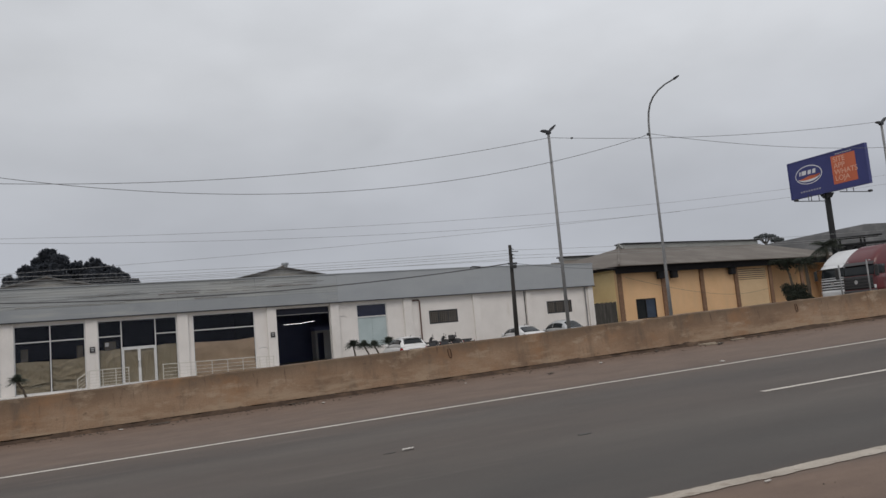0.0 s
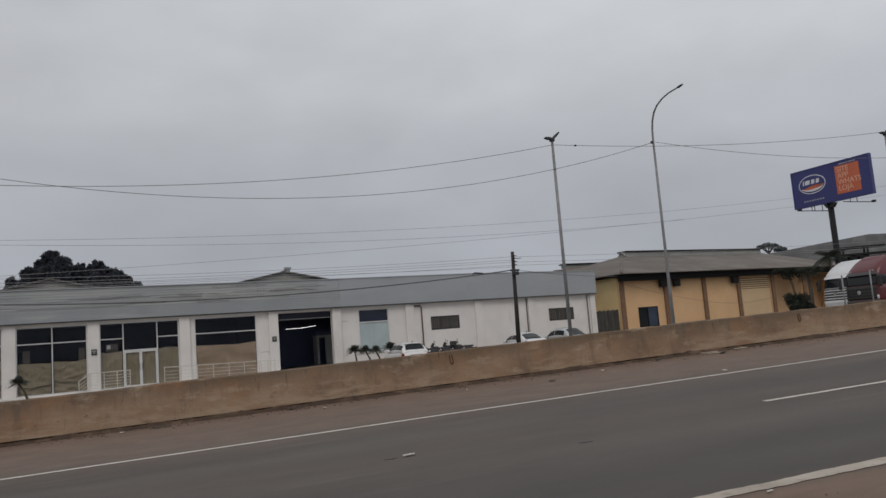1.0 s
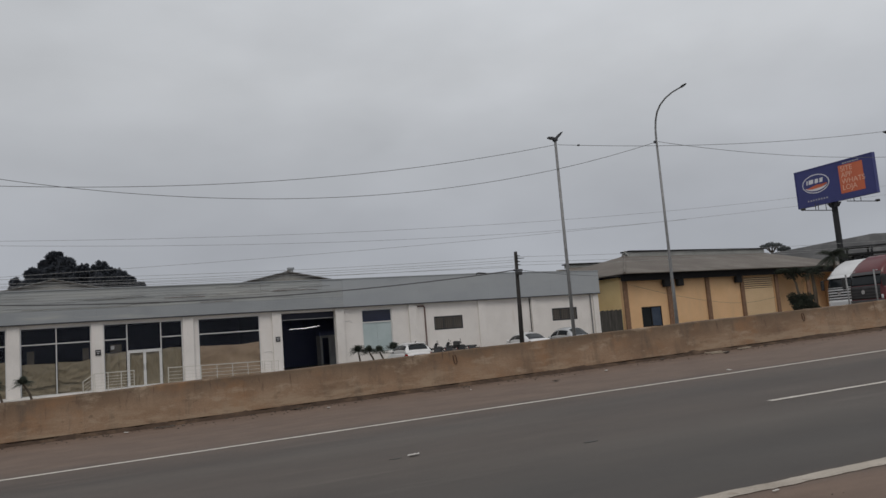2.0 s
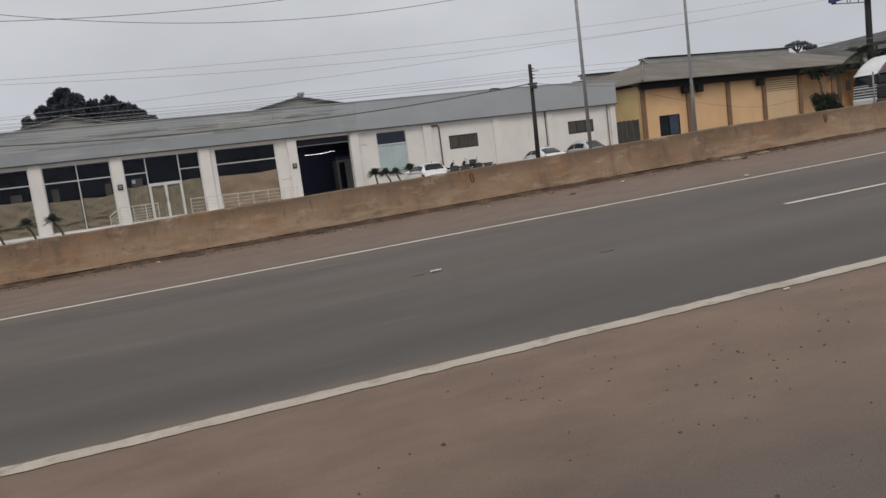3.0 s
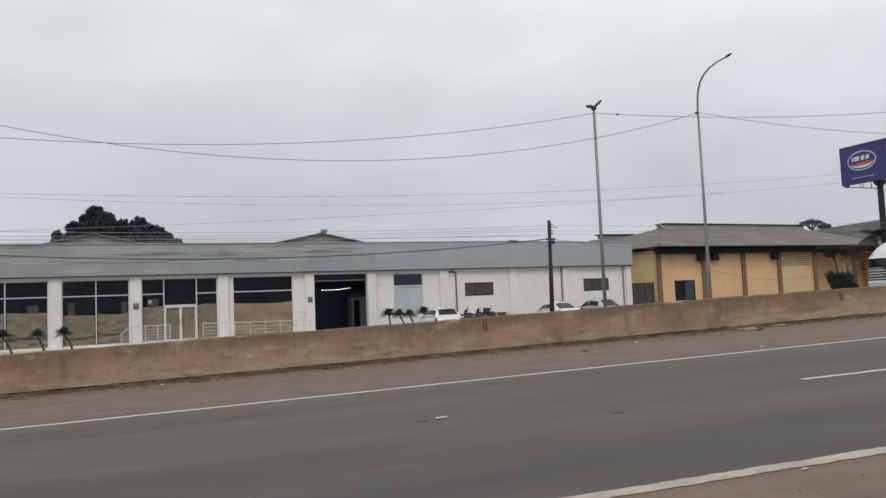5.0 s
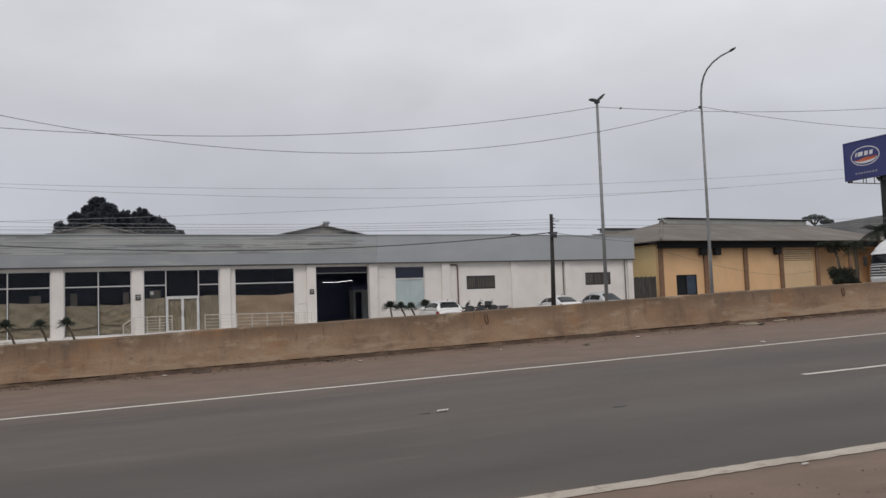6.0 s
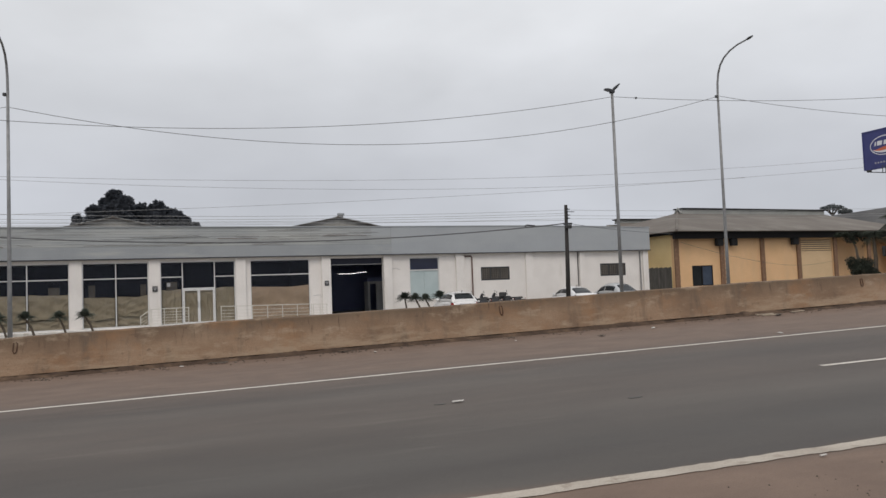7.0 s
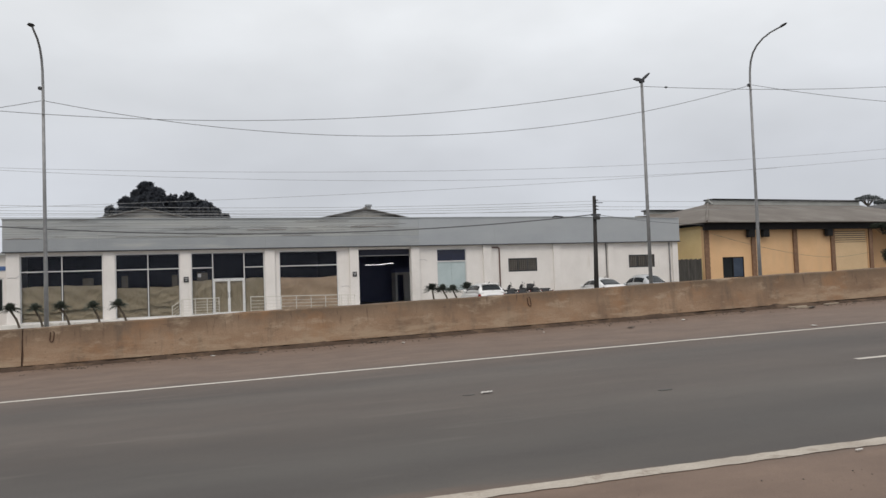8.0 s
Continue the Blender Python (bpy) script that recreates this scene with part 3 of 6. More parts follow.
def build_barrier(x0, x1, seed, hooks=()):
    rnd = random.Random(seed)
    base = thing("concrete_barrier", pose(0, 0, 0), "tan dust-stained concrete road barrier with weathered top", "barrier", "barrier along the road", "structure")
    prof = [(0.08, 0.0), (0.08, 0.075), (0.0, 0.095), (0.03, 0.3), (0.06, 0.6), (0.095, 0.915), (0.12, 0.945), (0.30, 0.945), (0.325, 0.915), (0.40, 0.095), (0.34, 0.075), (0.34, 0.0)]
    bm = bmesh.new()
    n = int((x1 - x0) / 0.3)
    rings = []
    wave = rnd.uniform(0, 9)
    for i in range(n + 1):
        x = x0 + (x1 - x0) * i / n
        lift = 0.010 * math.sin(x * 0.43 + wave) + 0.006 * math.sin(x * 1.7 + wave)
        ragged = 0.014 if i in (0, n) else 0.0
        rings.append([bm.verts.new((x + rnd.uniform(-ragged, ragged), BAR_Y + a + rnd.uniform(-0.004, 0.004), SLOPE * x + h + (lift + rnd.uniform(-0.006, 0.006) if h > 0.9 else 0))) for a, h in prof])
    m = len(prof)
    for a, b in zip(rings, rings[1:]):
        for k in range(m - 1):
            bm.faces.new((a[k], b[k], b[k + 1], a[k + 1]))
    bm.faces.new(rings[0])
    bm.faces.new(rings[-1][::-1])
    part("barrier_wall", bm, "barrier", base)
    for x in hooks:
        z = SLOPE * x
        lean = rnd.uniform(-0.02, 0.02)
        pts = [(x - 0.04, BAR_Y + 0.078, z + 0.82), (x - 0.04 + lean, BAR_Y + 0.045, z + 0.64), (x - 0.02 + lean, BAR_Y + 0.04, z + 0.595), (x + 0.02 + lean, BAR_Y + 0.04, z + 0.595),
               (x + 0.038 + lean, BAR_Y + 0.045, z + 0.64), (x + 0.04, BAR_Y + 0.074, z + 0.80), (x + 0.01, BAR_Y + 0.082, z + 0.83)]
        part("lifting_loop", tubes((pts, 0.013), sides=6), "rust", base, "rusty steel lifting loop")
    return base


build_barrier(-112, -5.62, 3, (-28.5, -16.8))
mid_barrier = build_barrier(-5.585, 35.0, 4, (-4.98, 6.62, 18.4, 30.0))
joint = [(-5.602 + 0.006 * math.sin(h * 9), BAR_Y + 0.012 + 0.1 * h, SLOPE * -5.6 + h) for h in (0.10, 0.25, 0.42, 0.58, 0.74, 0.90)]
part("joint_bar", tubes((joint, 0.012), sides=6), "rust", mid_barrier, "rusted steel bar in the joint")
build_barrier(35.04, 150, 5, (42,))


def dirt_drift(x0, x1, seed):
    """A low uneven bank of dirt swept against the barrier's foot."""
    bm = bmesh.new()
    n = int((x1 - x0) / 0.1)
    rows = []
    for i in range(n + 1):
        x = x0 + (x1 - x0) * i / n
        k = 0.55 + 0.9 * noise.noise(Vector((x * 0.45, seed, 0))) + 0.6 * noise.noise(Vector((x * 2.1, seed, 4))) + 0.4 * noise.noise(Vector((x * 6.3, seed, 9)))
        k = max(0.1, k)
        z = SLOPE * x
        rows.append([bm.verts.new(p) for p in ((x, BAR_Y + 0.07, z + 0.002), (x, BAR_Y + 0.06, z + 0.06 + 0.07 * k), (x, BAR_Y - 0.02 - 0.03 * k, z + 0.04 + 0.05 * k), (x, BAR_Y - 0.07 - 0.10 * k, z + 0.008), (x, BAR_Y - 0.09 - 0.13 * k, z + 0.002))])
    for a, b in zip(rows, rows[1:]):
        for j in range(4):
            bm.faces.new((a[j], b[j], b[j + 1], a[j + 1]))
    tagged(part("dirt_drift", bm, "dirt"), "low bank of dark brown dirt against the barrier foot", "dirt", kind="stuff")


dirt_drift(-30, 60, 7)

# ---- litter and crumbs on the road ----
def crumb(bm, x, y, r, rnd, flat=0.5):
    z = SLOPE * x
    top = bm.verts.new((x, y, z + r * flat * 2))
    ring = [bm.verts.new((x + math.cos(a) * r * rnd.uniform(0.6, 1.2), y + math.sin(a) * r * rnd.uniform(0.6, 1.2), z + rnd.uniform(0.3, 0.9) * r * flat)) for a in (k * 1.2566 for k in range(5))]
    foot = [bm.verts.new((v.co.x, v.co.y, z)) for v in ring]
    for k in range(5):
        bm.faces.new((ring[k], ring[(k + 1) % 5], top))
        bm.faces.new((foot[k], foot[(k + 1) % 5], ring[(k + 1) % 5], ring[k]))


def scatter():
    rnd = random.Random(8)
    bm = bmesh.new()
    for x, y, r in ((1.0, 3.80, 0.016), (0.46, 3.49, 0.010), (2.54, 3.67, 0.013), (2.07, 3.16, 0.011), (2.0, 2.4, 0.013), (0.8, 3.8, 0.009), (3.1, 4.0, 0.014)):
        crumb(bm, x, y, r, rnd)
    for _ in range(150):
        x, y = rnd.uniform(-1.5, 7.5), 5.0 - abs(rnd.gauss(0, 1.1)) - 0.15
        if x < 1.6 and rnd.random() < 0.8:
            continue
        crumb(bm, x, y, rnd.uniform(0.003, 0.010), rnd)
    for _ in range(50):
        crumb(bm, rnd.uniform(-8, 22), 18.7 - abs(rnd.gauss(0, 0.5)), rnd.uniform(0.012, 0.04), rnd, 0.35)
    for _ in range(1300):
        crumb(bm, rnd.uniform(-14, 34), 18.72 - abs(rnd.gauss(0, 0.12)), rnd.uniform(0.006, 0.02) * rnd.uniform(0.6, 1.3), rnd, 0.5)
    for _ in range(420):
        cx, cy = rnd.uniform(-14, 34), 18.5 - abs(rnd.gauss(0, 0.42))
        for _ in range(rnd.choice((1, 1, 2, 4))):
            crumb(bm, cx + rnd.gauss(0, 0.09), cy + rnd.gauss(0, 0.05), rnd.uniform(0.008, 0.026), rnd, 0.5)
    for _ in range(60):
        cx, cy = rnd.uniform(1.2, 6.5), rnd.uniform(2.3, 4.7)
        for _ in range(rnd.choice((1, 2, 3))):
            crumb(bm, cx + rnd.gauss(0, 0.05), cy + rnd.gauss(0, 0.05), rnd.uniform(0.003, 0.009), rnd, 0.5)
    tagged(part("gravel_crumbs", bm, "stone"), "dark gravel crumbs scattered on the dusty shoulder", "gravel", kind="stuff")

    def paper(name, x, y, w, h, turn, label, mat="litter", cat="litter"):
        bm2 = bmesh.new()
        n = 7
        c, s = math.cos(turn), math.sin(turn)
        g = []
        for i in range(n):
            row = []
            for j in range(5):
                u, v = (i / (n - 1) - 0.5) * w, (j / 4 - 0.5) * h * (1 - 0.5 * abs(i / (n - 1) - 0.5))
                px, py = x + u * c - v * s, y + u * s + v * c
                row.append((px, py, SLOPE * px + 0.012 + 0.3 * h * abs(math.sin(i * 1.3 + j * 0.8)) * rnd.uniform(0.4, 1)))
            g.append(row)
        low = [[bm2.verts.new(p) for p in row] for row in g]
        up = [[bm2.verts.new((p[0], p[1], p[2] + 0.006)) for p in row] for row in g]
        for i in range(n - 1):
            for j in range(4):
                for lay in (low, up):
                    bm2.faces.new((lay[i][j], lay[i + 1][j], lay[i + 1][j + 1], lay[i][j + 1]))
        edge = [(i, 0) for i in range(n)] + [(n - 1, j) for j in range(1, 5)] + [(i, 4) for i in range(n - 2, -1, -1)] + [(0, j) for j in range(3, 0, -1)]
        for (a, b), (c2, d) in zip(edge, edge[1:] + edge[:1]):
            bm2.faces.new((low[a][b], low[c2][d], up[c2][d], up[a][b]))
        tagged(part(name, bm2, mat), label, cat)

    paper("litter", 2.66, 9.42, 0.16, 0.06, 0.1, "crumpled pale wrapper lying in the lane")
    paper("litter", 0.11, 3.58, 0.038, 0.02, 0.4, "small scrap of white paper on the shoulder")
    paper("litter", 4.42, 5.03, 0.07, 0.02, 0.15, "pale scrap of paper beside the edge line")
    for x, y, w in ((10.25, 17.32, 0.2), (6.4, 17.2, 0.1), (3.0, 17.6, 0.1), (11.05, 13.56, 0.16), (-1.4, 18.2, 0.14)):
        paper("litter", x, y, w, w * 0.4, x * 0.7, "pale scrap of litter near the barrier foot")
    for x, y, w in ((14.58, 17.9, 0.62), (12.78, 18.44, 0.34), (-0.6, 18.2, 0.45), (2.4, 18.3, 0.4), (8.33, 16.45, 0.2)):
        paper("tyre_shred", x, y, w, 0.12, 0.05 * x, "torn dark strip of tyre rubber by the barrier", "stone", "tyre shred")


    # a split pale board beside the tyre strip
    for x, y, w, turn in ((14.62, 18.55, 0.55, -0.1), (14.5, 18.12, 0.5, -0.25), (15.8, 18.6, 0.5, 0.1)):
        b = boxes((-w / 2, w / 2, -0.05, 0.05, 0.004, 0.03), bevel=0.006)
        tagged(part("broken_board", b, "plank"), "split pale wooden board lying by the barrier", "board").matrix_world = pose(x, y, SLOPE * x, 0, -math.degrees(math.atan(SLOPE)), math.degrees(turn))


scatter()


def tar_patch(x, y, w, h, seed):
    """A thin irregular tar repair lying on the asphalt."""
    rnd = random.Random(seed)
    n = 14
    bm = bmesh.new()
    ring = [(x + math.cos(2 * math.pi * k / n) * w * rnd.uniform(0.35, 0.6), y + math.sin(2 * math.pi * k / n) * h * rnd.uniform(0.35, 0.6)) for k in range(n)]
    up, low = [bm.verts.new((a, b, SLOPE * a + 0.006)) for a, b in ring], [bm.verts.new((a, b, SLOPE * a + 0.001)) for a, b in ring]
    bm.faces.new(up)
    for k in range(n):
        bm.faces.new((low[k], low[(k + 1) % n], up[(k + 1) % n], up[k]))
    tagged(part("tar_patch", bm, "tar"), "small dark tar patch on the asphalt", "road patch", kind="structure")


for k, (x, y, w, h) in enumerate(((4.64, 8.37, 0.24, 0.08), (2.42, 9.42, 0.16, 0.05))):
    tar_patch(x, y, w, h, 60 + k)


# ---- the white building ----
FLOOR = -0.05
SITE = pose(0, 46.5, 0, 0, 0, math.degrees(TURN))
shop = thing("commercial_building", SITE, "long low white commercial building with grey metal parapet", "building")
BAYS = [(-13.37, -9.31), (-8.68, -5.25), (-4.63, -0.40), (0.49, 4.17)]
GATE = (5.50, 9.08)
EAVE, GLASS_TOP = 3.76, 3.60


def build_shell():
    holes = [(a, b, FLOOR, GLASS_TOP) for a, b in BAYS] + [(*GATE, FLOOR, GLASS_TOP), (10.95, 13.13, 0.72, 3.56), (16.33, 18.63, 1.86, 2.80), (26.55, 28.95, 1.88, 2.83)]
    part("wall_front", pierced(bmesh.new(), -14.0, 31.1, -0.4, EAVE, holes, 0.0, 0.25), "white_wall", shop)
    part("wall_side", boxes((-14.0, -13.75, 0.253, 26, -0.4, EAVE)), "white_wall", shop)
    part("wall_side", boxes((30.85, 31.1, 0.253, 26, -0.4, EAVE)), "white_wall", shop)
    part("wall_back", boxes((-13.747, 30.847, 25.75, 26, -0.4, EAVE)), "white_wall", shop)
    part("floor", boxes((-13.74, 30.84, 0.26, 25.74, -0.3, FLOOR)), "inside_floor", shop)
    # unseen pale overlay, added to bounce light onto the back wall
    part("bounce_floor", boxes((4.76, 13.29, 0.27, 9.59, FLOOR + 0.0005, FLOOR + 0.004)), "bounce_floor", shop)
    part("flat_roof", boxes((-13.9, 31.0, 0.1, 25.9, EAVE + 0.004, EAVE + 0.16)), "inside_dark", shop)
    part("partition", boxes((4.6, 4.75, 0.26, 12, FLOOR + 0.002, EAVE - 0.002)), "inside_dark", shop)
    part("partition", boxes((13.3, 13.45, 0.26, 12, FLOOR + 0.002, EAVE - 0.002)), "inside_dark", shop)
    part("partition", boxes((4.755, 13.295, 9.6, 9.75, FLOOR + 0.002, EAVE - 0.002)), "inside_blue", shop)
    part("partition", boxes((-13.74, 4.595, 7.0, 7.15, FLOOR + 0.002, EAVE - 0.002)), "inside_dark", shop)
    # pillars stand proud of the wall
    for a, b, proud in ((-14.02, -13.37, 0.14), (-9.31, -8.68, 0.14), (-5.25, -4.63, 0.14), (-0.40, 0.21, 0.16), (4.90, 5.50, 0.16), (9.08, 9.67, 0.14), (14.36, 15.01, 0.16),
                        (19.94, 20.55, 0.12), (24.62, 25.09, 0.12), (30.60, 31.13, 0.12)):
        part("pillar", boxes((a, b, -proud, -0.002, -0.38, EAVE - 0.004), bevel=0.015), "white_wall", shop)
    part("plinth", boxes((-14.3, -5.3, -0.75, -0.145, -0.35, -0.06), bevel=0.02), "plinth", shop, "white painted plinth step")
    part("ramp", boxes((-5.29, 5.6, -1.35, -0.165, -0.35, -0.055), bevel=0.02), "plinth", shop, "raised concrete entrance walkway")


def build_parapet():
    """Grey metal parapet in sheets: an old, weathered stretch over a lower fascia, and a newer plain stretch."""
    rnd = random.Random(21)

    def top_at(s):
        return 5.57 + 0.0022 * (s + 14) + (0.03 * (s - 8.9) / 11.2 if 8.9 < s < 20.1 else 0.0) + (0.03 - 0.16 * ((s - 20.1) / 11.1) ** 1.5 if s >= 20.1 else 0.0)

    def sheet(s0, s1, z0, z1a, z1b, proud, mat, ribs, name="parapet_sheet"):
        bm = bmesh.new()
        n = ribs * 4
        front, back = [], []
        for i in range(n + 1):
            k = i / n
            off = -proud - ((0.005 if mat == "sheet_old" else 0.001) if i % 4 in (1, 2) else 0.0)
            za, zb = z0 + (z1a - z0) * k, z0 + (z1b - z0) * k
            front.append((bm.verts.new((s0, off, za)), bm.verts.new((s1, off, zb))))
            back.append((bm.verts.new((s0, -proud + 0.05, za)), bm.verts.new((s1, -proud + 0.05, zb))))
        for i in range(n):
            bm.faces.new((front[i][0], front[i][1], front[i + 1][1], front[i + 1][0]))
            bm.faces.new((back[i][1], back[i][0], back[i + 1][0], back[i + 1][1]))
            bm.faces.new((front[i][0], front[i + 1][0], back[i + 1][0], back[i][0]))
            bm.faces.new((front[i][1], back[i][1], back[i + 1][1], front[i + 1][1]))
        bm.faces.new((front[0][0], back[0][0], back[0][1], front[0][1]))
        bm.faces.new((front[n][0], front[n][1], back[n][1], back[n][0]))
        return part(name, bm, mat, shop)

    s = -14.15
    while s < 8.9:
        e = min(s + 4.6, 8.9)
        sheet(s, e - 0.003, EAVE + 0.05, 4.46, 4.46, 0.30, "sheet_band", 3, "fascia_sheet")
        mid = 5.0 + rnd.uniform(-0.03, 0.03)
        last = e > 8.8
        e1, e2 = (e + 0.75, e - 0.6) if last else (e, e)
        sheet(s, e1 - 0.003, 4.465, mid, mid, 0.265 + rnd.uniform(0, 0.015), "sheet_old", 4)
        sheet(s, e2 - 0.003, mid + 0.005, top_at(s), top_at(e2), 0.24 + rnd.uniform(0, 0.03), "sheet_old", 4)
        if last:
            sheet(e2, e + 0.75, mid + 0.005, top_at(e2), top_at(e + 0.75), 0.262, "sheet_new", 1)
            sheet(e, e + 0.75, EAVE + 0.05, 4.46, 4.46, 0.30, "sheet_band", 3, "fascia_sheet")
            e += 0.75
        s = e
    while s < 31.2:
        e = min(s + 5.6, 31.2)
        sheet(s, e - 0.003, EAVE + 0.05, top_at(s), top_at(e), 0.285, "sheet_new", 2)
        s = e
    # loose edges and patches on the old stretch
    for a, b, z, r in ((-14.0, -12.4, 4.50, 0.020), (-8.6, -3.2, 4.55, 0.016), (-6.2, -3.0, 4.98, 0.012), (-4.6, -2.4, 5.10, 0.012), (-1.4, 0.9, 4.90, 0.02), (-0.4, 1.0, 5.02, 0.016), (0.6, 2.5, 4.55, 0.018), (2.8, 4.8, 5.08, 0.014), (1.2, 3.2, 4.84, 0.012), (5.0, 7.9, 5.05, 0.018), (5.3, 6.6, 5.14, 0.014), (-11.2, -8.0, 5.16, 0.01)):
        pts = [(a + (b - a) * k / 12, -0.318, z + rnd.uniform(-0.02, 0.02)) for k in range(13)]
        part("loose_flashing", tubes((pts, r * 0.6), sides=5), "pipe_brown" if r > 0.016 else "tile_roof", shop)
    for _ in range(26):
        a, z = rnd.uniform(-14, 7.0), rnd.uniform(4.5, 5.5)
        b = a + rnd.uniform(0.5, 2.6)
        pts = [(a + (b - a) * k / 8, -0.3, z + rnd.uniform(-0.012, 0.012)) for k in range(9)]
        part("loose_flashing", tubes((pts, rnd.uniform(0.005, 0.010)), sides=4), rnd.choice(("tile_roof", "steel", "sheet_new")), shop)
    part("gutter", boxes((-14.2, 31.24, -0.34, -0.20, EAVE - 0.02, EAVE + 0.045), bevel=0.012), "dark_metal", shop, "dark gutter under the parapet")
    part("soffit", boxes((-14.15, 31.2, -0.20, -0.004, EAVE - 0.003, EAVE + 0.03)), "inside_white", shop)
    bm = bmesh.new()
    for a, b in ((-14.2, 8.9), (8.9, 14.5), (14.5, 20.1), (20.1, 25.7), (25.7, 31.24)):
        za, zb = top_at(a), top_at(b)
        v = [bm.verts.new(p) for p in ((a, -0.32, za - 0.02), (b, -0.32, zb - 0.02), (b, -0.32, zb + 0.03), (a, -0.32, za + 0.03), (a, -0.1, za - 0.02), (b, -0.1, zb - 0.02), (b, -0.1, zb + 0.03), (a, -0.1, za + 0.03))]
        for q in ((0, 1, 2, 3), (5, 4, 7, 6), (3, 2, 6, 7), (0, 4, 5, 1), (0, 3, 7, 4), (1, 5, 6, 2)):
            bm.faces.new([v[i] for i in q])
    part("coping", bm, "sheet_new", shop)
    part("parapet_return", boxes((-14.15, -14.05, -0.17, 12, EAVE + 0.17, 5.52)), "sheet_old", shop)
    part("parapet_return", boxes((31.1, 31.2, -0.23, 12, EAVE + 0.17, 5.62)), "sheet_new", shop)


def paper_sheet(s0, s1, z0, ztop, seed, parent, slack=0.05, mat="paper", sag=0.0):
    """Brown paper hung behind a pane, creased, with an uneven upper edge. sag: height at which an upper length ends in a
    drooping hem over a lower one."""
    ph = seed * 1.7
    lengths = [(None, ztop, 0.155)] if not sag else [(sag, ztop, 0.15), (None, sag + 0.12, 0.215)]
    for foot, head, depth in lengths:
        bm = bmesh.new()
        nx, nz = 64, 30
        g = []
        for i in range(nx + 1):
            u = i / nx
            top = head + slack * (math.sin(u * 5.1 + ph) * 0.6 + math.sin(u * 11.0 + 2 * ph) * 0.3) - slack * 1.2 * math.sin(u * math.pi) * (seed % 2)
            bot = z0 if foot is None else foot + 0.14 * noise.noise(Vector((u * 1.6 + ph, seed, 0))) + 0.05 * noise.noise(Vector((u * 6, seed, 2))) - 0.08 * math.sin(u * math.pi)
            row = []
            for j in range(nz + 1):
                v = j / nz
                # slanting creases: sharp where the ridged noise crosses zero
                sx, sz = (s1 - s0) * u, (top - bot) * v
                lean = 0.7 if seed % 2 else -0.5
                crease = 0.0
                for f, amp in ((0.55, 0.05), (1.4, 0.02)):
                    q = Vector(((sx * 0.5 + sz * lean) * f + ph, (sz - sx * lean * 0.6) * f * 1.6, seed * 3.1))
                    crease += amp * (1 - min(1, 7 * abs(noise.noise(q))))
                fold = -0.5 * crease + 0.02 * noise.noise(Vector((u * 3.2 + ph, v * 2.6, seed))) + 0.014 * math.sin((u * 2 + v * 3) * 4 + ph) + 0.02 * noise.noise(Vector((u * 9 + ph, v * 5 - u * 4, seed)))
                curl = 0.0 if foot is None else -0.035 * max(0.0, 1 - v * 6)
                row.append(bm.verts.new((s0 + (s1 - s0) * u, depth + max(-0.06, fold * 1.5 + curl), bot + (top - bot) * v)))
            g.append(row)
        for i in range(nx):
            for j in range(nz):
                bm.faces.new((g[i][j], g[i + 1][j], g[i + 1][j + 1], g[i][j + 1]))
        part("paper_cover", bm, mat, parent, "brown kraft paper taped inside the glass", smooth=True)


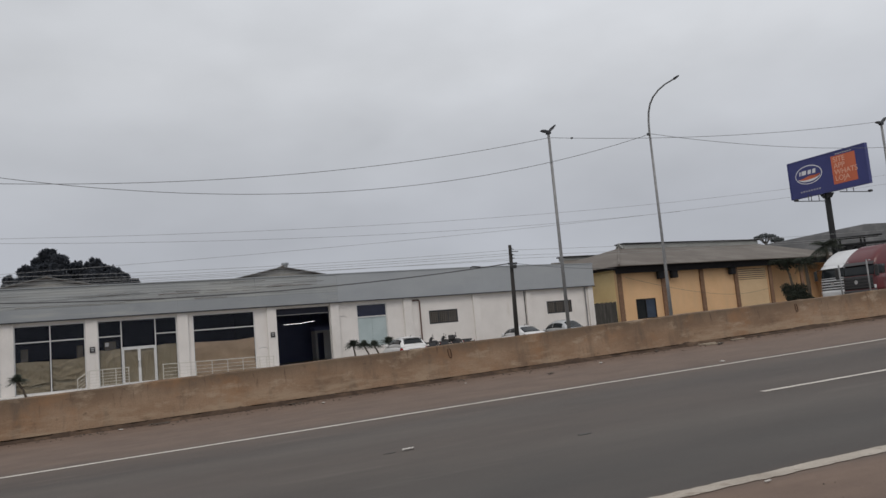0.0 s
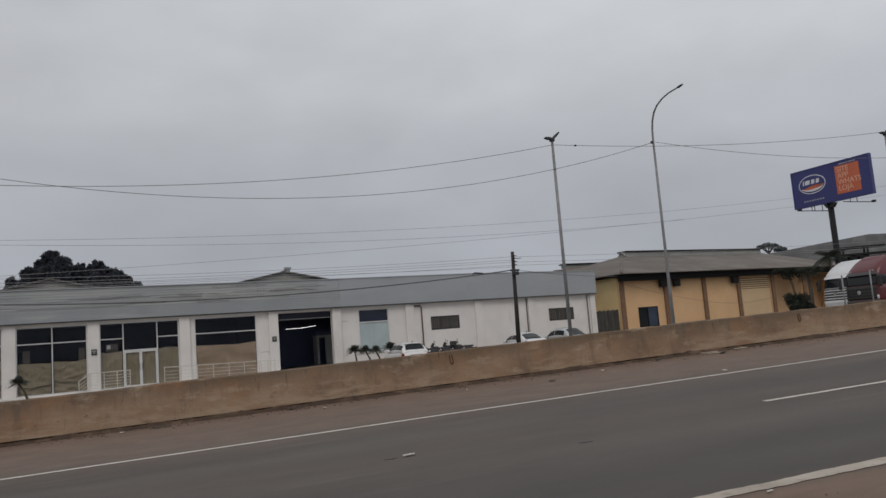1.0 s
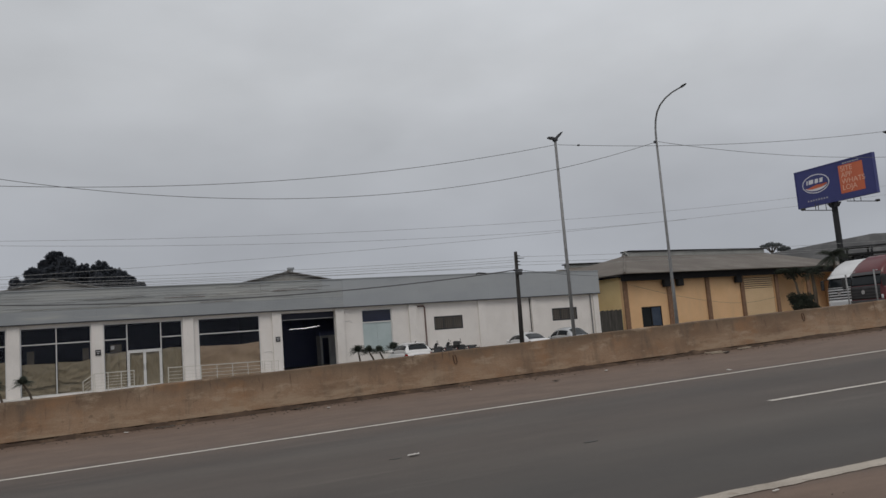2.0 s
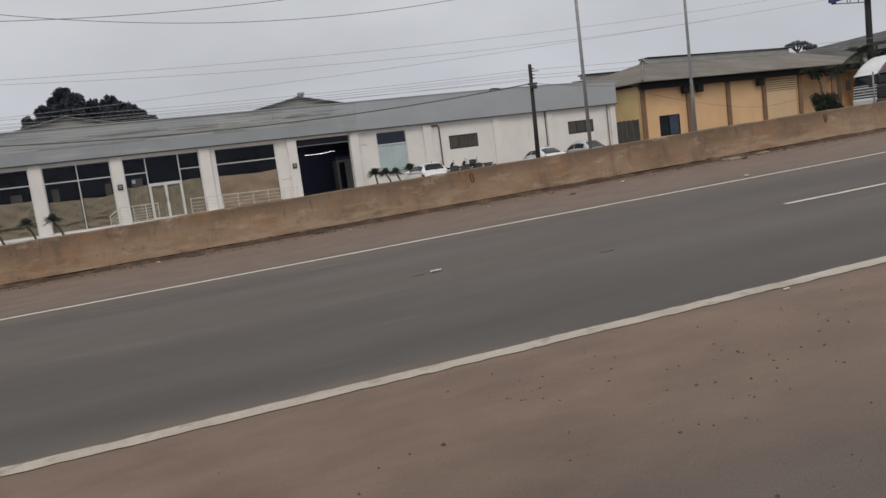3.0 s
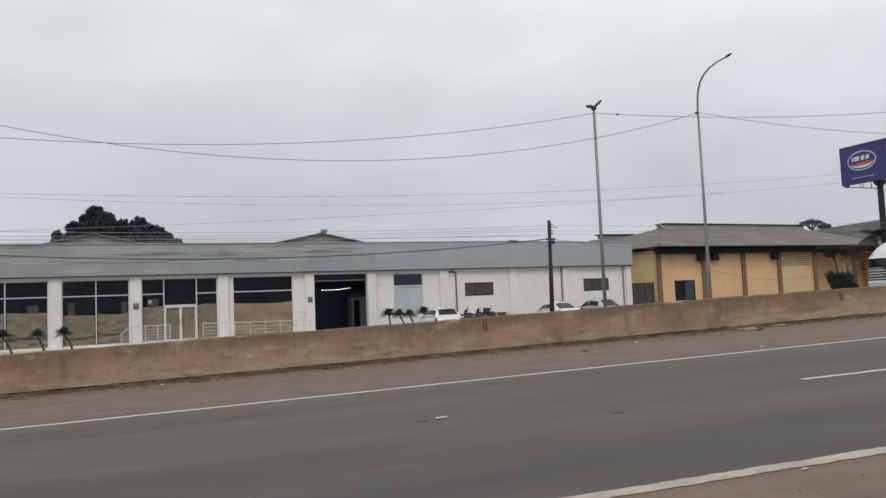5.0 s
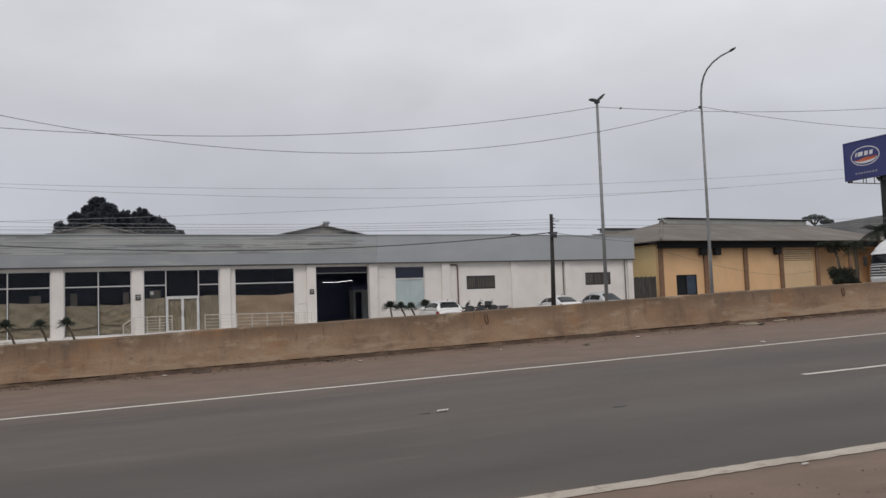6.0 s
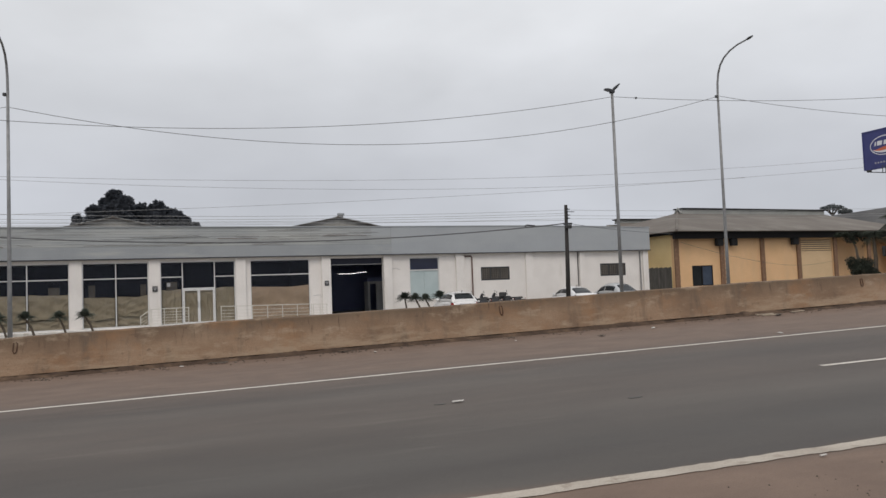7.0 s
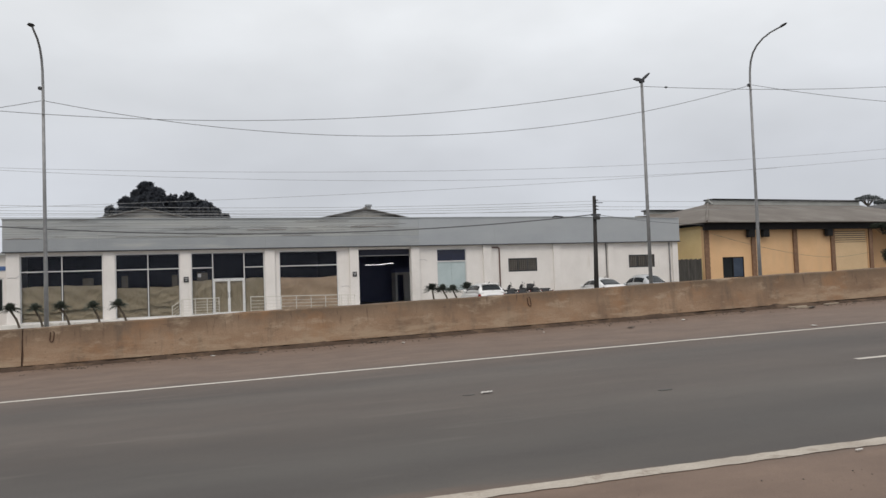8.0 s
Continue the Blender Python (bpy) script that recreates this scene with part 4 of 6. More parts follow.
def shop_window(s0, s1, mullions, transoms, papers, door=None):
    """Framed glazing of one bay. transoms: (s0, s1, z); papers: (s0, s1, top); door: (s0, s1, top)."""
    z0, z1, w = FLOOR, GLASS_TOP, 0.055
    frame_bm = bmesh.new()
    y0, y1 = 0.045, 0.11
    box(frame_bm, s0 + 0.002, s0 + w, y0, y1, z0 + w, z1 - w)
    box(frame_bm, s1 - w, s1 - 0.002, y0, y1, z0 + w, z1 - w)
    box(frame_bm, s0 + 0.002, s1 - 0.002, y0, y1, z1 - w, z1 - 0.002)
    if door:
        box(frame_bm, s0 + 0.002, door[0], y0, y1, z0 + 0.002, z0 + w)
        box(frame_bm, door[1], s1 - 0.002, y0, y1, z0 + 0.002, z0 + w)
        box(frame_bm, door[0] + w / 2, door[1] - w / 2, y0 - 0.004, y1, door[2] - 0.03, door[2] + 0.04)
    else:
        box(frame_bm, s0 + 0.002, s1 - 0.002, y0, y1, z0 + 0.002, z0 + w)
    for m in mullions:
        box(frame_bm, m - w / 2, m + w / 2, y0 - 0.006, y1 + 0.006, z0 + (0.002 if door else w), z1 - w)
    for a, b, z in transoms:
        cuts = [a] + [m for m in mullions if a < m < b] + [b]
        for c, d in zip(cuts, cuts[1:]):
            box(frame_bm, c + (w / 2 if c in mullions else w), d - (w / 2 if d in mullions else w), y0, y1, z - w / 2, z + w / 2)
    frame_ob = part("window", frame_bm, "alu", shop, "tall shop window in white aluminium frame, lower part papered")
    edges = [s0, *mullions, s1]
    for a, b in zip(edges, edges[1:]):
        zs = [z0] + [z for c, d, z in transoms if c <= a + 0.01 and d >= b - 0.01] + ([door[2]] if door and a >= door[0] - 0.05 and b <= door[1] + 0.05 else []) + [z1]
        for c, d in zip(zs, zs[1:]):
            if door and c == z0 and a >= door[0] - 0.05 and b <= door[1] + 0.05:
                continue
            pane = part("pane", boxes((a + 0.02, b - 0.02, 0.07, 0.078, c + 0.02, d - 0.02)), "glass", frame_ob, "dark glass pane")
            pane.visible_shadow = False
    for k, (a, b, t) in enumerate(papers):
        paper_sheet(a + 0.06, b - 0.06, z0 + 0.05, t, int(abs(s0) * 3) + k, frame_ob, 0.035, "paper_tan" if s0 > 0 else "paper", (0.62 if k else 0.5) if s0 < -5 else 0.0)
    if door:
        mid = (door[0] + door[1]) / 2
        for k, (a, b) in enumerate(((door[0] + 0.04, mid - 0.004), (mid + 0.004, door[1] - 0.04))):
            leaf = bmesh.new()
            pierced(leaf, a, b, z0 + 0.01, door[2] - 0.035, [(a + 0.07, b - 0.07, z0 + 0.1, door[2] - 0.12)], 0.05, 0.10)
            leaf_ob = part("door", leaf, "alu", shop, "white framed glass door leaf with paper behind")
            part("pane", boxes((a + 0.05, b - 0.05, 0.072, 0.08, z0 + 0.08, door[2] - 0.1)), "glass", leaf_ob).visible_shadow = False
            paper_sheet(a + 0.06, b - 0.06, z0 + 0.05, door[2] - 0.10, 40 + k, leaf_ob, 0.005)
            hx = mid + (0.06 if k else -0.06)
            part("handle", tubes((((hx, 0.03, 0.85), (hx, 0.02, 0.9), (hx, 0.02, 1.2), (hx, 0.03, 1.25)), 0.012)), "chrome", leaf_ob)


def build_front():
    shop_window(*BAYS[0], (-11.36,), ((BAYS[0][0], BAYS[0][1], 2.71),), ((BAYS[0][0], -11.36, 1.90), (-11.36, BAYS[0][1], 1.92)))
    shop_window(*BAYS[1], (-6.97,), ((BAYS[1][0], BAYS[1][1], 2.70),), ((BAYS[1][0], -6.97, 1.66), (-6.97, BAYS[1][1], 1.70)))
    shop_window(*BAYS[2], (-3.41, -1.60), ((BAYS[2][0], -3.41, 2.70), (-1.60, BAYS[2][1], 2.68)), ((BAYS[2][0], -3.41, 1.98), (-1.60, BAYS[2][1], 2.02)), (-3.41, -1.60, 2.0))
    shop_window(*BAYS[3], (), ((BAYS[3][0], BAYS[3][1], 2.68),), ((BAYS[3][0], BAYS[3][1], 1.98),))
    # pale cartons and notices that stand behind the glass
    for s, z, w, h in ((-8.2, 1.75, 0.35, 0.62), (-10.1, 2.0, 0.55, 0.3), (-5.5, 2.05, 0.3, 0.3), (-3.95, 2.15, 0.6, 0.28)):
        tagged(part("carton", boxes((-w / 2, w / 2, -0.15, 0.15, FLOOR - z, h), bevel=0.01), "carton"), "pale cardboard carton standing behind the shop glass", "box").matrix_world = SITE @ pose(s, 0.75, z)
    part("notice", boxes((-4.26, -4.08, 0.06, 0.066, 2.16, 2.36)), "grey_mark", shop, "faded paper notice on the glass")
    # small window with blinds
    w6 = pierced(bmesh.new(), 10.952, 13.128, 0.722, 3.558, [(11.01, 13.07, 0.78, 2.68), (11.01, 13.07, 2.75, 3.50)], 0.05, 0.12)
    win = part("window", w6, "alu", shop, "window with pale green blinds below dark glass")
    part("pane", boxes((10.99, 13.09, 0.08, 0.09, 2.72, 3.53)), "pane_navy", win, "dark blue upper pane")
    for k in range(2):
        a = 11.0 + k * 1.04
        part("blind_panel", boxes((a, a + 1.03, 0.10 + 0.012 * k, 0.112 + 0.012 * k, 0.75, 2.7), bevel=0.004), "glass_frost", win, "pale green frosted panel")
    part("window_sill", boxes((10.9, 13.18, -0.05, 0.045, 0.66, 0.718), bevel=0.01), "white_wall", win)
    # vent blocks
    for s0, s1, z0, z1 in ((16.33, 18.63, 1.86, 2.80), (26.55, 28.95, 1.88, 2.83)):
        v = part("vent", pierced(bmesh.new(), s0 + 0.002, s1 - 0.002, z0 + 0.002, z1 - 0.002, [(s0 + 0.08, s1 - 0.08, z0 + 0.08, z1 - 0.08)], 0.0, 0.1), "dark_metal", shop, "dark framed ventilation blocks")
        # near-black sheet in place of the shade behind the louvres
        part("dark_backing", boxes((s0 + 0.01, s1 - 0.01, 0.2, 0.22, z0 + 0.01, z1 - 0.01)), "soffit", v)
        for k in range(1, 3):
            x = s0 + (s1 - s0) * k / 3
            part("mullion", boxes((x - 0.035, x + 0.035, 0.005, 0.1, z0 + 0.08, z1 - 0.08)), "dark_metal", v)
        for k in range(6):
            z = z0 + 0.14 + k * (z1 - z0 - 0.2) / 6
            part("louvre", boxes((s0 + 0.085, s1 - 0.085, 0.03, 0.09, z, z + 0.05)), "vent_block", v)
        for k in range(13):
            x = s0 + 0.14 + k * (s1 - s0 - 0.28) / 12
            part("web", boxes((x - 0.025, x + 0.025, 0.034, 0.086, z0 + 0.083, z1 - 0.083)), "vent_block", v)
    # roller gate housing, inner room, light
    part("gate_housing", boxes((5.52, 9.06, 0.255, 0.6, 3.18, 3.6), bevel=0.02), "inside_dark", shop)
    part("gate_rail", boxes((5.52, 9.06, 0.1, 0.16, 3.17, 3.22)), "steel", shop)
    booth = pierced(bmesh.new(), 9.78, 13.29, FLOOR + 0.006, 2.12, [(9.92, 10.4, FLOOR + 0.006, 1.95)], 5.0, 5.12)
    part("inner_booth", booth, "inside_white", shop, "pale inner office partition with doorway")
    part("inner_booth_side", boxes((9.78, 9.88, 5.125, 5.9, FLOOR + 0.006, 2.12)), "inside_white", shop)
    part("inner_booth_top", boxes((9.72, 13.29, 4.94, 5.95, 2.125, 2.38)), "inside_blue", shop, "navy blue band over the inner office")
    for a, b, y, z, t in ((8.45, 9.85, 8.0, 2.76, 0.0), (9.7, 10.85, 8.1, 2.77, 0.1)):
        lamp = part("ceiling_light", boxes((a, b, y, y + 0.18, z + 0.05, z + 0.12)), "inside_dark", shop, "batten ceiling light")
        part("light_tube", tubes((((a + 0.03, y - 0.02, z + 0.02), (b - 0.03, y - 0.02, z + 0.02 + t)), 0.008)), "tube", lamp, "glowing white tube")
        for x in (a + 0.2, b - 0.2):
            part("hanger", tubes((((x, y + 0.09, z + 0.12), (x, y + 0.09, EAVE - 0.01)), 0.008)), "dark_metal", lamp)
    # plates on the pillars, tags of grey spray, pipes
    for s in (-4.93, 5.2):
        pl = part("sign_plate", boxes((s - 0.14, s + 0.14, -0.20, -0.165, 1.88, 2.20), bevel=0.01), "sign_black", shop, "small black sign plate with grey marks")
        for z, w in ((2.08, 0.2), (1.98, 0.12)):
            part("sign_print", boxes((s - w / 2, s + w / 2, -0.206, -0.2005, z, z + 0.05)), "grey_mark", pl)

    def scribble(s, z, seed, y):
        rnd = random.Random(seed)
        pts = [(s + k * 0.09, y, z + rnd.uniform(-0.06, 0.09)) for k in range(7)]
        part("spray_mark", tubes((pts, 0.012), sides=4), "grey_mark", shop, "thin grey spray-painted scrawl")

    scribble(9.7, 2.85, 3, -0.012)
    scribble(-13.95, 2.45, 4, -0.152)
    scribble(4.35, 1.25, 5, -0.012)
    part("downpipe", tubes((((15.02, -0.06, 3.58), (15.55, -0.06, 3.58), (15.62, -0.06, 3.5), (15.62, -0.06, -0.2)), 0.05)), "pipe_brown", shop, "brown drain pipe")
    part("downpipe", tubes((((24.5, -0.05, 3.72), (24.5, -0.05, -0.2)), 0.035)), "dark_metal", shop, "dark drain pipe")
    part("downpipe", tubes((((30.35, -0.06, 3.72), (30.35, -0.06, -0.2)), 0.055)), "steel", shop, "grey drain pipe")


def railing(s0, s1, y, z0, z1a, z1b, bars, name_label, posts):
    """White tubular railing; z1a to z1b lets the top fall along a ramp."""
    r = thing("railing", SITE, name_label, "railing", "white railings at the entrance")
    for k in range(posts):
        u = k / (posts - 1)
        s, zt = s0 + (s1 - s0) * u, z1a + (z1b - z1a) * u
        part("post", tubes((((s, y, z0 + (zt - z1a) * 0.0), (s, y, zt)), 0.020)), "rail", r)
    part("handrail", tubes((((s0 - 0.03, y, z1a), (s1 + 0.03, y, z1b)), 0.022)), "rail", r)
    for k in range(1, bars + 1):
        h = 0.16 + (z1a - z0 - 0.2) * (k - 1) / bars
        part("bar", tubes((((s0, y, z0 + h), (s1, y, z0 + h + (z1b - z1a))), 0.011)), "rail", r)


build_shell()
build_parapet()
build_front()
railing(-5.2, -3.24, -1.2, -0.054, 0.92, 0.92, 5, "white tubular railing beside the glass doors", 4)
railing(-5.78, -5.27, -1.2, -0.35, 0.52, 0.9, 4, "short sloping white railing at the steps", 2)
railing(-1.45, 3.9, -1.2, -0.054, 0.90, 0.80, 4, "long white tubular railing along the entrance walkway", 7)
railing(4.0, 4.85, -1.2, -0.054, 0.80, 0.76, 4, "white tubular railing near the open gate", 3)


# ---- gabled halls behind the white building ----
def gable_hall(s_mid, apex, half, fall, y0, y1, vent):
    hall = thing("gabled_hall", SITE, "weathered hall with low gabled roof rising behind the parapet", "building", "gabled halls")
    low = apex - half * fall
    bm = prism(bmesh.new(), [(s_mid - half, FLOOR + 4.2), (s_mid + half, FLOOR + 4.2), (s_mid + half, low - 0.08), (s_mid, apex - 0.08), (s_mid - half, low - 0.08)], y0, y1)
    part("gable_wall", bm, "gable_wall", hall)
    for sg, nm in ((-1, "roof"), (1, "roof")):
        r = bmesh.new()
        e = s_mid + sg * (half + 0.25)
        ze = apex - (half + 0.25) * fall
        prism(r, [(s_mid, apex), (e, ze), (e, ze - 0.07), (s_mid, apex - 0.07)], y0 - 0.25, y1 + 0.2)
        part(nm, r, "tile_roof", hall, "low grey roof slope")
        # verge tiles, one behind the other down the slope
        n = 22
        for k in range(n):
            a, b = s_mid + sg * half * k / n, s_mid + sg * half * (k + 0.92) / n
            za, zb = apex - half * fall * k / n, apex - half * fall * (k + 0.92) / n
            t = bmesh.new()
            prism(t, [(a, za + 0.012), (b, zb + 0.012), (b, zb + 0.055), (a, za + 0.04)], y0 - 0.3, y0 + 0.15)
            part("verge_tile", t, "tile_roof_pale" if vent == 0 else "sheet_old", hall)
    part("ridge_cap", tubes((((s_mid, y0 - 0.3, apex + 0.02), (s_mid, y1 + 0.2, apex + 0.02)), 0.09)), "tile_roof", hall)
    if vent:
        cap = bmesh.new()
        tube(cap, ((s_mid + 0.4, y0 + 0.3, apex - 0.12), (s_mid + 0.4, y0 + 0.3, apex + 0.22)), 0.2, 12)
        vent_ob = part("roof_vent", cap, "steel", hall, "round metal roof vent")
        part("vent_cowl", tubes((((s_mid + 0.4, y0 + 0.3, apex + 0.222), (s_mid + 0.4, y0 + 0.3, apex + 0.30), (s_mid + 0.4, y0 + 0.3, apex + 0.36)), 0.30), sides=12), "sheet_new", vent_ob)
    return hall


gable_hall(-6.74, 7.36, 7.8, 0.225, 12.0, 40.0, 0)
gable_hall(9.83, 7.44, 8.0, 0.205, 12.0, 40.0, 1)


# ---- the yellow building and its roofs ----
yard = thing("warehouse", SITE, "ochre-yellow warehouse with brown brick piers and wide fibre roof", "building")


def slab(corners, thick, name, mat, parent, label=""):
    """A flat roof plane of some thickness below its corners."""
    bm = bmesh.new()
    a, b = [bm.verts.new(c) for c in corners], [bm.verts.new((c[0], c[1], c[2] - thick)) for c in corners]
    n = len(corners)
    bm.faces.new(a)
    bm.faces.new(b[::-1])
    for i in range(n):
        bm.faces.new((a[i], a[(i + 1) % n], b[(i + 1) % n], b[i]))
    return part(name, bm, mat, parent, label)


def build_warehouse():
    s0, s1, eave = 33.85, 63.0, 5.0
    holes = [(35.68, 37.92, 0.80, 2.45), (48.32, 52.45, -0.2, 4.45), (53.05, 57.15, -0.2, 4.6), (57.65, 61.7, -0.2, 4.6)]
    part("wall_front", pierced(bmesh.new(), s0, s1, -0.5, eave, holes, 0.0, 0.25), "yellow", yard)
    part("wall_side", boxes((s0, s0 + 0.25, 0.253, 17, -0.5, eave)), "yellow_side", yard)
    part("wall_side", boxes((s1 - 0.25, s1, 0.253, 17, -0.5, eave)), "yellow", yard)
    part("wall_back", boxes((s0 + 0.253, s1 - 0.253, 16.75, 17, -0.5, eave)), "yellow", yard)
    # recess added behind the two end bays to shade their wall
    part("shade_recess_wall", boxes((52.9, 62.74, 1.9, 2.0, -0.44, eave - 0.02)), "yellow", yard, "yellow wall at the back of the added shade recess")
    part("shade_recess_side", boxes((52.7, 52.895, 0.256, 2.0, -0.44, eave - 0.02)), "yellow", yard)
    part("shade_recess_ceiling", boxes((52.9, 62.74, 0.256, 1.895, eave - 0.2, eave - 0.03)), "soffit", yard, "near-black ceiling of the added shade recess")
    # dark screen added so the openings look unlit inside
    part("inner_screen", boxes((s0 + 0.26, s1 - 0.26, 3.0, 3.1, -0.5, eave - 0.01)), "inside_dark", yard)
    part("floor", boxes((s0 + 0.26, s1 - 0.26, 0.26, 2.99, -0.45, 0.0)), "inside_floor", yard)
    for s in (34.05, 38.95, 43.6, 48.03, 52.78, 57.4, 62.0):
        pier = part("pier", boxes((s - 0.22, s + 0.22, -0.14, -0.003, -0.45, eave - 0.35), bevel=0.02), "brick_pillar", yard, "brown brick pier")
        for k in range(22):
            z = 0.4 + k * 0.19
            part("brick", boxes((s - 0.228, s + 0.228 - 0.02 * (k % 2), -0.152, -0.1405, z, z + 0.155)), "brick_pillar", pier)
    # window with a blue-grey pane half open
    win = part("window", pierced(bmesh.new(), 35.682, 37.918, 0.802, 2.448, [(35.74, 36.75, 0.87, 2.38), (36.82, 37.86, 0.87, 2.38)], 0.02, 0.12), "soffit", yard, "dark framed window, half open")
    part("pane", boxes((36.8, 37.88, 0.07, 0.08, 0.85, 2.4)), "pane_blue", win, "bluish pane")
    part("pane", boxes((35.72, 36.77, 0.09, 0.1, 0.85, 2.4)), "car_glass", win)
    # roller shutter with louvred head
    shut = part("roller_shutter", boxes((48.34, 52.43, 0.06, 0.16, -0.2, 3.45)), "roll_door", yard, "cream ribbed roller shutter, closed")
    for k in range(16):
        z = 0.3 + k * 0.195
        part("shutter_slat", boxes((48.36, 52.41, 0.03, 0.0595, z, z + 0.19), bevel=0.004), "roll_door", shut)
    for k in range(5):
        z = 3.5 + k * 0.19
        part("louvre", boxes((48.36, 52.41, 0.02 + 0.01 * (k % 2), 0.14, z, z + 0.12), bevel=0.01), "roll_door", shut)
    part("louvre_back", boxes((48.34, 52.43, 0.17, 0.2, 3.46, 4.44)), "pipe_brown", shut)
    # dark boxes under the eave
    for a, w in ((38.1, 0.66), (39.68, 0.66), (46.95, 0.66)):
        c = part("air_unit", boxes((a, a + w, -0.55, -0.145, 4.0, 4.62), bevel=0.06), "post_black", yard, "dark box unit under the eave")
        for k in range(4):
            part("unit_grille", boxes((a + 0.08, a + w - 0.08, -0.565, -0.5505, 4.07 + k * 0.125, 4.14 + k * 0.125)), "soffit", c)
    # beams and soffit coloured near black to draw the overhang's shadow
    part("eave_beam", boxes((s0 - 0.45, s1 + 0.4, -0.62, -0.42, 4.60, 5.12)), "soffit", yard, "eave board coloured near black as the overhang's shade")
    part("eave_beam", boxes((s0 - 0.45, s0 - 0.30, -0.415, 17.2, 4.95, 5.12)), "soffit", yard, "eave board coloured near black as the overhang's shade")
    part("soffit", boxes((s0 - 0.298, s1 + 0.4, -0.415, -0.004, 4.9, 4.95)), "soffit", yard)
    # hipped roof in strips of sheeting
    e0, e1, f0, f1, ze = s0 - 0.75, s1 + 0.9, -1.25, 17.5, 5.2
    r0, r1, fr, zr = 42.0, 62.0, 8.1, 7.62
    n = 16
    for k in range(n):
        a, b = k / n, (k + 0.997) / n
        slab([(e0 + (e1 - e0) * a, f0, ze), (e0 + (e1 - e0) * b, f0, ze), (r0 + (r1 - r0) * b, fr, zr), (r0 + (r1 - r0) * a, fr, zr)], 0.06, "roof_sheet", "tile_roof", yard)
    slab([(e1, f1, ze), (e0, f1, ze), (r0, fr, zr), (r1, fr, zr)], 0.06, "roof_slope", "tile_roof", yard)
    slab([(e0, f1, ze), (e0, f0, ze), (r0, fr, zr)], 0.06, "roof_slope", "tile_roof", yard)
    slab([(e1, f0, ze), (e1, f1, ze), (r1, fr, zr)], 0.06, "roof_slope", "tile_roof", yard)
    part("hip_cap", tubes((((e0, f0, ze + 0.02), (r0, fr, zr + 0.03)), 0.1)), "tile_roof", yard)
    part("ridge_monitor", boxes((r0 + 0.15, r1 - 0.3, fr - 0.5, fr + 0.5, zr - 0.15, zr + 0.32)), "tile_roof_pale", yard, "pale raised ridge vent")
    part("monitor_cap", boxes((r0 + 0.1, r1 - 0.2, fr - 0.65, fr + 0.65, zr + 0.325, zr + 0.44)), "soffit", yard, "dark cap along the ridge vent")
    part("monitor_end", tubes((((r0 + 0.1, fr - 0.5, zr - 0.1), (r0 + 0.1, fr, zr + 0.42), (r0 + 0.1, fr + 0.5, zr - 0.1)), 0.1)), "tile_roof_pale", yard)
    # rear wing
    slab([(40.5, 17.3, 5.8), (58, 17.3, 5.8), (58, 22.5, 8.05), (46.8, 22.5, 8.05)], 0.08, "wing_roof", "tile_roof", yard)
    part("ridge_monitor", boxes((46.6, 58, 22.4, 23.2, 7.95, 8.35)), "tile_roof_pale", yard)
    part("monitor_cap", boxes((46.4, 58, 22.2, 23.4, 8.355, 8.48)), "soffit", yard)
    part("wing_wall", boxes((46, 58, 23.5, 24, -0.5, 7.9)), "gable_wall", yard)
    part("sagging_wire", tubes(([(34.3 + 9.2 * u, -0.3, 4.35 - 2.3 * u + 0.5 * u * u) for u in (k / 10 for k in range(11))], 0.011), sides=5), "wire", yard, "thin dark wire along the wall")
    part("sagging_wire", tubes(([(43.5 + 9 * u, -0.3, 2.55 - 0.35 * math.sin(u * math.pi)) for u in (k / 10 for k in range(11))], 0.010), sides=5), "wire", yard, "thin dark wire along the wall")


build_warehouse()

# board gate between the two buildings
gate = thing("board_gate", SITE, "dark weathered vertical board gate between the buildings", "gate")
part("gate_rail", boxes((31.24, 33.55, 0.06, 0.1, 0.2, 0.3)), "gate_dark", gate)
part("gate_rail", boxes((31.24, 33.55, 0.06, 0.1, 2.0, 2.1)), "gate_dark", gate)
for k in range(15):
    a = 31.24 + k * 0.154
    part("board", boxes((a, a + 0.145, 0.02, 0.055, -0.35, 2.34 + 0.03 * ((k * 7) % 3)), bevel=0.006), "gate_dark", gate)

# neighbour beyond the white building's far end
side = thing("neighbour_building", SITE, "pale low neighbouring building with a blue stripe", "building")
part("wall", pierced(bmesh.new(), -40, -14.6, -0.5, 3.9, [(-20, -14.9, 0.5, 2.55), (-30, -22, 0.5, 2.55)], 6.0, 6.3), "white_wall", side)
part("wall_side", boxes((-14.85, -14.6, 6.303, 20, -0.5, 3.9)), "white_wall", side)
part("blue_stripe", boxes((-40, -14.58, 5.95, 5.997, 3.0, 3.25)), "blue_strip", side, "blue painted stripe")
# dark screen added behind the strip windows as an unlit room
part("inner_screen", boxes((-39, -14.9, 7.5, 7.6, -0.4, 3.8)), "inside_dark", side)
part("roof", boxes((-40.2, -14.55, 5.7, 20.2, 3.905, 4.05)), "sheet_old", side)
for a, b in ((-20, -14.9), (-30, -22)):
    w = part("window", pierced(bmesh.new(), a + 0.002, b - 0.002, 0.502, 2.548, [(a + 0.08, (a + b) / 2 - 0.03, 0.58, 2.47), ((a + b) / 2 + 0.03, b - 0.08, 0.58, 2.47)], 6.05, 6.13), "alu", side, "dark strip window")
    part("pane", boxes((a + 0.05, b - 0.05, 6.08, 6.09, 0.55, 2.5)), "car_glass", w)

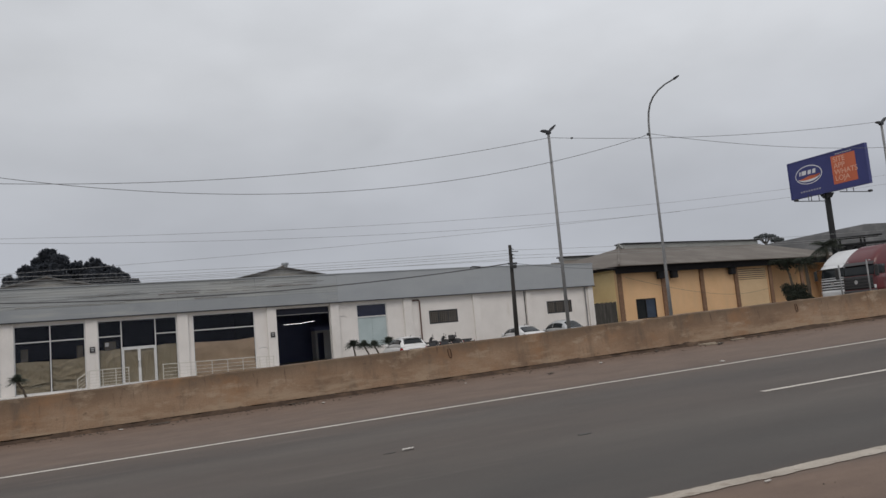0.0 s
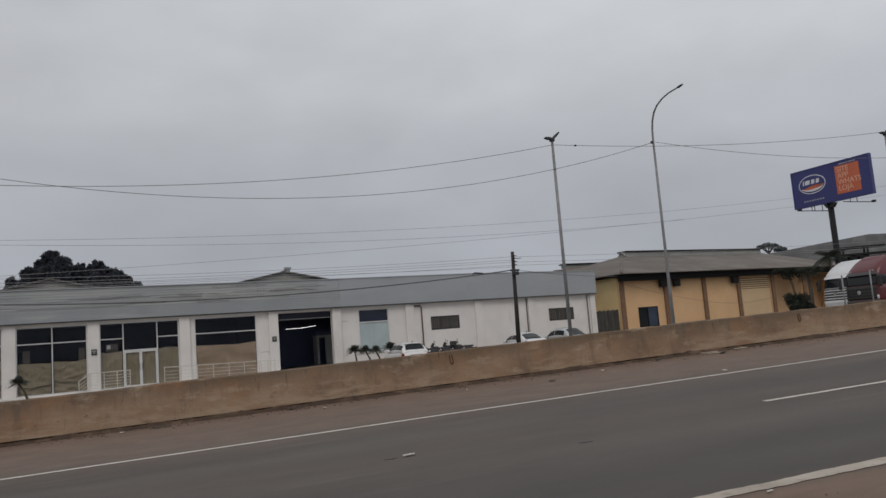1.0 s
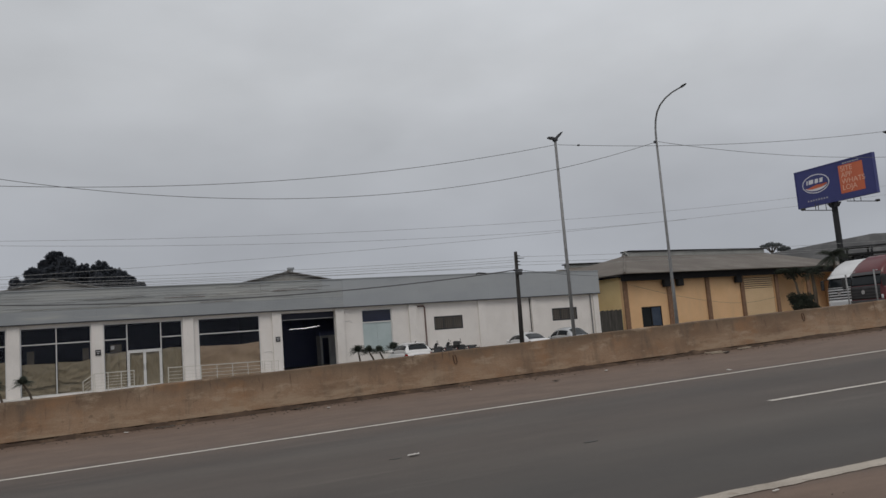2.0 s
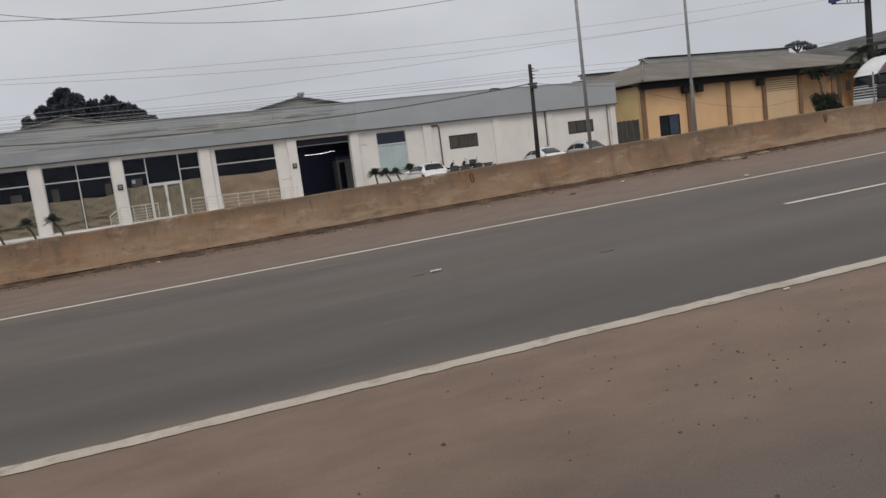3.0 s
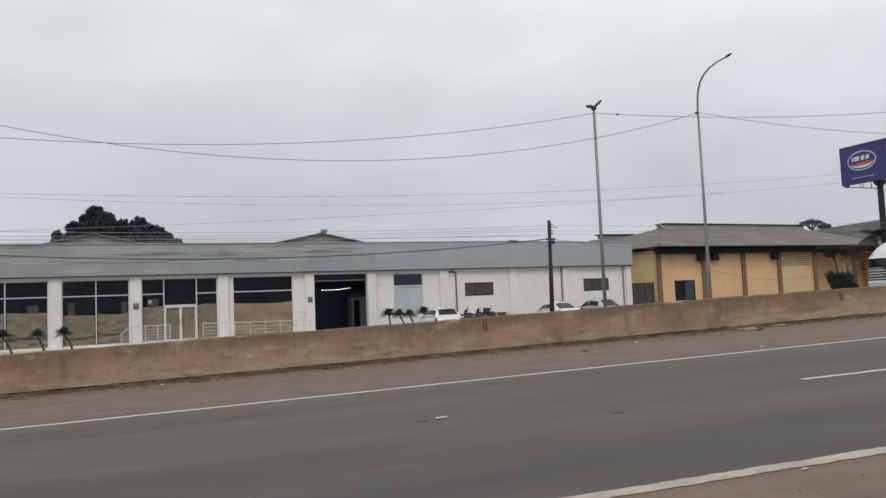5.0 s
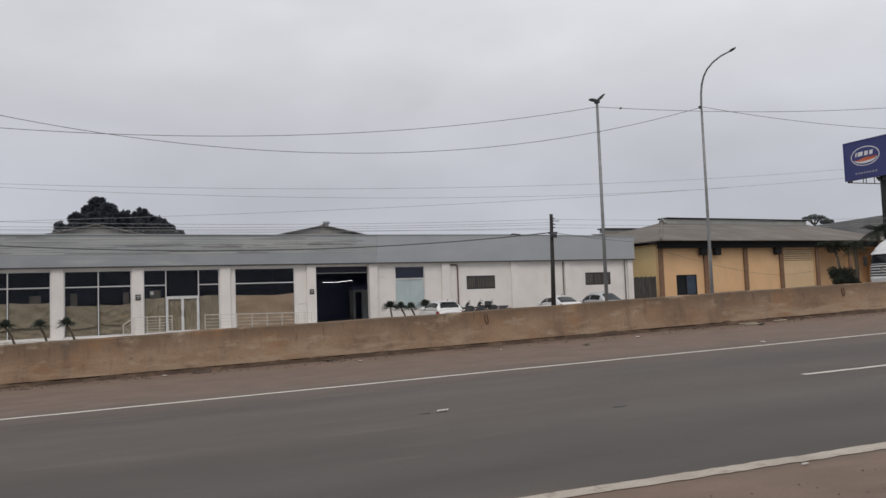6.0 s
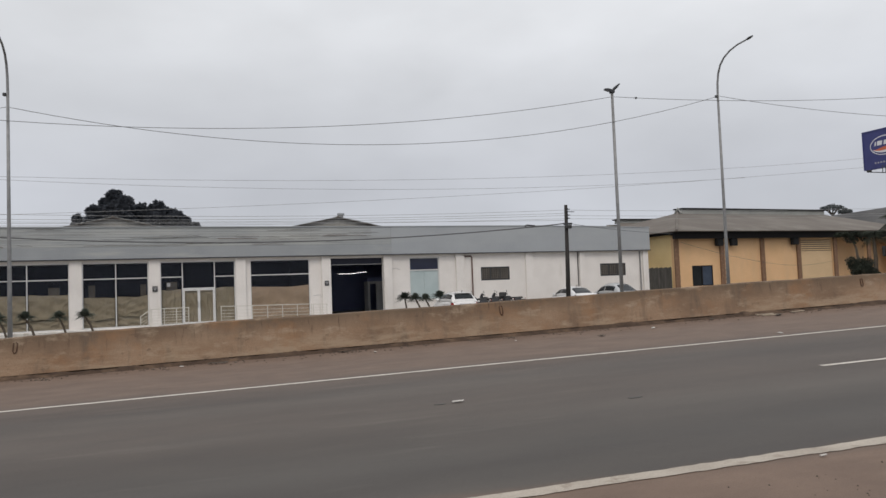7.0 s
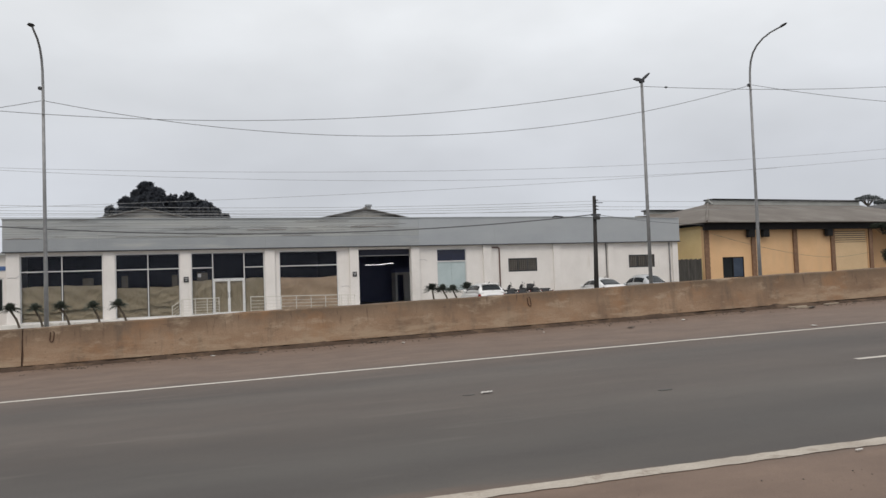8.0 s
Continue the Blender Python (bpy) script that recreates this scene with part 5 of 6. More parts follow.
# far shed with a low gable
shed_at = pose(83.2, 71.9, 0, 0, 0, -49.2)
shed = thing("shed", shed_at, "big grey shed with low gabled roof behind the warehouse", "building")
part("wall", prism(bmesh.new(), [(-34, 0.3), (30, 0.3), (30, 6.9), (0, 9.5), (-34, 6.5)], 0.3, 40), "gable_wall", shed)
part("roof", prism(bmesh.new(), [(0, 9.68), (-34.5, 6.58), (-34.5, 6.43), (0, 9.52)], -0.3, 40.3), "shed_roof", shed)
part("roof", prism(bmesh.new(), [(0.01, 9.68), (30.5, 6.98), (30.5, 6.83), (0.01, 9.52)], -0.3, 40.3), "shed_roof", shed)
part("roof_front", prism(bmesh.new(), [(-34, 6.45), (0, 9.5), (30, 6.85), (30, 4.4), (-34, 4.4)], -6, 0.25), "shed_roof", shed, "grey lean-to roof face")


# ---- poles, lamps and wires ----
def street_lamp(reach):
    """A tall steel lamp post whose arm bows out over the road (towards local -y)."""
    straight = 9.4
    lamp = thing("street_lamp", pose(0, 0, 0), "tall galvanised street lamp with bowed arm over the road", "street lamp", "street lamps")
    pts = [(0, 0, 0.02), (0, 0, 2), (0, 0, 5), (0, 0, straight)]
    part("pole", tube(bmesh.new(), pts, 0.088, 12, 0.052), "steel", lamp, smooth=True)
    bow = [(0, 0), (0.03, 0.5), (0.12, 0.92), (0.30, 1.27), (0.60, 1.53), (1.05, 1.72)] + ([(1.6, 1.82), (reach, 1.84)] if reach > 1.6 else [(reach, 1.79)])
    arm = [(0, -out, straight + up) for out, up in bow]
    part("arm", tube(bmesh.new(), arm, 0.05, 12, 0.034), "steel", lamp)
    end = Vector(arm[-1])
    head = bmesh.new()
    sect = ((0.04, 0.045, 0.035), (-0.06, 0.075, 0.04), (-0.18, 0.085, 0.032), (-0.30, 0.06, 0.022), (-0.36, 0.03, 0.016))
    rings = [[head.verts.new((end.x + x * w, end.y + d, end.z + z * h - d * 0.10)) for x, z in ((-1, -0.3), (-0.6, -1), (0.6, -1), (1, -0.3), (0.7, 0.8), (-0.7, 0.8))] for d, w, h in [(d * 0.6, w * 1.5, h) if reach < 1.6 else (d, w, h) for d, w, h in sect]]
    for a, b in zip(rings, rings[1:]):
        for k in range(6):
            head.faces.new((a[k], a[(k + 1) % 6], b[(k + 1) % 6], b[k]))
    head.faces.new(rings[0])
    head.faces.new(rings[-1][::-1])
    part("lamp_head", head, "dark_metal", lamp, "dark flat lamp head")
    part("base_plate", boxes((-0.2, 0.2, -0.2, 0.2, 0, 0.03), bevel=0.008), "steel", lamp)
    part("bracket", boxes((-0.16, -0.04, -0.08, 0.04, 9.2, 9.32), bevel=0.02), "dark_metal", lamp)
    return lamp


def light_mast():
    """A plain mast with two small floodlights in a V at its head."""
    mast = thing("light_mast", pose(0, 0, 0), "slim galvanised mast with two small floodlights on top", "light mast", "light masts")
    part("pole", tube(bmesh.new(), ((0, 0, 0.02), (0, 0, 4), (0, 0, 9.45)), 0.085, 12, 0.06), "steel", mast, smooth=True)
    for sg, tilt, ln in ((1, 0.75, 0.46), (-1, 0.15, 0.34)):
        bm = bmesh.new()
        d, up = Vector((sg * math.cos(tilt), 0, math.sin(tilt))), Vector((-sg * math.sin(tilt), 0, math.cos(tilt)))
        c = Vector((sg * 0.03, 0, 9.52))
        v = [bm.verts.new(c + d * a + up * b + Vector((0, y, 0))) for a, h in ((0, 0.04), (ln * 0.5, 0.055), (ln, 0.025)) for y in (-0.09, 0.09) for b in (-h, h)]
        for i in (0, 4):
            for q in ((0, 1, 5, 4), (2, 6, 7, 3), (1, 3, 7, 5), (0, 4, 6, 2)):
                bm.faces.new([v[i + j] for j in q])
        bm.faces.new((v[0], v[2], v[3], v[1]))
        bm.faces.new((v[8], v[9], v[11], v[10]))
        part("floodlight", bm, "dark_metal", mast, "dark flat floodlight")
    part("clamp", boxes((-0.1, 0.1, -0.1, 0.1, 9.40, 9.56), bevel=0.02), "dark_metal", mast)
    part("base_plate", boxes((-0.2, 0.2, -0.2, 0.2, 0, 0.03), bevel=0.008), "steel", mast)
    return mast


def on_walk(x):
    return SLOPE * x + 0.13


short_lamp = street_lamp(1.25)
short_lamp.matrix_world = pose(-8.1, 30, on_walk(-8.1))
lamp = street_lamp(2.3)
lamp.matrix_world = pose(21.8, 30, on_walk(21.8))
for x in (51.7, -38.0):
    copy_thing(lamp, pose(x, 30, on_walk(x)))
mast = light_mast()
mast.matrix_world = pose(16.3, 30, on_walk(16.3))
copy_thing(mast, pose(37.0, 30, on_walk(37.0)))


def wire(y, p, x0, x1, radius, mat, label, n=40):
    """A hanging wire at depth y through three points (x, z), from x0 to x1."""
    (a, fa), (b, fb), (c, fc) = p
    bm = bmesh.new()
    pts = []
    for k in range(n + 1):
        x = x0 + (x1 - x0) * k / n
        z = fa * (x - b) * (x - c) / ((a - b) * (a - c)) + fb * (x - a) * (x - c) / ((b - a) * (b - c)) + fc * (x - a) * (x - b) / ((c - a) * (c - b))
        pts.append((x, y, z))
    tube(bm, pts, radius, 5)
    tagged(part("overhead_wire", bm, mat), label, "wire", "overhead wires")


for p, x0, x1 in (((( -8.1, 8.70), (5.14, 7.48), (21.8, 10.0)), -8.05, 21.75), (((21.8, 10.0), (29.3, 9.36), (51.7, 10.7)), 21.85, 51.65), (((-38, 7.9), (-23, 6.9), (-8.1, 8.70)), -37.9, -8.15)):
    wire(29.93, p, x0, x1, 0.012, "wire_mid", "thin dark cable hung between the street lamps")
wire(29.93, ((-9.5, 8.28), (-2.8, 8.03), (16.25, 9.80)), -30, 16.25, 0.012, "wire_mid", "thin dark cable hung to the light mast")
wire(29.93, ((16.3, 9.80), (21.0, 9.78), (37.0, 10.75)), 16.35, 36.95, 0.012, "wire_mid", "thin dark cable between the light masts")
for p, x0, x1 in ((((-19.1, 10.8), (14.18, 10.5), (58.0, 12.5)), -90, 120), (((-19.1, 10.63), (1.1, 9.82), (25, 9.83)), -80, 46), (((-7.4, 8.17), (14.1, 8.95), (58.0, 11.6)), -80, 120)):
    wire(60, p, x0, x1, 0.013, "wire_thin", "thin bare power line across the sky")
POLE_X, POLE_Y = 19.3, 42.0
wire(POLE_Y, ((-13.4, 5.02), (-2.3, 4.42), (19.3, 5.14)), -60, POLE_X, 0.034, "wire", "thick black bundled telephone cable")
for za, zb, zc in ((6.12, 5.78, 5.95), (5.85, 5.62, 5.75), (5.71, 5.50, 5.62), (5.50, 5.34, 5.42), (5.62, 5.40, 5.32)):
    wire(POLE_Y, ((-13.4, za), (5.0, zb), (19.0, zc)), -60, POLE_X, 0.010, "wire_thin", "thin bare power line from the utility pole")
for z0, zm, z1, xe in ((5.95, 5.8, 6.5, 70), (5.62, 5.45, 6.1, 70), (5.42, 5.3, 5.9, 70)):
    wire(POLE_Y, ((19.3, z0), (32, zm), (xe, z1)), POLE_X, xe, 0.010, "wire_thin", "thin bare power line from the utility pole")
drop0, drop1 = Vector((POLE_X, POLE_Y, 5.14)), SITE @ Vector((33.45, -0.55, 5.02))
tagged(part("overhead_wire", tubes(([drop0.lerp(drop1, k / 20) - Vector((0, 0, 0.12 * math.sin(math.pi * k / 20))) for k in range(21)], 0.016), sides=5), "wire"), "dark service cable from the utility pole to the warehouse", "wire", "overhead wires")

upole = thing("utility_pole", pose(POLE_X, POLE_Y, -0.18), "dark weathered utility pole with cable bracket and insulators", "utility pole")
part("pole", tube(bmesh.new(), ((-0.12, 0, 0), (-0.05, 0, 3.2), (0, 0, 6.45)), 0.15, 12, 0.10), "wood_pole", upole, smooth=True)
part("cable_bracket", boxes((-0.3, 0.3, -0.16, -0.11, 5.22, 5.34)), "dark_metal", upole)
part("splice_box", boxes((-0.22, 0.22, -0.30, -0.12, 4.98, 5.2), bevel=0.04), "black_plastic", upole, "black cable splice box")
for k, z in enumerate((5.62, 5.82, 6.02, 6.18)):
    part("insulator", tubes((((0, -0.11, z), (0.0, -0.24, z)), 0.045)), "black_plastic", upole)
    part("side_arm", boxes((0.05, 0.5 if k == 2 else 0.22, -0.09, -0.05, z - 0.02, z + 0.02)), "dark_metal", upole)
tagged(part("cable_joint", tubes((((17.40, 29.93, 9.80), (17.45, 29.93, 9.77), (17.5, 29.93, 9.80)), 0.04), sides=6), "black_plastic"), "small black clamp on the cable beside the mast", "cable joint")
tagged(part("cable_joint", tubes((((16.55, POLE_Y, 5.0), (16.7, POLE_Y, 5.07), (17.2, POLE_Y, 5.02)), 0.045), sides=6), "black_plastic"), "black cable joint sleeve on the telephone cable", "cable joint")


# ---- billboard ----
def build_billboard():
    a, b = Vector((46.7, 46.6, 0)), Vector((47.3, 39.9, 0))
    d = (b - a).normalized()
    wide = (b - a).length
    mid = (a + b) / 2
    turn = math.degrees(math.atan2(d.y, d.x))
    g = ground_height(mid.x, mid.y)
    bb = thing("billboard", pose(mid.x, mid.y, g - 0.03, 0, 0, turn), "blue and orange roadside billboard on a single dark post", "billboard")
    zb, zt, h = 9.28 - g, 12.16 - g, wide / 2
    part("panel", boxes((-h, h, -0.12, 0.12, zb, zt), bevel=0.02), "blue_sign", bb)
    part("edge_frame", pierced(bmesh.new(), -h - 0.05, h + 0.05, zb - 0.05, zt + 0.05, [(-h + 0.02, h - 0.02, zb + 0.02, zt - 0.02)], -0.15, 0.15), "blue_sign", bb)
    part("orange_field", boxes((0.55, 2.55, -0.132, -0.1205, zb + 0.42, zt - 0.32)), "orange_sign", bb, "orange field with pale words")
    # emblem: white ring, blue inside, orange and white sweep, plain bars in place of a name
    cx, cz = -1.55, (zb + zt) / 2 + 0.22

    def oval(rx, rz, y0, y1, mat, name, n=40):
        bm = prism(bmesh.new(), [(cx + rx * math.cos(2 * math.pi * k / n), cz + rz * math.sin(2 * math.pi * k / n)) for k in range(n)], y0, y1)
        return part(name, bm, mat, bb)

    oval(1.22, 0.74, -0.130, -0.1205, "white_sign", "emblem_ring")
    oval(1.15, 0.67, -0.137, -0.1305, "blue_sign", "emblem_field")
    for nm, mat, f0, f1, y in (("emblem_sweep", "white_sign", 0.0, 0.16, -0.1445), ("emblem_sweep", "orange_sign", 0.16, 0.52, -0.1445)):
        n = 16
        low = [(cx - 0.95 + 1.95 * k / n, cz - 0.58 * math.sqrt(max(0, 1 - ((-0.95 + 1.95 * k / n) / 1.12) ** 2)) + 0.02 + f0 * (k / n)) for k in range(n + 1)]
        up = [(x, cz - 0.58 * math.sqrt(max(0, 1 - ((x - cx) / 1.12) ** 2)) + 0.05 + f1 * math.sin(math.pi * k / n) * (0.55 + 0.45 * k / n) + 0.02) for k, (x, z) in enumerate(low)]
        part(nm, prism(bmesh.new(), low + up[::-1], y if f0 else y - 0.004, -0.1375), mat, bb)
    for x, w, hh in ((-0.78, 0.11, 0.34), (-0.42, 0.42, 0.36), (0.08, 0.3, 0.36), (0.5, 0.28, 0.36)):
        part("emblem_bar", prism(bmesh.new(), [(cx + x - w / 2, cz + 0.02), (cx + x + w / 2, cz + 0.04), (cx + x + w / 2 + 0.06, cz + hh), (cx + x - w / 2 + 0.06, cz + hh)], -0.143, -0.1375), "white_sign", bb)
    for k in range(8):
        part("small_print", boxes((cx - 0.9 + k * 0.24, cx - 0.78 + k * 0.24, -0.1275, -0.1205, zb + 0.34, zb + 0.46)), "grey_mark", bb)
    for k in range(7):
        part("small_print", boxes((0.95 + k * 0.2, 1.1 + k * 0.2, -0.1275, -0.1205, zt - 0.24, zt - 0.16)), "grey_mark", bb)
    for k, word in enumerate(("SITE", "APP", "WHATS", "LOJA")):
        cu = bpy.data.curves.new("word", "FONT")
        cu.body, cu.size, cu.extrude = word, 0.55, 0.004
        tmp = new("word", cu)
        me = bpy.data.meshes.new_from_object(tmp.evaluated_get(bpy.context.evaluated_depsgraph_get()))
        bpy.data.objects.remove(tmp)
        me.materials.clear()
        me.materials.append(M["pale_orange"])
        ob = new("lettering", me)
        ob.parent = bb
        ob.matrix_basis = pose(0.72, -0.1375, zt - 0.80 - k * 0.475, 90, 0, 0)
    part("post", tube(bmesh.new(), ((-0.5, 0.3, 0), (-0.5, 0.3, zb + 0.25)), 0.23, 16, 0.2), "post_black", bb, "round dark steel post", smooth=True)
    part("post_head", prism(bmesh.new(), [(-1.0, zb - 0.06), (0.0, zb - 0.06), (-0.25, zb - 0.4), (-0.75, zb - 0.4)], 0.12, 0.48), "dark_metal", bb)
    # two lamp rails that stick out across the panel, one before it and one behind
    for x, y0, y1, dz, posts in ((-0.3 * h, -2.5, 0.75, -0.55, (-1.15, -0.85)), (0.42 * h, -0.75, 2.6, -0.3, (0.75,))):
        part("light_rail", tubes((((x, y0, zb + dz), (x, y1, zb + dz)), 0.035), sides=6), "dark_metal", bb, "thin dark lamp rail")
        for y in posts:
            part("rail_arm", tubes((((x, y, zb + dz), (x, y, zb + 0.02)), 0.03), sides=6), "dark_metal", bb)
        part("rail_arm", tubes((((x, min(max(0.0, y0 + 0.1), y1 - 0.1), zb + dz), (x, 0.0, zb + 0.02)), 0.03), sides=6), "dark_metal", bb)
        tip = y0 if y0 < -2 else y1
        part("spot_light", boxes((x - 0.14, x + 0.14, tip - 0.12, tip + 0.12, zb + dz - 0.02, zb + dz + 0.15), bevel=0.03), "black_plastic", bb)
    part("ladder", tubes((((-0.62, 0.1, 5), (-0.62, 0.1, zb)), 0.012), sides=5), "dark_metal", bb)


build_billboard()

# ---- trees and plants ----
def leaf_cloud(bm, rnd, centre, radii, count, size):
    """Small twisted leaf sprays through a lumpy volume, densest at its skin."""
    c = Vector(centre)
    for _ in range(count):
        d = Vector((rnd.gauss(0, 1), rnd.gauss(0, 1), rnd.gauss(0, 1))).normalized()
        r = rnd.uniform(0.45, 1.0) ** 0.5
        lump = 0.8 + 0.35 * noise.noise(d * 2.1 + c * 0.37)
        p = c + Vector((d.x * radii[0], d.y * radii[1], d.z * radii[2])) * r * lump
        a = Vector((rnd.gauss(0, 1), rnd.gauss(0, 1), rnd.gauss(0, 0.6))).normalized()
        b = a.cross(Vector((rnd.gauss(0, 1), rnd.gauss(0, 1), rnd.gauss(0, 1)))).normalized()
        s = size * rnd.uniform(0.6, 1.3)
        v = [bm.verts.new(q) for q in (p - a * s, p + b * s * 0.45 + a * 0.1 * s, p + a * s, p - b * s * 0.45)]
        bm.faces.new(v)


def pine(x, y, base, height, spread, seed):
    rnd = random.Random(seed)
    tree = thing("tree", pose(x, y, base), "dark evergreen tree with clumped crown behind the roofs", "tree", "dark trees behind the halls")
    bend = rnd.uniform(-0.5, 0.5)
    part("trunk", tube(bmesh.new(), ((0, 0, 0), (bend * 0.3, 0, height * 0.4), (bend, 0.1, height * 0.92)), 0.32, 9, 0.06), "bark", tree)
    crown = bmesh.new()
    for k in range(11):
        u = 0.40 + 0.52 * k / 10
        ang = k * 2.4 + rnd.uniform(-0.4, 0.4)
        reach = spread * math.sqrt(max(0.05, 1 - ((u - 0.55) / 0.46) ** 2)) * rnd.uniform(0.6, 0.9)
        p0 = Vector((bend * u, 0, height * u * 0.9))
        p1 = p0 + Vector((math.cos(ang) * reach, math.sin(ang) * reach, reach * 0.35))
        part("limb", tube(bmesh.new(), (p0, (p0 + p1) / 2 + Vector((0, 0, 0.15)), p1), 0.09, 6, 0.03), "bark", tree)
    # a dark heart, and tufts of long needles that stand out from it
    for u, f in ((0.52, 1.0), (0.64, 0.95), (0.76, 0.8), (0.85, 0.6), (0.92, 0.35)):
        leaf_cloud(crown, rnd, (bend * u, 0, height * u), (spread * f, spread * f, height * 0.09), 1000, 0.16)
    for k in range(105):
        u = rnd.uniform(0.42, 0.99)
        rim = spread * math.sqrt(max(0.02, 1 - ((u - 0.58) / 0.45) ** 2))
        ang, r = rnd.uniform(0, 2 * math.pi), rim * math.sqrt(rnd.uniform(0.35, 1.0))
        w = rnd.uniform(0.26, 0.5)
        c = Vector((bend * u + math.cos(ang) * r, math.sin(ang) * r, height * u - w * 0.6))
        for _ in range(int(260 * w / 0.4)):
            d = Vector((rnd.gauss(0, 1), rnd.gauss(0, 1), rnd.gauss(0.15, 1))).normalized()
            p = c + d * w * rnd.uniform(0.3, 1.0) ** 0.6 * (0.85 + 0.4 * noise.noise(d * 2.3 + c))
            side_v = d.cross(Vector((rnd.gauss(0, 1), rnd.gauss(0, 1), rnd.gauss(0, 1)))).normalized()
            ln = rnd.uniform(0.08, 0.19)
            crown.faces.new([crown.verts.new(q) for q in (p - d * ln * 0.5, p + side_v * 0.05, p + d * ln, p - side_v * 0.05)])
    part("crown", crown, "foliage_pine", tree)


for x, y, h, sp, seed in ((-19.10, 97, 11.1, 1.1, 10), (-18.10, 96, 12.1, 1.2, 1), (-16.83, 94, 13.0, 1.3, 2), (-15.37, 96, 14.0, 1.35, 11), (-14.09, 95, 14.8, 1.4, 3), (-12.82, 94, 14.0, 1.35, 4),
                          (-11.64, 96.5, 13.4, 1.25, 9), (-9.82, 95, 13.6, 1.35, 5), (-8.82, 97, 12.9, 1.2, 6), (-7.36, 95, 12.5, 1.15, 7), (-6.27, 96, 11.7, 1.0, 8), (-5.36, 95, 10.8, 0.9, 12)):
    pine(x, y, -0.25, h, sp, seed)


def umbrella_tree(x, y, base, height, radius, seed):
    rnd = random.Random(seed)
    tree = thing("tree", pose(x, y, base), "distant flat-topped umbrella tree above the warehouse roof", "tree")
    part("trunk", tube(bmesh.new(), ((0, 0, 0), (0.1, 0, height * 0.93)), 0.28, 8, 0.14), "bark", tree)
    crown = bmesh.new()
    for k in range(9):
        a = k * 0.7
        p1 = Vector((math.cos(a) * radius * 0.8, math.sin(a) * radius * 0.8, height - 0.2))
        part("limb", tube(bmesh.new(), ((0.1, 0, height * 0.88), p1 * 0.6 + Vector((0, 0, height * 0.37)), p1), 0.1, 6, 0.04), "bark", tree)
        leaf_cloud(crown, rnd, p1 + Vector((0, 0, 0.15)), (radius * 0.45, radius * 0.45, 0.38), 170, 0.12)
    leaf_cloud(crown, rnd, (0, 0, height + 0.2), (radius * 0.65, radius * 0.65, 0.4), 320, 0.12)
    part("crown", crown, "foliage_far", tree)


umbrella_tree(88.0, 94.7, 0.5, 10.85, 1.5, 31)
umbrella_tree(91.2, 95.5, 0.5, 10.35, 0.9, 32)


def cycad(lean, seed, fronds=84, height=0.9, leaf=0.68):
    """A small cycad: leaning stem and a round head of stiff arching fronds, each with rows of leaflets."""
    rnd = random.Random(seed)
    plant = thing("cycad", pose(0, 0, 0), "small dark green cycad on a leaning stem", "plant", "cycads along the front")
    top = Vector((-lean, 0, height))
    part("stem", tube(bmesh.new(), ((0, 0, 0), (-lean * 0.35, 0, height * 0.5), top), 0.065, 8, 0.05), "bark", plant)
    bm = bmesh.new()
    for k in range(fronds):
        az, el = k * 2.4 + rnd.uniform(-0.2, 0.2), rnd.uniform(0.0, 1.5)
        ln = leaf * rnd.uniform(0.8, 1.15)
        d = Vector((math.cos(az) * math.cos(el), math.sin(az) * math.cos(el), math.sin(el)))
        sd = Vector((-math.sin(az), math.cos(az), 0))
        prev = None
        for j in range(7):
            u = j / 6
            p = top + d * ln * u - Vector((0, 0, 0.16 * u * u * ln / 0.4))
            if prev is not None:
                w = 0.12 * math.sin(math.pi * min(1, u * 0.85 + 0.12))
                q = (p - prev) * 0.75
                for sg in (-1, 1):
                    v = [bm.verts.new(x) for x in (prev, prev + q * 0.45, prev + q * 1.6 + sd * sg * w + Vector((0, 0, 0.02)), prev + q * 1.1 + sd * sg * w * 0.95)]
                    bm.faces.new(v)
                v = [bm.verts.new(x) for x in (prev - sd * 0.008, prev + sd * 0.008, p + sd * 0.006, p - sd * 0.006)]
                bm.faces.new(v)
            prev = p
    part("fronds", bm, "foliage_palm", plant)
    return plant


kinds = [cycad(0.42, 1, 125, 0.92, 0.6), cycad(0.34, 2, 120, 0.88, 0.58), cycad(0.12, 3, 130, 0.97, 0.68)]
kinds[0].matrix_world = SITE @ pose(-13.2, -2.0, -0.18)
kinds[1].matrix_world = SITE @ pose(-12.15, -2.0, -0.18)
kinds[2].matrix_world = SITE @ pose(9.75, -2.2, -0.08)
for kind, s, y, z, turn in ((0, -10.9, -2.0, -0.18, 8), (1, -9.45, -2.0, -0.18, -10), (0, -8.15, -2.0, -0.18, 15), (0, 10.75, -2.2, -0.08, 4), (1, 11.4, -2.2, -0.08, -5), (2, 12.1, -2.2, -0.08, 50), (1, 12.75, -1.8, -0.08, 170)):
    copy_thing(kinds[kind], SITE @ pose(s, y, z, 0, 0, turn))


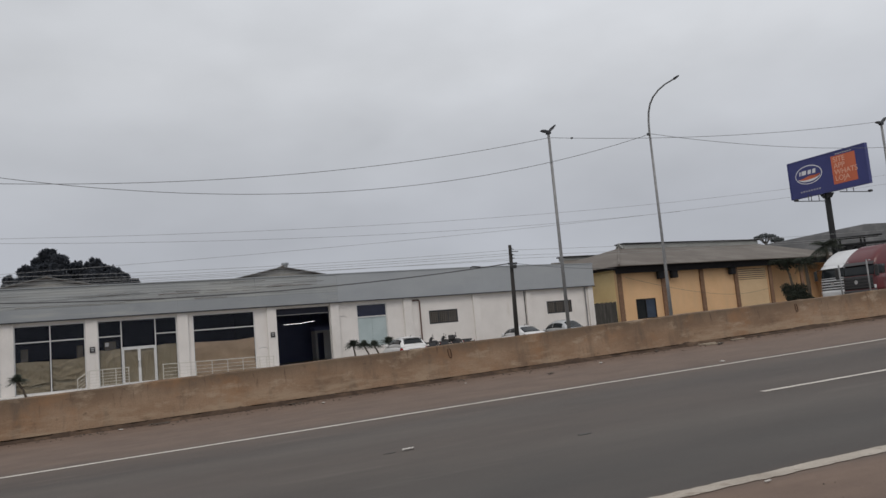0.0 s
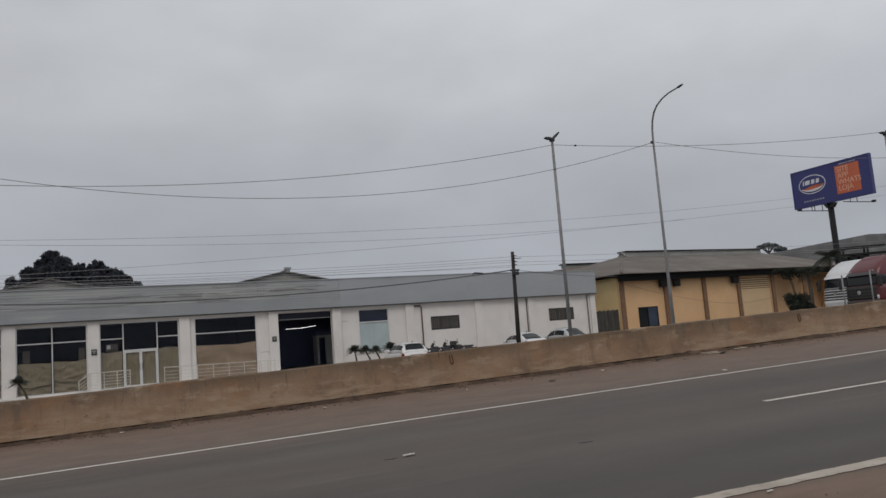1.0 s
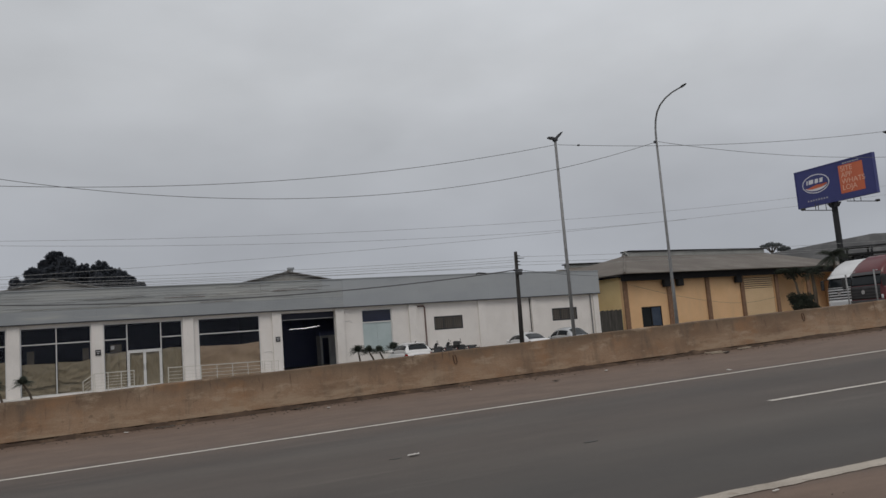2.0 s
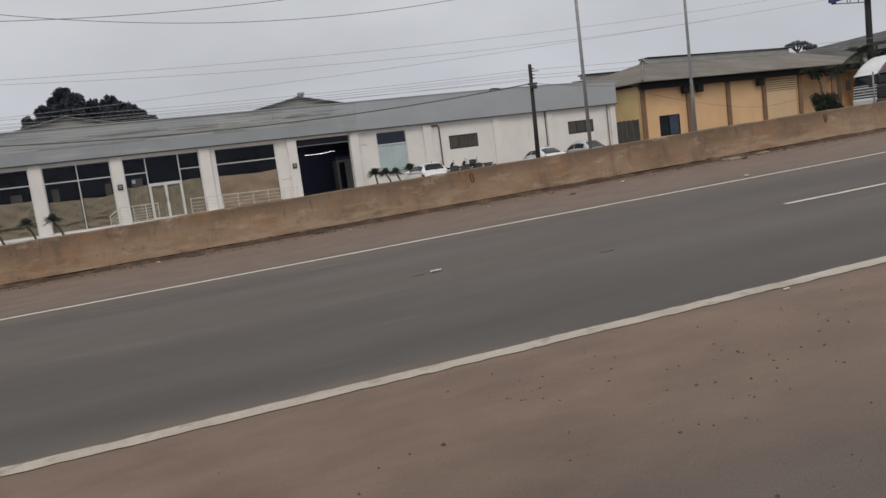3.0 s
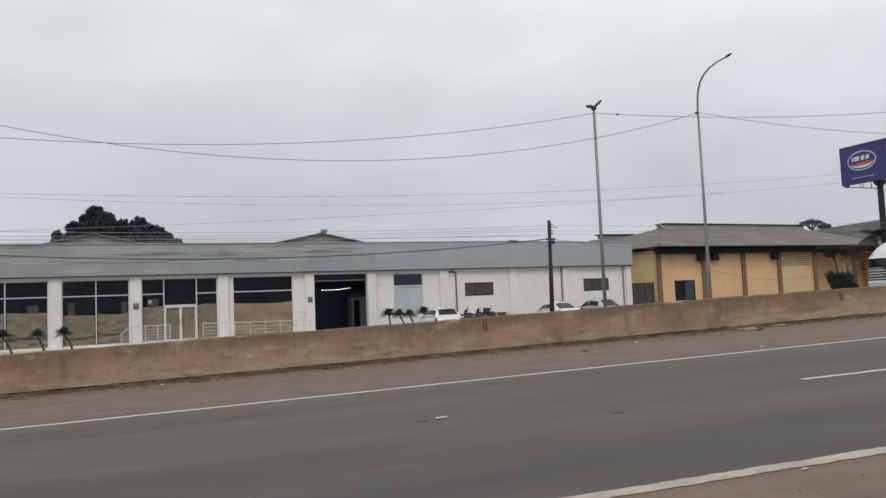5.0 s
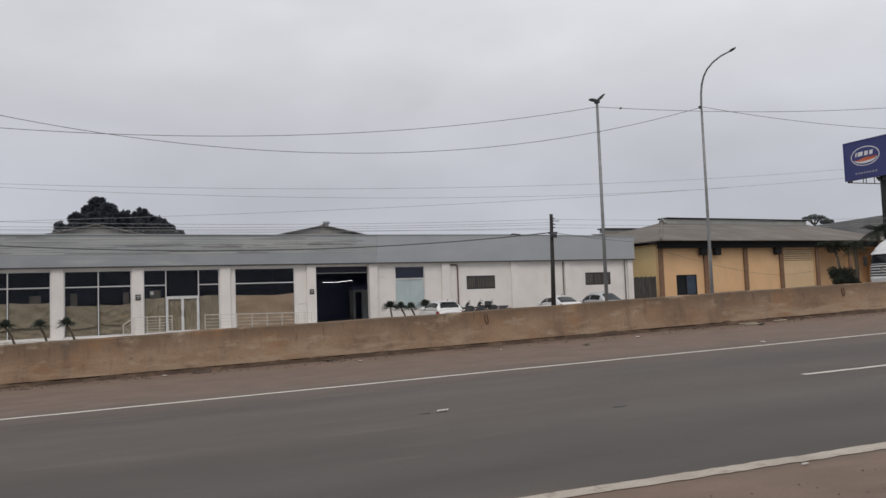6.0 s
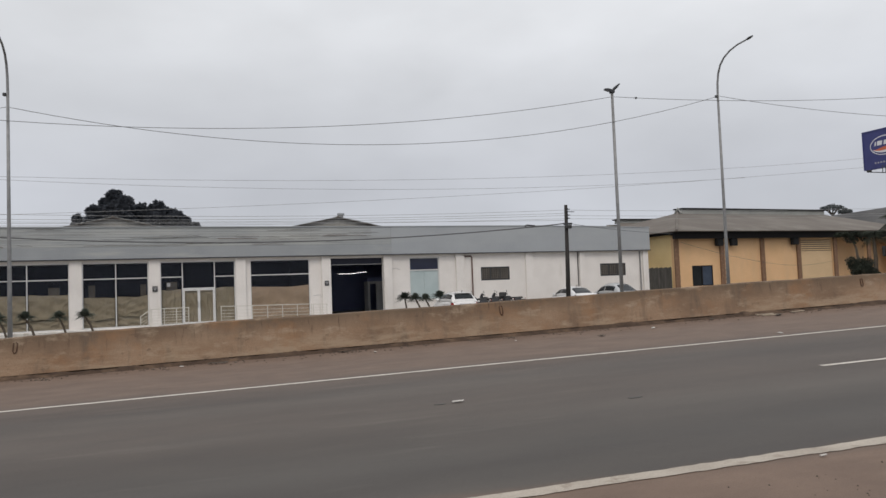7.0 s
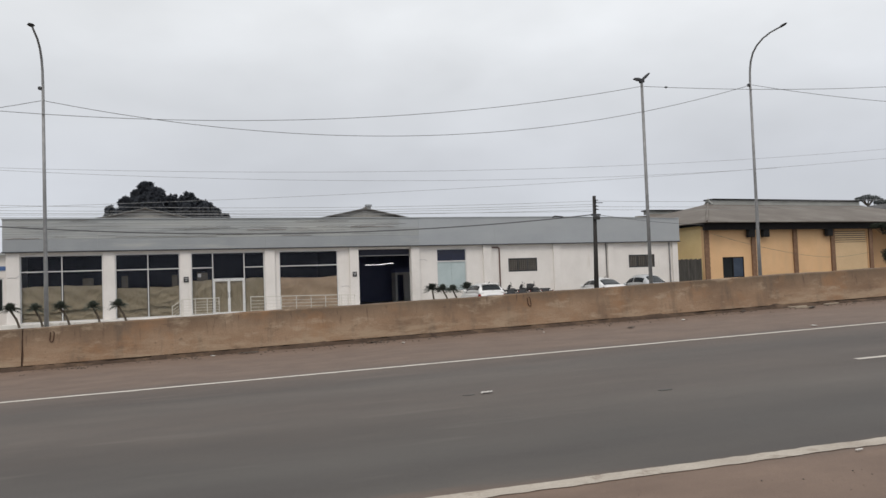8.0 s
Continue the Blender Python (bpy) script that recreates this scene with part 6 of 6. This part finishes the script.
def palm(x, y, height, leaf, seed):
    rnd = random.Random(seed)
    g = ground_height(x, y) - 0.03
    tree = thing("palm_tree", pose(x, y, g), "dark drooping palm in front of the warehouse", "palm", "palms by the warehouse")
    part("trunk", tube(bmesh.new(), ((0, 0, 0), (0.1, 0, height * 0.5), (0, 0, height)), 0.16, 9, 0.1), "bark", tree)
    for k in range(26):
        az, el = k * 2.4, rnd.uniform(-0.3, 1.45)
        bm = bmesh.new()
        d, sd = Vector((math.cos(az), math.sin(az), 0)), Vector((-math.sin(az), math.cos(az), 0))
        prev = None
        for j in range(11):
            u = j / 10
            p = Vector((0, 0, height)) + d * leaf * u * math.cos(el * (1 - u * 0.6)) + Vector((0, 0, leaf * (u * math.sin(el) - 0.7 * u * u)))
            if prev is not None:
                q = p - prev
                w = 0.38 * math.sin(math.pi * min(1, u * 0.9 + 0.08))
                for sg in (-1, 1):
                    for t in (0.1, 0.55):
                        v = [bm.verts.new(c) for c in (prev + q * t, prev + q * (t + 0.22), prev + q * (t + 0.9) + sd * sg * w - Vector((0, 0, w * 0.6)), prev + q * (t + 0.75) + sd * sg * w - Vector((0, 0, w * 0.62)))]
                        bm.faces.new(v)
            prev = p
        part("frond", bm, "foliage_bush", tree)


palm(44.4, 41.9, 4.25, 1.35, 4)


def eave_tree(x, y, seed):
    """A thin tree whose dark crown is pressed under the eave, with sprays hanging from it."""
    rnd = random.Random(seed)
    g = ground_height(x, y) - 0.03
    tree = thing("tree", pose(x, y, g), "thin dark tree with drooping sprays under the warehouse eave", "tree")
    part("trunk", tube(bmesh.new(), ((0.5, 0, 0), (0.42, 0, 1.4), (0.3, 0.05, 2.6), (-0.1, 0, 3.2)), 0.11, 9, 0.06), "bark", tree)
    crown = bmesh.new()
    for k in range(8):
        c = Vector((-1.15 + k * 0.24, rnd.uniform(-0.3, 0.3), 3.5 + rnd.uniform(-0.08, 0.1)))
        part("limb", tube(bmesh.new(), ((0.2, 0, 2.9), (c.x * 0.5, c.y, 3.1), c), 0.03, 6, 0.012), "bark", tree)
        leaf_cloud(crown, rnd, c, (0.28, 0.36, 0.2), 420, 0.06)
    for k in range(9):
        x0, ln = rnd.uniform(-1.2, 0.7), rnd.uniform(0.2, 0.55)
        for j in range(7):
            leaf_cloud(crown, rnd, (x0 + 0.05 * j, rnd.uniform(-0.2, 0.2), 3.15 + 0.2 - ln * j / 7), (0.08, 0.08, 0.1), 22, 0.05)
    part("crown", crown, "foliage_bush", tree)


eave_tree(41.3, 42.75, 12)
palm(42.55, 42.2, 3.35, 0.95, 5)


def bush(x, y, w, h, seed):
    rnd = random.Random(seed)
    g = ground_height(x, y) - 0.03
    b = thing("bush", pose(x, y, g), "dense dark green rounded shrub", "bush", "bushes by the warehouse")
    for k in range(6):
        a = k * 1.05
        part("branch", tube(bmesh.new(), ((0, 0, 0), (math.cos(a) * w * 0.25, math.sin(a) * w * 0.25, h * 0.6)), 0.035, 6, 0.015), "bark", b)
    bm = bmesh.new()
    leaf_cloud(bm, rnd, (0, 0, h * 0.5), (w * 0.5, w * 0.5, h * 0.5), 4200, 0.06)
    for k in range(7):
        a = k * 0.9
        leaf_cloud(bm, rnd, (math.cos(a) * w * 0.32, math.sin(a) * w * 0.32, h * rnd.uniform(0.45, 0.82)), (w * 0.24, w * 0.24, h * 0.2), 700, 0.05)
    part("leaves", bm, "foliage_bush", b)


bush(38.75, 39.5, 1.8, 2.2, 7)
bush(40.9, 40.6, 0.7, 0.95, 9)


# ---- vehicles ----
def wheel(name, x, y, r, w, parent):
    """A tyre with a rim in it; the axle runs along x."""
    bm = bmesh.new()
    n = 20
    prof = ((-w / 2, r * 0.62), (-w / 2, r * 0.93), (-w / 2 + 0.03, r), (w / 2 - 0.03, r), (w / 2, r * 0.93), (w / 2, r * 0.62))
    rings = [[bm.verts.new((x + a, y + math.cos(2 * math.pi * k / n) * b, r + math.sin(2 * math.pi * k / n) * b)) for a, b in prof] for k in range(n)]
    for k in range(n):
        a, b = rings[k], rings[(k + 1) % n]
        for j in range(5):
            bm.faces.new((a[j], b[j], b[j + 1], a[j + 1]))
    t = part(name, bm, "tyre", parent)
    part("rim", tubes((((x - w * 0.38, y, r), (x + w * 0.38, y, r)), r * 0.615), sides=16), "chrome", t)


def loft(bm, rings, close=True):
    vs = [[bm.verts.new(p) for p in r] for r in rings]
    n = len(vs[0])
    for a, b in zip(vs, vs[1:]):
        for k in range(n if close else n - 1):
            bm.faces.new((a[k], a[(k + 1) % n], b[(k + 1) % n], b[k]))
    bm.faces.new(vs[0])
    bm.faces.new(vs[-1][::-1])
    return bm


def shell(bm, P, a0, a1, b0, b1, na, nb, out=0.008, thick=0.012):
    """A thin closed plate that follows the surface P(a, b), lifted a little off it."""
    def grid(off):
        rows = []
        for i in range(na + 1):
            row = []
            for j in range(nb + 1):
                u, v = a0 + (a1 - a0) * i / na, b0 + (b1 - b0) * j / nb
                p = P(u, v)
                n = (P(u + 0.01, v) - P(u - 0.01, v)).cross(P(u, v + 0.01) - P(u, v - 0.01))
                n = n.normalized() if n.length > 1e-9 else Vector((0, 0, 1))
                row.append(bm.verts.new(p + n * off))
            rows.append(row)
        return rows

    g, h = grid(out), grid(out - thick)
    for i in range(na):
        for j in range(nb):
            bm.faces.new((g[i][j], g[i + 1][j], g[i + 1][j + 1], g[i][j + 1]))
            bm.faces.new((h[i][j], h[i][j + 1], h[i + 1][j + 1], h[i + 1][j]))
    for i in range(na):
        for j in (0, nb):
            bm.faces.new((g[i][j], h[i][j], h[i + 1][j], g[i + 1][j]))
    for j in range(nb):
        for i in (0, na):
            bm.faces.new((g[i][j], g[i][j + 1], h[i][j + 1], h[i][j]))
    return bm


def along(stops, x):
    """Smooth value at x between (x, value) stops."""
    if x <= stops[0][0]:
        return stops[0][1]
    for (xa, va), (xb, vb) in zip(stops, stops[1:]):
        if x <= xb:
            return va + (vb - va) * smooth_step(xa, xb, x) if xb - xa > 0.5 else va + (vb - va) * (x - xa) / (xb - xa)
    return stops[-1][1]


def power(v, e):
    return math.copysign(abs(v) ** e, v)


def car(at, paint, label, tall=1.5, long=4.2, notch=False, tail="lamp_red"):
    """A parked car, tail at local y = 0, nose towards local +y."""
    c = thing("car", at, label, "car", "parked cars")
    h, L, belt = tall, long, 0.90 if notch else 0.93
    low = ((0.0, 0.36), (0.3, 0.22), (L - 0.5, 0.2), (L, 0.34))
    if notch:
        high = ((0.0, 0.92), (0.10, 1.07), (0.7, 1.10), (1.4, 1.02), (L - 1.2, 0.98), (L - 0.5, 0.84), (L, 0.6))
        line = ((0.42, 1.04), (0.72, 1.2), (1.15, h - 0.13), (1.5, h - 0.04), (2.0, h), (2.5, h - 0.03), (2.85, h - 0.14), (3.25, 1.17), (L - 0.85, 0.93))
    else:
        high = ((0.0, 0.80), (0.1, 0.98), (0.6, 1.0), (L - 1.2, 0.97), (L - 0.45, 0.84), (L, 0.6))
        line = ((0.06, 0.96), (0.16, 1.12), (0.34, h - 0.16), (0.55, h - 0.05), (1.1, h), (1.7, h - 0.01), (2.15, h - 0.1), (2.6, 1.2), (L - 0.95, 0.93))
    wide = ((0.0, 0.72), (0.12, 0.81), (0.6, 0.87), (L - 0.8, 0.87), (L - 0.2, 0.76), (L, 0.62))

    def hull(y, a):
        w, z0, z1 = along(wide, y), along(low, y), along(high, y)
        return Vector((w * power(math.cos(a), 0.42), y, (z0 + z1) / 2 + (z1 - z0) / 2 * power(math.sin(a), 0.5)))

    ys = [0.0, 0.04, 0.1, 0.2, 0.35, 0.6, 1.0, 1.6, 2.2, 2.8, L - 1.0, L - 0.6, L - 0.35, L - 0.15, L - 0.05, L]
    part("body", loft(bmesh.new(), [[hull(y, 2 * math.pi * k / 28) for k in range(28)] for y in ys]), paint, c, smooth=True)

    def cabin(y, a):
        z1 = along(line, y)
        q = power(math.sin(a), 0.55)
        z = belt - 0.05 + (z1 - belt + 0.05) * q
        return Vector(((0.80 - 0.26 * max(0, z - belt)) * power(math.cos(a), 0.5), y, z))

    cy = [line[0][0] + (line[-1][0] - line[0][0]) * k / 26 for k in range(27)]
    part("cabin", loft(bmesh.new(), [[cabin(y, math.pi * k / 22) for k in range(23)] for y in cy]), paint, c, smooth=True)
    ra, rb = line[0][0] + (0.05 if notch else 0.075), line[2][0] + (0.05 if notch else 0.03)
    part("rear_window", shell(bmesh.new(), cabin, ra, rb, 0.95, math.pi - 0.95, 5, 10), "car_glass", c, smooth=True)
    part("windscreen", shell(bmesh.new(), cabin, line[-3][0] + 0.03, line[-1][0] - 0.1, 0.85, math.pi - 0.85, 5, 10), "car_glass", c, smooth=True)
    mid = (line[3][0] + line[-3][0]) / 2 + 0.15
    spans = ((line[2][0] + 0.06, mid - 0.025), (mid + 0.025, line[-3][0] + 0.26))
    for y0, y1 in spans:
        for a0, a1 in ((0.16, 0.66), (math.pi - 0.66, math.pi - 0.16)):
            part("side_window", shell(bmesh.new(), cabin, y0, y1, a0, a1, 9, 5), "car_glass", c, smooth=True)
    for sg in (-1, 1):
        a = 0.28 if sg > 0 else math.pi - 0.28
        part("tail_light", shell(bmesh.new(), hull, 0.02, 0.26, a - 0.26, a + 0.3, 4, 4, 0.01), tail, c, smooth=True)
        part("headlight", shell(bmesh.new(), hull, L - 0.32, L - 0.04, a - 0.2, a + 0.25, 4, 4, 0.01), "lamp_clear", c, smooth=True)
        m = part("mirror", boxes((sg * 0.93 - 0.1, sg * 0.93 + 0.1, line[-2][0] - 0.35, line[-2][0] - 0.22, 0.96, 1.1), bevel=0.04), paint, c)
        part("mirror_arm", boxes((sg * 0.8 - 0.06, sg * 0.8 + 0.06, line[-2][0] - 0.33, line[-2][0] - 0.25, 0.94, 0.99)), "black_plastic", m)
        part("door_handle", boxes((sg * 0.868 - 0.02, sg * 0.868 + 0.02, mid - 0.3, mid - 0.12, 0.78, 0.81), bevel=0.006), "chrome" if notch else paint, c)
        for y in (0.75, L - 0.85):
            wheel("wheel", sg * 0.76, y, 0.31, 0.2, c)
    part("bumper", boxes((-0.72, 0.72, -0.07, 0.12, 0.30, 0.56), bevel=0.06), paint, c)
    part("boot_trim", boxes((-0.36, 0.36, -0.035, 0.02, 0.76, 0.79), bevel=0.008), "chrome", c, "bright trim strip across the boot")
    plate = part("number_plate", boxes((-0.22, 0.22, -0.05, -0.02, 0.60, 0.72)), "white_sign", c)
    part("plate_bar", boxes((-0.16, 0.16, -0.055, -0.0505, 0.63, 0.68)), "grey_mark", plate)
    part("roof_aerial", tubes((((0, line[3][0] + 0.1, h - 0.06), (0, line[3][0] - 0.1, h + 0.06)), 0.02), sides=5), "black_plastic", c)
    if not notch:
        part("wiper", tubes((((0.0, 0.09, 1.08), (0.3, 0.13, 1.12)), 0.012), sides=5), "black_plastic", c)
        part("spoiler", boxes((-0.55, 0.55, 0.30, 0.52, h - 0.10, h - 0.055), bevel=0.02), paint, c)
    return c


LOT = -0.28
car(SITE @ pose(20.35, -6.75, LOT, 0, 0, -8), "car_white", "white sedan parked nose-in at the building", 1.53, 4.4, True, "lamp_dark")
car(SITE @ pose(24.1, -6.75, LOT, 0, 0, -2), "car_silver", "pale silver sedan parked nose-in by the building", 1.64, 4.6, True, "lamp_dark")
car(SITE @ pose(11.5, -6.9, LOT, 0, 0, -6), "car_white", "white hatchback parked nose-in beside the cycads", 1.5, 3.9)


def motorcycle(at, label, seed):
    """A small motorcycle on its stand, front towards local +y."""
    m = thing("motorcycle", at, label, "motorcycle", "parked motorcycles")
    wheel("wheel", 0, 0.0, 0.30, 0.1, m)
    wheel("wheel", 0, 1.25, 0.30, 0.09, m)
    part("frame", tubes((((0, 0.0, 0.3), (0, 0.5, 0.45), (0, 0.95, 0.75), (0, 1.05, 0.95)), 0.035)), "black_plastic", m)
    part("fork", tubes((((0.0, 1.25, 0.3), (0.0, 1.08, 0.75), (0.0, 1.0, 1.0)), 0.04)), "chrome", m)
    part("engine", boxes((-0.13, 0.13, 0.45, 0.85, 0.28, 0.58), bevel=0.05), "dark_metal", m)
    tank = bmesh.new()
    loft(tank, [[(-w, y, z), (-w * 0.7, y, z + h), (w * 0.7, y, z + h), (w, y, z), (w * 0.5, y, z - 0.06), (-w * 0.5, y, z - 0.06)] for y, w, z, h in ((0.55, 0.08, 0.72, 0.08), (0.7, 0.14, 0.74, 0.15), (0.9, 0.13, 0.76, 0.15), (1.0, 0.06, 0.78, 0.08))])
    part("tank", tank, ("truck_red", "black_plastic", "dark_metal", "black_plastic")[seed % 4], m)
    part("seat", boxes((-0.12, 0.12, -0.15, 0.55, 0.72, 0.82), bevel=0.03), "black_plastic", m)
    part("handlebar", tubes((((-0.36, 0.85, 1.03), (-0.2, 0.98, 1.04), (0.2, 0.98, 1.04), (0.36, 0.85, 1.03)), 0.016)), "black_plastic", m)
    for sg in (-1, 1):
        part("mirror_stem", tubes((((sg * 0.26, 0.93, 1.04), (sg * 0.33, 0.92, 1.22)), 0.008), sides=5), "black_plastic", m)
        part("mirror", boxes((sg * 0.33 - 0.06, sg * 0.33 + 0.06, 0.9, 0.93, 1.2, 1.28), bevel=0.015), "black_plastic", m)
    part("headlight", tubes((((0, 1.08, 0.92), (0, 1.2, 0.9)), 0.09), sides=12), "lamp_clear", m)
    cowl = bmesh.new()
    loft(cowl, [[(-w, y, z), (-w * 0.8, y - 0.05, z + h), (w * 0.8, y - 0.05, z + h), (w, y, z)] for y, w, z, h in ((0.98, 0.08, 0.86, 0.26), (1.08, 0.15, 0.82, 0.32), (1.17, 0.11, 0.84, 0.2))])
    part("front_cowl", cowl, "black_plastic", m)
    for sg in (-1, 1):
        part("side_panel", boxes((sg * 0.12 - 0.03, sg * 0.12 + 0.03, -0.05, 0.42, 0.5, 0.74), bevel=0.025), "dark_metal", m)
    part("mudguard", boxes((-0.07, 0.07, -0.32, 0.1, 0.62, 0.66), bevel=0.015), "black_plastic", m)
    part("tail_light", boxes((-0.05, 0.05, -0.34, -0.3, 0.64, 0.72)), "lamp_red", m)
    if seed == 2:
        part("top_box", boxes((-0.2, 0.2, -0.5, -0.1, 0.84, 1.16), bevel=0.05), "black_plastic", m, "black luggage box")
    part("stand", tubes((((0.05, 0.4, 0.3), (0.2, 0.35, 0.0)), 0.015), sides=5), "dark_metal", m)
    return m


tagged(part("parking_pad", boxes((9.3, 18.2, -5.4, -0.17, -0.4, -0.08), bevel=0.02), "kerb"), "low raised concrete pad beside the wall", "pavement", kind="structure").matrix_world = SITE
for k, (s, turn) in enumerate(((14.35, 52), (15.2, 57), (16.05, 50), (16.9, 58))):
    motorcycle(SITE @ pose(s, -4.2, -0.08, 0, 7, turn) @ Matrix.Scale(0.97, 4), ("dark red motorcycle leaning on its stand", "black motorcycle with luggage box on its stand", "dark grey motorcycle on its side stand", "black motorcycle with upright mirrors")[k], (k * 3 + 1) if k != 1 else 2)


def truck(at, paint, label):
    """A cab-over tractor with a high rounded roof; its nose points to local -x, local x grows backwards."""
    t = thing("truck", at, label, "truck", "parked trucks")
    nose = ((0.5, 0.02), (0.9, 0.0), (1.5, 0.0), (1.8, 0.03), (2.15, 0.12), (2.5, 0.22), (2.65, 0.28), (2.8, 0.38), (3.0, 0.58), (3.25, 0.9), (3.5, 1.3), (3.66, 1.75))
    half_w = ((0.5, 1.2), (0.9, 1.24), (2.45, 1.23), (2.7, 1.2), (3.2, 1.12), (3.66, 0.9))
    back = 2.35

    def cab(z, a):
        f, w = along(nose, z), along(half_w, z)
        return Vector(((f + back) / 2 - (back - f) / 2 * power(math.cos(a), 0.36), w * power(math.sin(a), 0.36), z))

    zs = [0.55, 0.62, 0.9, 1.2, 1.5, 1.85, 2.1, 2.3, 2.5, 2.6, 2.7, 2.8, 2.95, 3.1, 3.25, 3.4, 3.52, 3.6, 3.64, 3.66]
    part("cab", loft(bmesh.new(), [[cab(z, 2 * math.pi * k / 40) for k in range(40)] for z in zs]), paint, t, smooth=True)
    part("windscreen", shell(bmesh.new(), cab, 1.83, 2.44, -0.86, 0.86, 6, 14, 0.012), "car_glass", t, smooth=True)
    part("sun_visor", shell(bmesh.new(), lambda z, a: cab(z, a) + Vector((-0.12 * (2.64 - z) / 0.2, 0, 0)), 2.45, 2.63, -0.84, 0.84, 2, 12, 0.03, 0.02), "truck_trim" if paint == "truck_red" else paint, t)
    grille = part("grille", shell(bmesh.new(), cab, 0.98, 1.78, -0.72, 0.72, 4, 12, 0.012), "black_plastic", t, smooth=True)
    for k in range(4):
        z = 1.06 + k * 0.185
        part("grille_bar", shell(bmesh.new(), cab, z, z + 0.075, -0.62 - 0.02 * k, 0.62 + 0.02 * k, 1, 12, 0.045, 0.03), paint if paint == "truck_white" else "truck_trim", grille)
    part("badge", tubes((((-0.03, 0, 1.42), (-0.07, 0, 1.42)), 0.13), sides=16), "chrome", grille, "round bright badge")
    part("bumper", shell(bmesh.new(), cab, 0.42, 0.93, -1.0, 1.0, 4, 14, 0.07, 0.1), paint if paint == "truck_white" else "truck_trim", t, smooth=True)
    for sg in (-1, 1):
        a = sg * 0.86
        part("headlight", shell(bmesh.new(), cab, 0.97, 1.2, a - 0.1, a + 0.1, 3, 4, 0.03), "lamp_clear", t, smooth=True)
        a = sg * 1.32
        part("side_window", shell(bmesh.new(), cab, 1.85, 2.42, a - 0.24, a + 0.2, 4, 5, 0.012), "car_glass", t, smooth=True)
        door = part("door", shell(bmesh.new(), cab, 0.8, 1.82, a - 0.25, a + 0.24, 4, 5, 0.008), paint, t, smooth=True)
        part("handle", boxes((1.0, 1.2, sg * 1.25 - 0.02, sg * 1.25 + 0.02, 1.45, 1.5), bevel=0.006), "black_plastic", door)
        m = part("mirror", boxes((-0.02, 0.16, sg * 1.46 - 0.12, sg * 1.46 + 0.12, 1.7, 2.4), bevel=0.05), "black_plastic", t)
        part("mirror_arm", tubes((((0.35, sg * 1.2, 2.45), (0.1, sg * 1.46, 2.38)), 0.03), sides=6), "black_plastic", m)
        part("side_deflector", boxes((2.37, 2.95, sg * 1.18 - 0.03, sg * 1.18 + 0.03, 0.9, 3.5), bevel=0.02), paint, t)
        part("step", boxes((0.35, 0.9, sg * 1.18 - 0.1, sg * 1.18 + 0.08, 0.35, 0.5), bevel=0.02), "black_plastic", t)
        part("marker_lamp", boxes((0.34, 0.42, sg * 0.8 - 0.07, sg * 0.8 + 0.07, 2.69, 2.75), bevel=0.015), "lamp_clear", t)
    part("exhaust_stack", tubes((((2.6, 0.8, 0.9), (2.6, 0.8, 3.2)), 0.07)), "chrome", t)
    part("chassis", boxes((0.8, 6.2, -0.45, 0.45, 0.62, 0.9)), "black_plastic", t)
    part("fifth_wheel", boxes((4.5, 5.4, -0.5, 0.5, 0.903, 1.05), bevel=0.04), "dark_metal", t)
    for y in (-0.98, 0.98):
        for x in (1.35, 4.4, 5.6):
            bm = bmesh.new()
            tube(bm, ((x, y - 0.15, 0.5), (x, y + 0.15, 0.5)), 0.5, 20)
            tw = part("wheel", bm, "tyre", t)
            part("rim", tubes((((x, y - 0.16, 0.5), (x, y + 0.16, 0.5)), 0.28), sides=14), "chrome", tw)
    return t


def truck_at(x, y, turn):
    return pose(x, y, ground_height(x + 2.5, y) - 0.03, 0, 0, turn)


truck(truck_at(42.4, 39.85, 0), "truck_white", "white cab-over truck parked facing along the road")
truck(truck_at(39.6, 35.4, 0), "truck_red", "dark red cab-over truck parked beside the white one")

for x, top in ((33.55, 2.98), (35.58, 3.21)):
    post = thing("steel_post", pose(x, 31, on_walk(x)), "plain grey steel post on the pavement", "post", "posts on the pavement")
    tall = top - on_walk(x)
    part("pole", tube(bmesh.new(), ((0, 0, 0.012), (0, 0, tall)), 0.042, 10), "steel", post, smooth=True)
    part("cap", tube(bmesh.new(), ((0, 0, tall + 0.001), (0, 0, tall + 0.03)), 0.048, 10), "steel", post)
    part("base_plate", boxes((-0.12, 0.12, -0.12, 0.12, 0, 0.012)), "steel", post)

# dark steel rack that shows above the trucks
rack = thing("steel_rack", pose(50.5, 45.2, ground_height(50.5, 45.2) - 0.03, 0, 0, -30), "long dark steel rack standing behind the trucks", "rack")
for x in (-0.9, 0.9, 2.9, 4.9, 6.9):
    for y in (-0.4, 0.4):
        part("upright", boxes((x - 0.06, x + 0.06, y - 0.06, y + 0.06, 0, 5.1)), "post_black", rack)
for z, x1 in ((3.9, 7.15), (4.4, 7.15), (4.95, 2.2)):
    part("shelf_beam", boxes((-1.15, x1, -0.5, 0.5, z, z + 0.16), bevel=0.02), "post_black", rack)
rnd_r = random.Random(5)
for k in range(11):
    x = -0.9 + k * 0.72
    w = rnd_r.uniform(0.18, 0.32)
    part("stored_bundle", boxes((x - w, x + w, -0.4, 0.4, 4.062, 4.062 + rnd_r.uniform(0.12, 0.3)), bevel=0.03), "post_black", rack)
